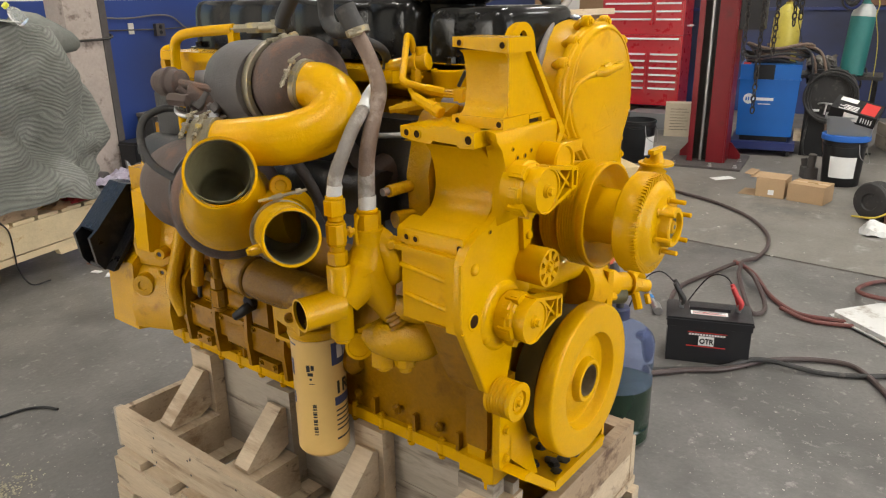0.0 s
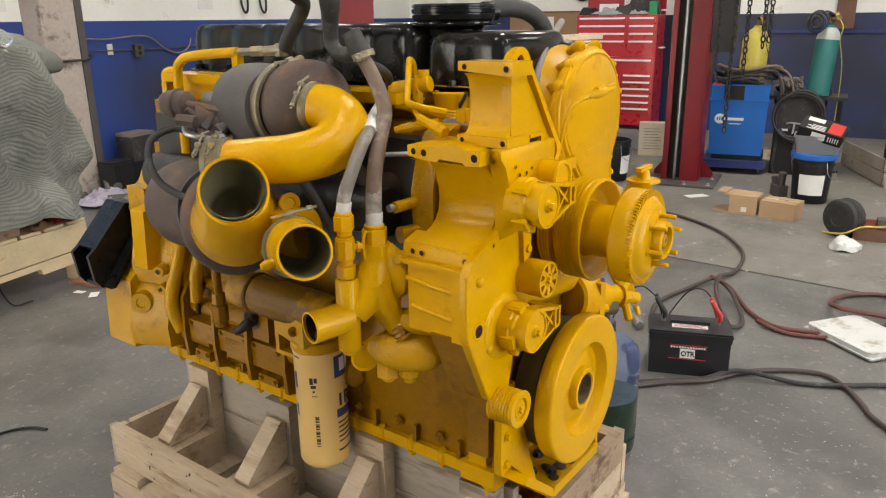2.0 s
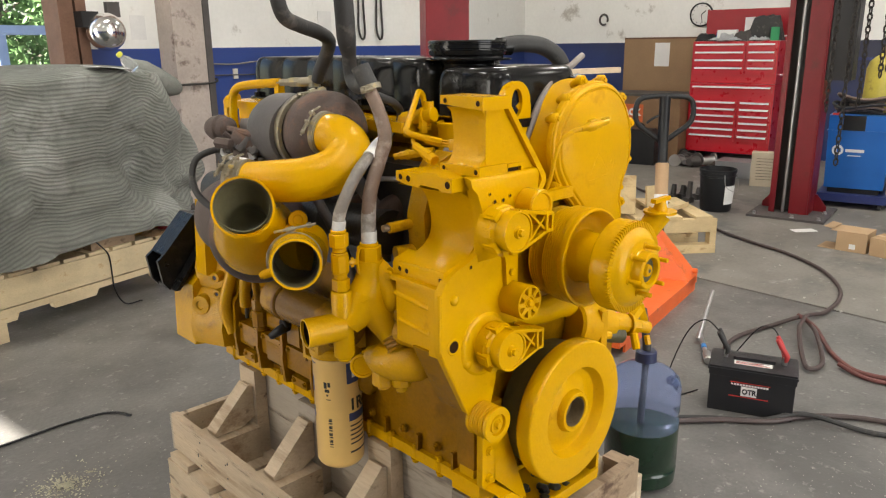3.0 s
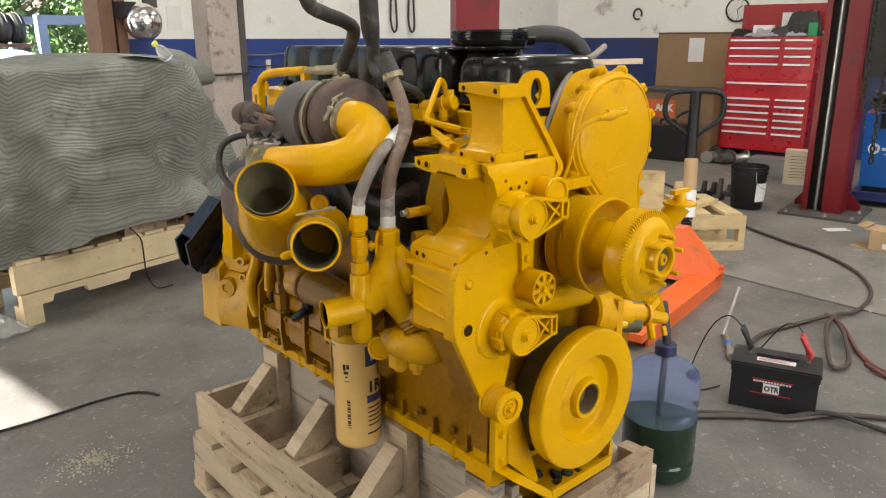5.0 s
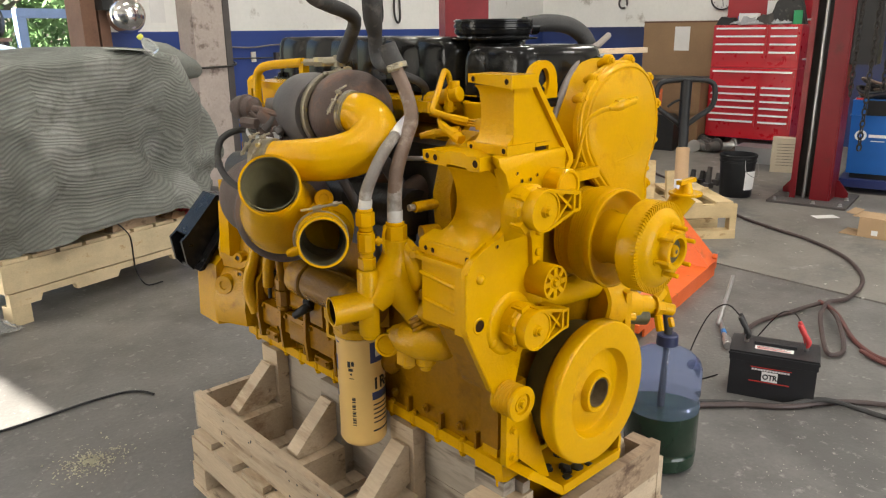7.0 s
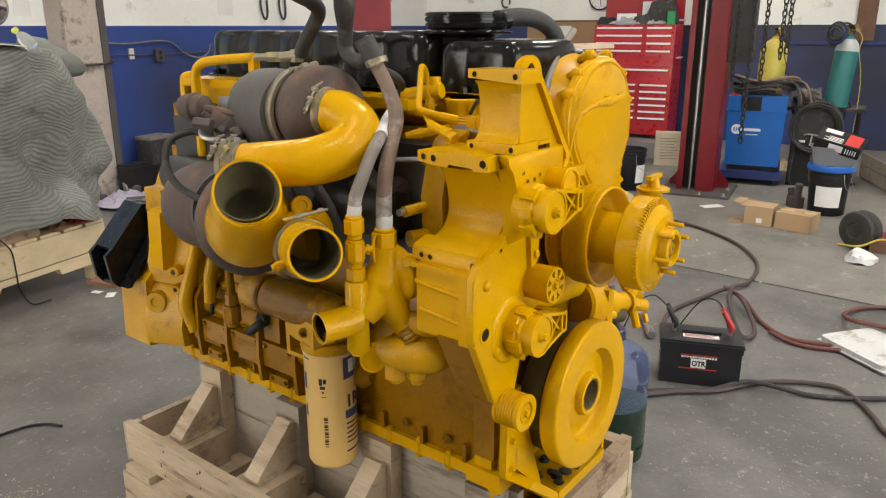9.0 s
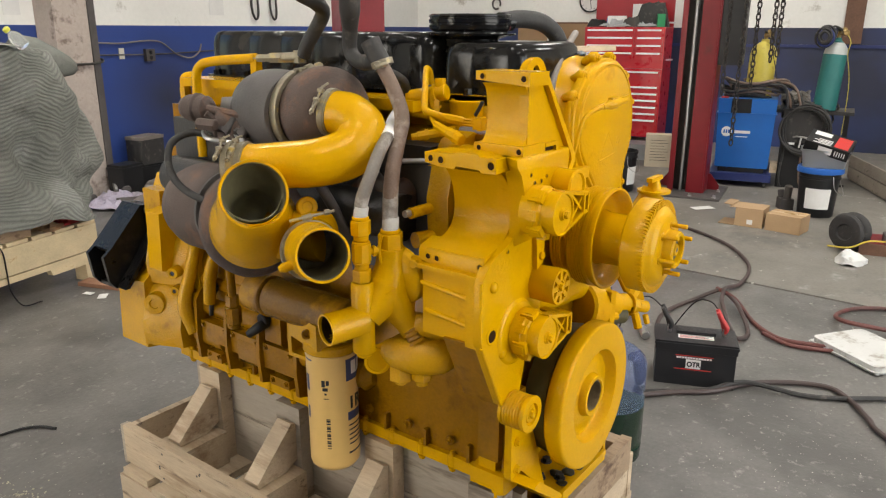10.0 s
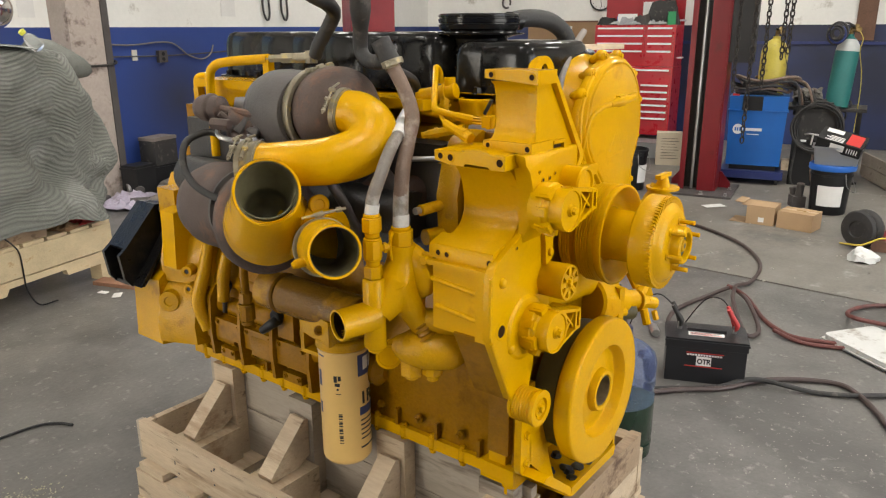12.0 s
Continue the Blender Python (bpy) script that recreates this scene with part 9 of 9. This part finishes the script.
cyl(b, SH0 + (SH1 - SH0) * 0.02, SH0 + (SH1 - SH0) * 0.56, 0.042, n=20)
sleeve = part("cardboard_sleeve", b, CARD, pj, "brown cardboard sleeve round the handle")
b = B()
lathe(b, [(0.02, 0.0426), (0.19, 0.0426)], SH0, SH1 - SH0, 20)
part("sleeve_label", b, PAPER, sleeve, "white shipping label")
b = B()
c0 = V(HX, HY, 0.0)
loop_pts = [c0 + hd * x + V(0, 0, z) for x, z in ((0.0, 0.80), (-0.08, 0.86), (-0.17, 0.93), (-0.185, 1.02), (-0.15, 1.085), (0.0, 1.10), (0.15, 1.085), (0.185, 1.02), (0.17, 0.93), (0.08, 0.86), (0.0, 0.80))]
tube(b, loop_pts, 0.017, 10, 4)
cyl(b, c0 + V(0, 0, 0.80), c0 + V(0, 0, 1.10), 0.034, n=12)
tube(b, [c0 + hd * -0.02 + V(0, 0, 0.98), c0 + hd * -0.07 + V(0, 0, 0.96), c0 + hd * -0.11 + V(0, 0, 0.93)], 0.008, 8)
part("handle_loop", b, BLACK, pj, "black rubber-coated loop handle")

p2 = thing("small_pallet", pose(3.345, 1.585, 0, 0, 0, -40), "small broken pine pallet with scrap boards on it", "pallet")
WOOD_RAW = wood("raw_yellow_pine", (0.56, 0.42, 0.22), spots=((0.36, 0.23, 0.10), 0.16, 7))
for y in (0.0, 0.30, 0.60):
    lbox("stringer", p2, WOOD_RAW, -0.42, 0.38, y, y + 0.035, 0.150, 0.244, 0.004)
    for bx0 in (-0.42, -0.02, 0.335):
        lbox("foot_block", p2, WOOD_RAW, bx0, bx0 + 0.045, y, y + 0.07, 0.062, 0.149, 0.004)
    lbox("bottom_board", p2, WOOD_RAW, -0.42, 0.38, y - 0.004, y + 0.075, 0.0, 0.060, 0.003)
for i in range(4):
    lbox("deck_board", p2, WOOD_RAW, -0.42 + i * 0.215, -0.30 + i * 0.215, -0.01, 0.66, 0.245, 0.264, 0.003, m=pose(0, 0, 0, 0, 0, 0.6 * (i % 2)))
for x, y, w, h, rz, rx in ((-0.02, 0.10, 0.075, 0.200, 8, -8), (-0.27, 0.14, 0.105, 0.27, -14, -14), (-0.40, 0.16, 0.060, 0.230, 30, -6), (-0.36, 0.34, 0.070, 0.20, 12, 8), (-0.18, 0.42, 0.065, 0.15, 4, 4)):
    lbox("scrap_board", p2, WOOD_RAW, -w, w, -0.014, 0.014, 0.0, h, 0.003, m=pose(x, y, 0.266, rx, 0, rz))
lbox("scrap_board", p2, WOOD_RAW, -0.20, 0.20, -0.04, 0.04, 0.0, 0.03, 0.003, m=pose(0.12, 0.22, 0.267, 0, 0, 40))
# ---- on the walls ----
def on_north(name, u, z, w, h, d, material, label, category):
    b = B()
    rbox(b, u - w / 2, u + w / 2, NORTH - d, NORTH - 0.001, z - h / 2, z + h / 2)
    bev(b, min(0.004, d * 0.3), 1)
    return solid(name, b, material, label, category)


PLATE = mat("ivory_plate", (0.60, 0.57, 0.50), 0.5, var=0.06)
on_north("wall_switch", 3.32, 1.18, 0.055, 0.095, 0.012, PLATE, "ivory light switch plate on the blue wall", "switch")
ot = on_north("socket_outlet", 3.62, 1.16, 0.10, 0.11, 0.04, IRON, "grey metal socket outlet box on the blue wall", "outlet")
b = B()
for dz in (-0.024, 0.024):
    cyl(b, RM @ V(3.62, NORTH - 0.040, 1.16 + dz), RM @ V(3.62, NORTH - 0.043, 1.16 + dz), 0.018, n=14)
lpart("socket_face", b, BLACK, ot)
floor_line("wall_conduit", [tuple(RM @ V(u, NORTH - 0.012, z)) for u, z in ((2.98, 1.175), (3.3, 1.17), (3.62, 1.165), (4.0, 1.17), (4.6, 1.185), (5.4, 1.19))], 0.006, IRON, "grey conduit along the blue wall", "conduit")
floor_line("wall_cable", [tuple(RM @ V(u, NORTH - 0.02, z)) for u, z in ((3.04, 1.28), (3.3, 1.27), (3.6, 1.29), (3.78, 1.27), (3.95, 1.16), (4.12, 1.12), (4.24, 1.17), (4.28, 1.25))], 0.007, HOSE_GREY, "loose grey cable stapled along the wall", "cable")
floor_line("column_band", [tuple(RM @ V(u, NORTH - w, z)) for u, w, z in ((2.38, 0.10, 1.12), (2.51, 0.25, 1.115), (2.69, 0.255, 1.115), (2.86, 0.265, 1.12), (2.93, 0.25, 1.14), (3.0, 0.05, 1.16))], 0.010, DARK, "dark cable wrapped across the column", "cable")
on_north("wall_poster", 4.55, 1.66, 0.20, 0.26, 0.004, PAPER, "white sheet of paper pinned to the wall", "paper")
on_north("wall_poster", 2.35, 1.60, 0.14, 0.20, 0.004, PAPER, "white sheet of paper pinned to the wall", "paper")
on_north("junction_box", 2.12, 1.74, 0.11, 0.12, 0.05, IRON, "grey junction box on the wall", "box")
dome = thing("work_lamp", RM @ pose(1.90, NORTH - 0.30, 1.545), "silver spun-metal dome lamp hanging by the wall", "lamp")
b = B()
lathe(b, [(0, 0.0), (0.002, 0.05), (0.03, 0.105), (0.075, 0.140), (0.12, 0.150), (0.125, 0.146), (0.08, 0.135), (0.035, 0.10), (0.01, 0.05), (0.01, 0)], (0, 0, 0), (0.45, 0.9, 0.1), 40)
lpart("dome_shade", b, mat("polished_aluminium", (0.80, 0.79, 0.77), 0.14, metal=1.0, var=0.05, bump=0.05), dome, "shiny silver shade")
b = B()
box(b, -0.12, 0.02, 0.13, 0.297, 0.05, 0.17)
lpart("lamp_bracket", b, BLACK, dome)
b = B()
cyl(b, (0.04, 0.10, 0.02), (0.09, 0.297, 0.06), 0.015, n=10)
lpart("lamp_arm", b, IRON, dome)
# cords hanging on the north wall
for u in (5.05, 5.35):
    floor_line("extension_cable", [tuple(RM @ V(u + dx, NORTH - 0.03, z)) for dx, z in ((0, 2.3), (0.01, 1.9), (0.0, 1.62), (0.05, 1.50), (0.10, 1.56), (0.09, 1.85), (0.085, 2.3))], 0.012, RUBBER, "black cord hanging in a loop on the wall", "cord")

# east wall: clock, hook, boards
ck = thing("wall_clock", RM @ pose(EAST - 0.002, 2.68, 1.765), "round white wall clock with a black rim", "clock")
b = B()
lathe(b, [(0, 0), (0, 0.15), (0.03, 0.15), (0.034, 0.142), (0.030, 0.134), (0.022, 0.132), (0.022, 0)], (0, 0, 0), (-1, 0, 0), 40)
lpart("clock_rim", b, BLACK, ck, "black rim")
b = B()
lathe(b, [(0.0235, 0), (0.0235, 0.131)], (0, 0, 0), (-1, 0, 0), 40)
lpart("clock_face", b, PAPER, ck, "white face")
for a, ln, w in ((50, 0.075, 0.006), (170, 0.105, 0.004)):
    b = B()
    box(b, -0.026, -0.0245, -w, w, 0, ln, pose(0, 0, 0, a, 0, 0))
    lpart("clock_hand", b, INK, ck)
for k in range(12):
    b = B()
    box(b, -0.0255, -0.0242, -0.003, 0.003, 0.105, 0.124, pose(0, 0, 0, k * 30, 0, 0))
    lpart("hour_mark", b, INK, ck)
b = B()
tube(b, [tuple(RM @ V(EAST - 0.02, 4.05 + 0.06 * math.cos(a), 1.74 + 0.07 * math.sin(a))) for a in np.linspace(-2.1, 3.6, 12)], 0.014, 8, 3)
solid("wall_hook", b, IRON, "black iron ring hanging on the white wall", "hook")
for v0, v1, z0, z1 in ((-0.56, -0.36, 1.25, 2.2),):
    b = B()
    rbox(b, EAST - 0.03, EAST - 0.001, v0, v1, z0, z1)
    bev(b, 0.004, 1)
    solid("wall_board", b, WOOD_OLD, "brown timber board fixed to the wall", "board")
b = B()
rbox(b, EAST - 0.03, EAST - 0.001, -2.5, 2.0, 1.20, 1.235)
solid("wall_rail", b, BLUE_DK, "blue painted rail along the wall", "rail", kind="structure")
floor_line("wall_strap", [tuple(RM @ V(EAST - 0.02, 1.02, z)) for z in (2.3, 1.9, 1.62, 1.58)], 0.018, RUBBER, "black strap hanging on the white wall", "strap")

# clutter by the north wall
for i, (u, v, w, d, h, rz, mt, lab, cat) in enumerate(((2.92, 4.98, 0.22, 0.18, 0.27, 5, BLACK, "dusty black battery by the column", "battery"), (3.34, 5.13, 0.36, 0.20, 0.21, -4, BLACK, "dusty black battery by the wall", "battery"), (3.82, 4.98, 0.40, 0.24, 0.14, 12, IRON, "grey steel casing by the wall", "casing"), (4.25, 5.05, 0.28, 0.26, 0.26, 20, DARK, "dark greasy gearbox by the wall", "gearbox"))):
    b = B()
    box(b, -w / 2, w / 2, -d / 2, d / 2, 0, h)
    box(b, -w / 2 - 0.006, w / 2 + 0.006, -d / 2 - 0.006, d / 2 + 0.006, h * 0.86, h * 0.92)
    bev(b, 0.008, 2)
    bmesh.ops.transform(b, matrix=RM @ pose(u, v, 0, 0, 0, rz), verts=b.verts)
    solid("floor_" + cat, b, mt, lab, cat)
gb = thing("floor_battery", RM @ pose(3.29, 5.13, 0.211, 0, 0, 6), "dusty grey battery stacked on another battery", "battery")
lbox("battery_case", gb, RUBBER, -0.14, 0.14, -0.09, 0.09, 0.0, 0.22, 0.008)
lbox("battery_lid", gb, HOSE_GREY, -0.144, 0.144, -0.094, 0.094, 0.221, 0.25, 0.006, "dusty grey lid")
b = B()
cyl(b, (2.30, 5.24, 0.055), (2.52, 5.38, 0.055), 0.055, n=18, ch=0.008)
solid("canister", b, HOSE_PALE, "grey canister lying on the floor by the wall", "canister")
random.seed(5)
for i in range(16):
    u, v = random.uniform(2.5, 4.0), random.uniform(4.5, 5.05)
    r, a = random.uniform(0.03, 0.07), random.uniform(0, 6.3)
    p = RM @ V(u, v, r)
    b = B()
    cyl(b, p, p + V(math.cos(a) * 0.2, math.sin(a) * 0.2, 0.01), r, r * 0.75, n=12, ch=0.005)
    solid("engine_part", b, (IRON, STEEL, DARK, HOSE_GREY)[i % 4], "loose engine part on the floor", "engine part", "loose engine parts")

# ---- outside the doorway ----
LEAF = mat("green_leaves", (0.085, 0.17, 0.050), 0.6, var=0.35, scale=1.5, fine=8, bump=0)
BARK = mat("grey_bark", (0.12, 0.10, 0.08), 0.9, var=0.3)
random.seed(3)


def tree(x, y, h, r):
    th = thing("tree", (x, y, -0.16), "leafy green broadleaf tree outside the shop", "tree", "trees outside")
    b = B()
    tube(b, [(0, 0, 0), (0.05, 0.03, h * 0.4), (0.0, 0.1, h * 0.85)], [0.14, 0.10, 0.03], 8)
    for k in range(7):
        a = random.uniform(0, 6.3)
        z = h * random.uniform(0.2, 0.7)
        tube(b, [(0.03, 0.03, z), (r * 0.4 * math.cos(a), r * 0.4 * math.sin(a), z + 0.3), (r * 0.8 * math.cos(a), r * 0.8 * math.sin(a), z + 0.7)], [0.05, 0.035, 0.012], 6)
    lpart("trunk", b, BARK, th)
    b = B()
    clumps = []
    for k in range(46):
        a, q_ = random.uniform(0, 6.3), random.random() ** 0.5
        z = h * random.uniform(0.12, 1.0)
        rr = r * q_ * (1.0 - 0.45 * abs(z / h - 0.5))
        clumps.append((rr * math.cos(a), rr * math.sin(a), z, random.uniform(0.22, 0.5)))
    for cx, cy, cz, cr in clumps:
        for k in range(90):
            d = V(random.gauss(0, 1), random.gauss(0, 1), random.gauss(0, 0.8)).normalized() * cr * random.uniform(0.4, 1.0)
            s = random.uniform(0.035, 0.075)
            m = Matrix.Translation((cx + d.x, cy + d.y, cz + d.z)) @ Euler((random.uniform(0, 6.3), random.uniform(0, 6.3), 0)).to_matrix().to_4x4()
            vs = [b.verts.new(m @ V(*c)) for c in ((-s, 0, 0), (0, -s * 0.5, s * 0.1), (s * 1.2, 0, 0), (0, s * 0.5, s * 0.1))]
            b.faces.new(vs)
    lpart("crown", b, LEAF, th, smooth=0)


for (u, v, h, r) in ((3.4, 12.2, 4.0, 1.5), (5.0, 11.8, 3.6, 1.5), (4.2, 13.6, 5.0, 2.0), (6.2, 13.0, 4.6, 1.9), (2.2, 13.4, 4.8, 1.9), (7.4, 15.0, 5.4, 2.2), (3.0, 15.5, 5.6, 2.4), (5.6, 15.8, 5.8, 2.5)):
    p = RM @ V(u, v, 0)
    tree(p.x, p.y, h, r)
BLUE_RACK = mat("pale_blue_steel", (0.20, 0.28, 0.46), 0.5, var=0.15)
rk = thing("steel_rack", RM @ pose(2.38, 8.2, -0.16), "pale blue steel rack standing outside the doorway", "rack")
for x in (0.0, 2.2):
    for y in (0.0, 0.8):
        lbox("rack_leg", rk, BLUE_RACK, x, x + 0.10, y, y + 0.10, 0, 1.76, 0.006)
for y in (0.0, 0.8):
    lbox("rack_beam", rk, BLUE_RACK, 0.0, 2.3, y, y + 0.10, 1.762, 1.85, 0.006)
    lbox("rack_beam", rk, BLUE_RACK, 0.10, 2.2, y + 0.01, y + 0.09, 0.60, 0.68, 0.006)
ts = thing("tyre_shelf", RM @ pose(0.9, 8.3, -0.16), "low rusty steel shelf for tyres outside", "shelf")
lbox("shelf_plate", ts, WOOD_OLD, 0.0, 1.44, 0.0, 0.4, 1.50, 1.54, 0.004)
for x in (0.0, 1.38):
    lbox("shelf_leg", ts, IRON, x, x + 0.06, 0.1, 0.3, 0.0, 1.498, 0.004)
for i, u in enumerate((1.80, 1.95, 2.10, 2.25)):
    b = B()
    lathe(b, [(-0.06, 0.09), (-0.07, 0.13), (-0.055, 0.160), (-0.02, 0.170), (-0.015, 0.163), (0.015, 0.163), (0.02, 0.170), (0.055, 0.160), (0.07, 0.13), (0.06, 0.09)], RM @ V(u, 8.5, 1.5505), RM.to_3x3() @ V(1, 0, 0), 32, close=True)
    solid("rubber_tyre", b, RUBBER, "small black tyre standing on the outdoor shelf", "tyre", "tyres outside")
tk = thing("plastic_drum", RM @ pose(1.75, 7.7, -0.16), "pale blue plastic drum outside the doorway", "drum")
b = B()
lathe(b, [(0, 0), (0, 0.38), (0.3, 0.41), (0.33, 0.43), (0.36, 0.41), (0.9, 0.41), (0.93, 0.43), (0.96, 0.41), (1.3, 0.40), (1.44, 0.34), (1.48, 0.2), (1.49, 0)], (0, 0, 0), (0, 0, 1), 36)
lpart("drum_body", b, mat("pale_blue_plastic", (0.42, 0.50, 0.60), 0.5, var=0.1), tk)
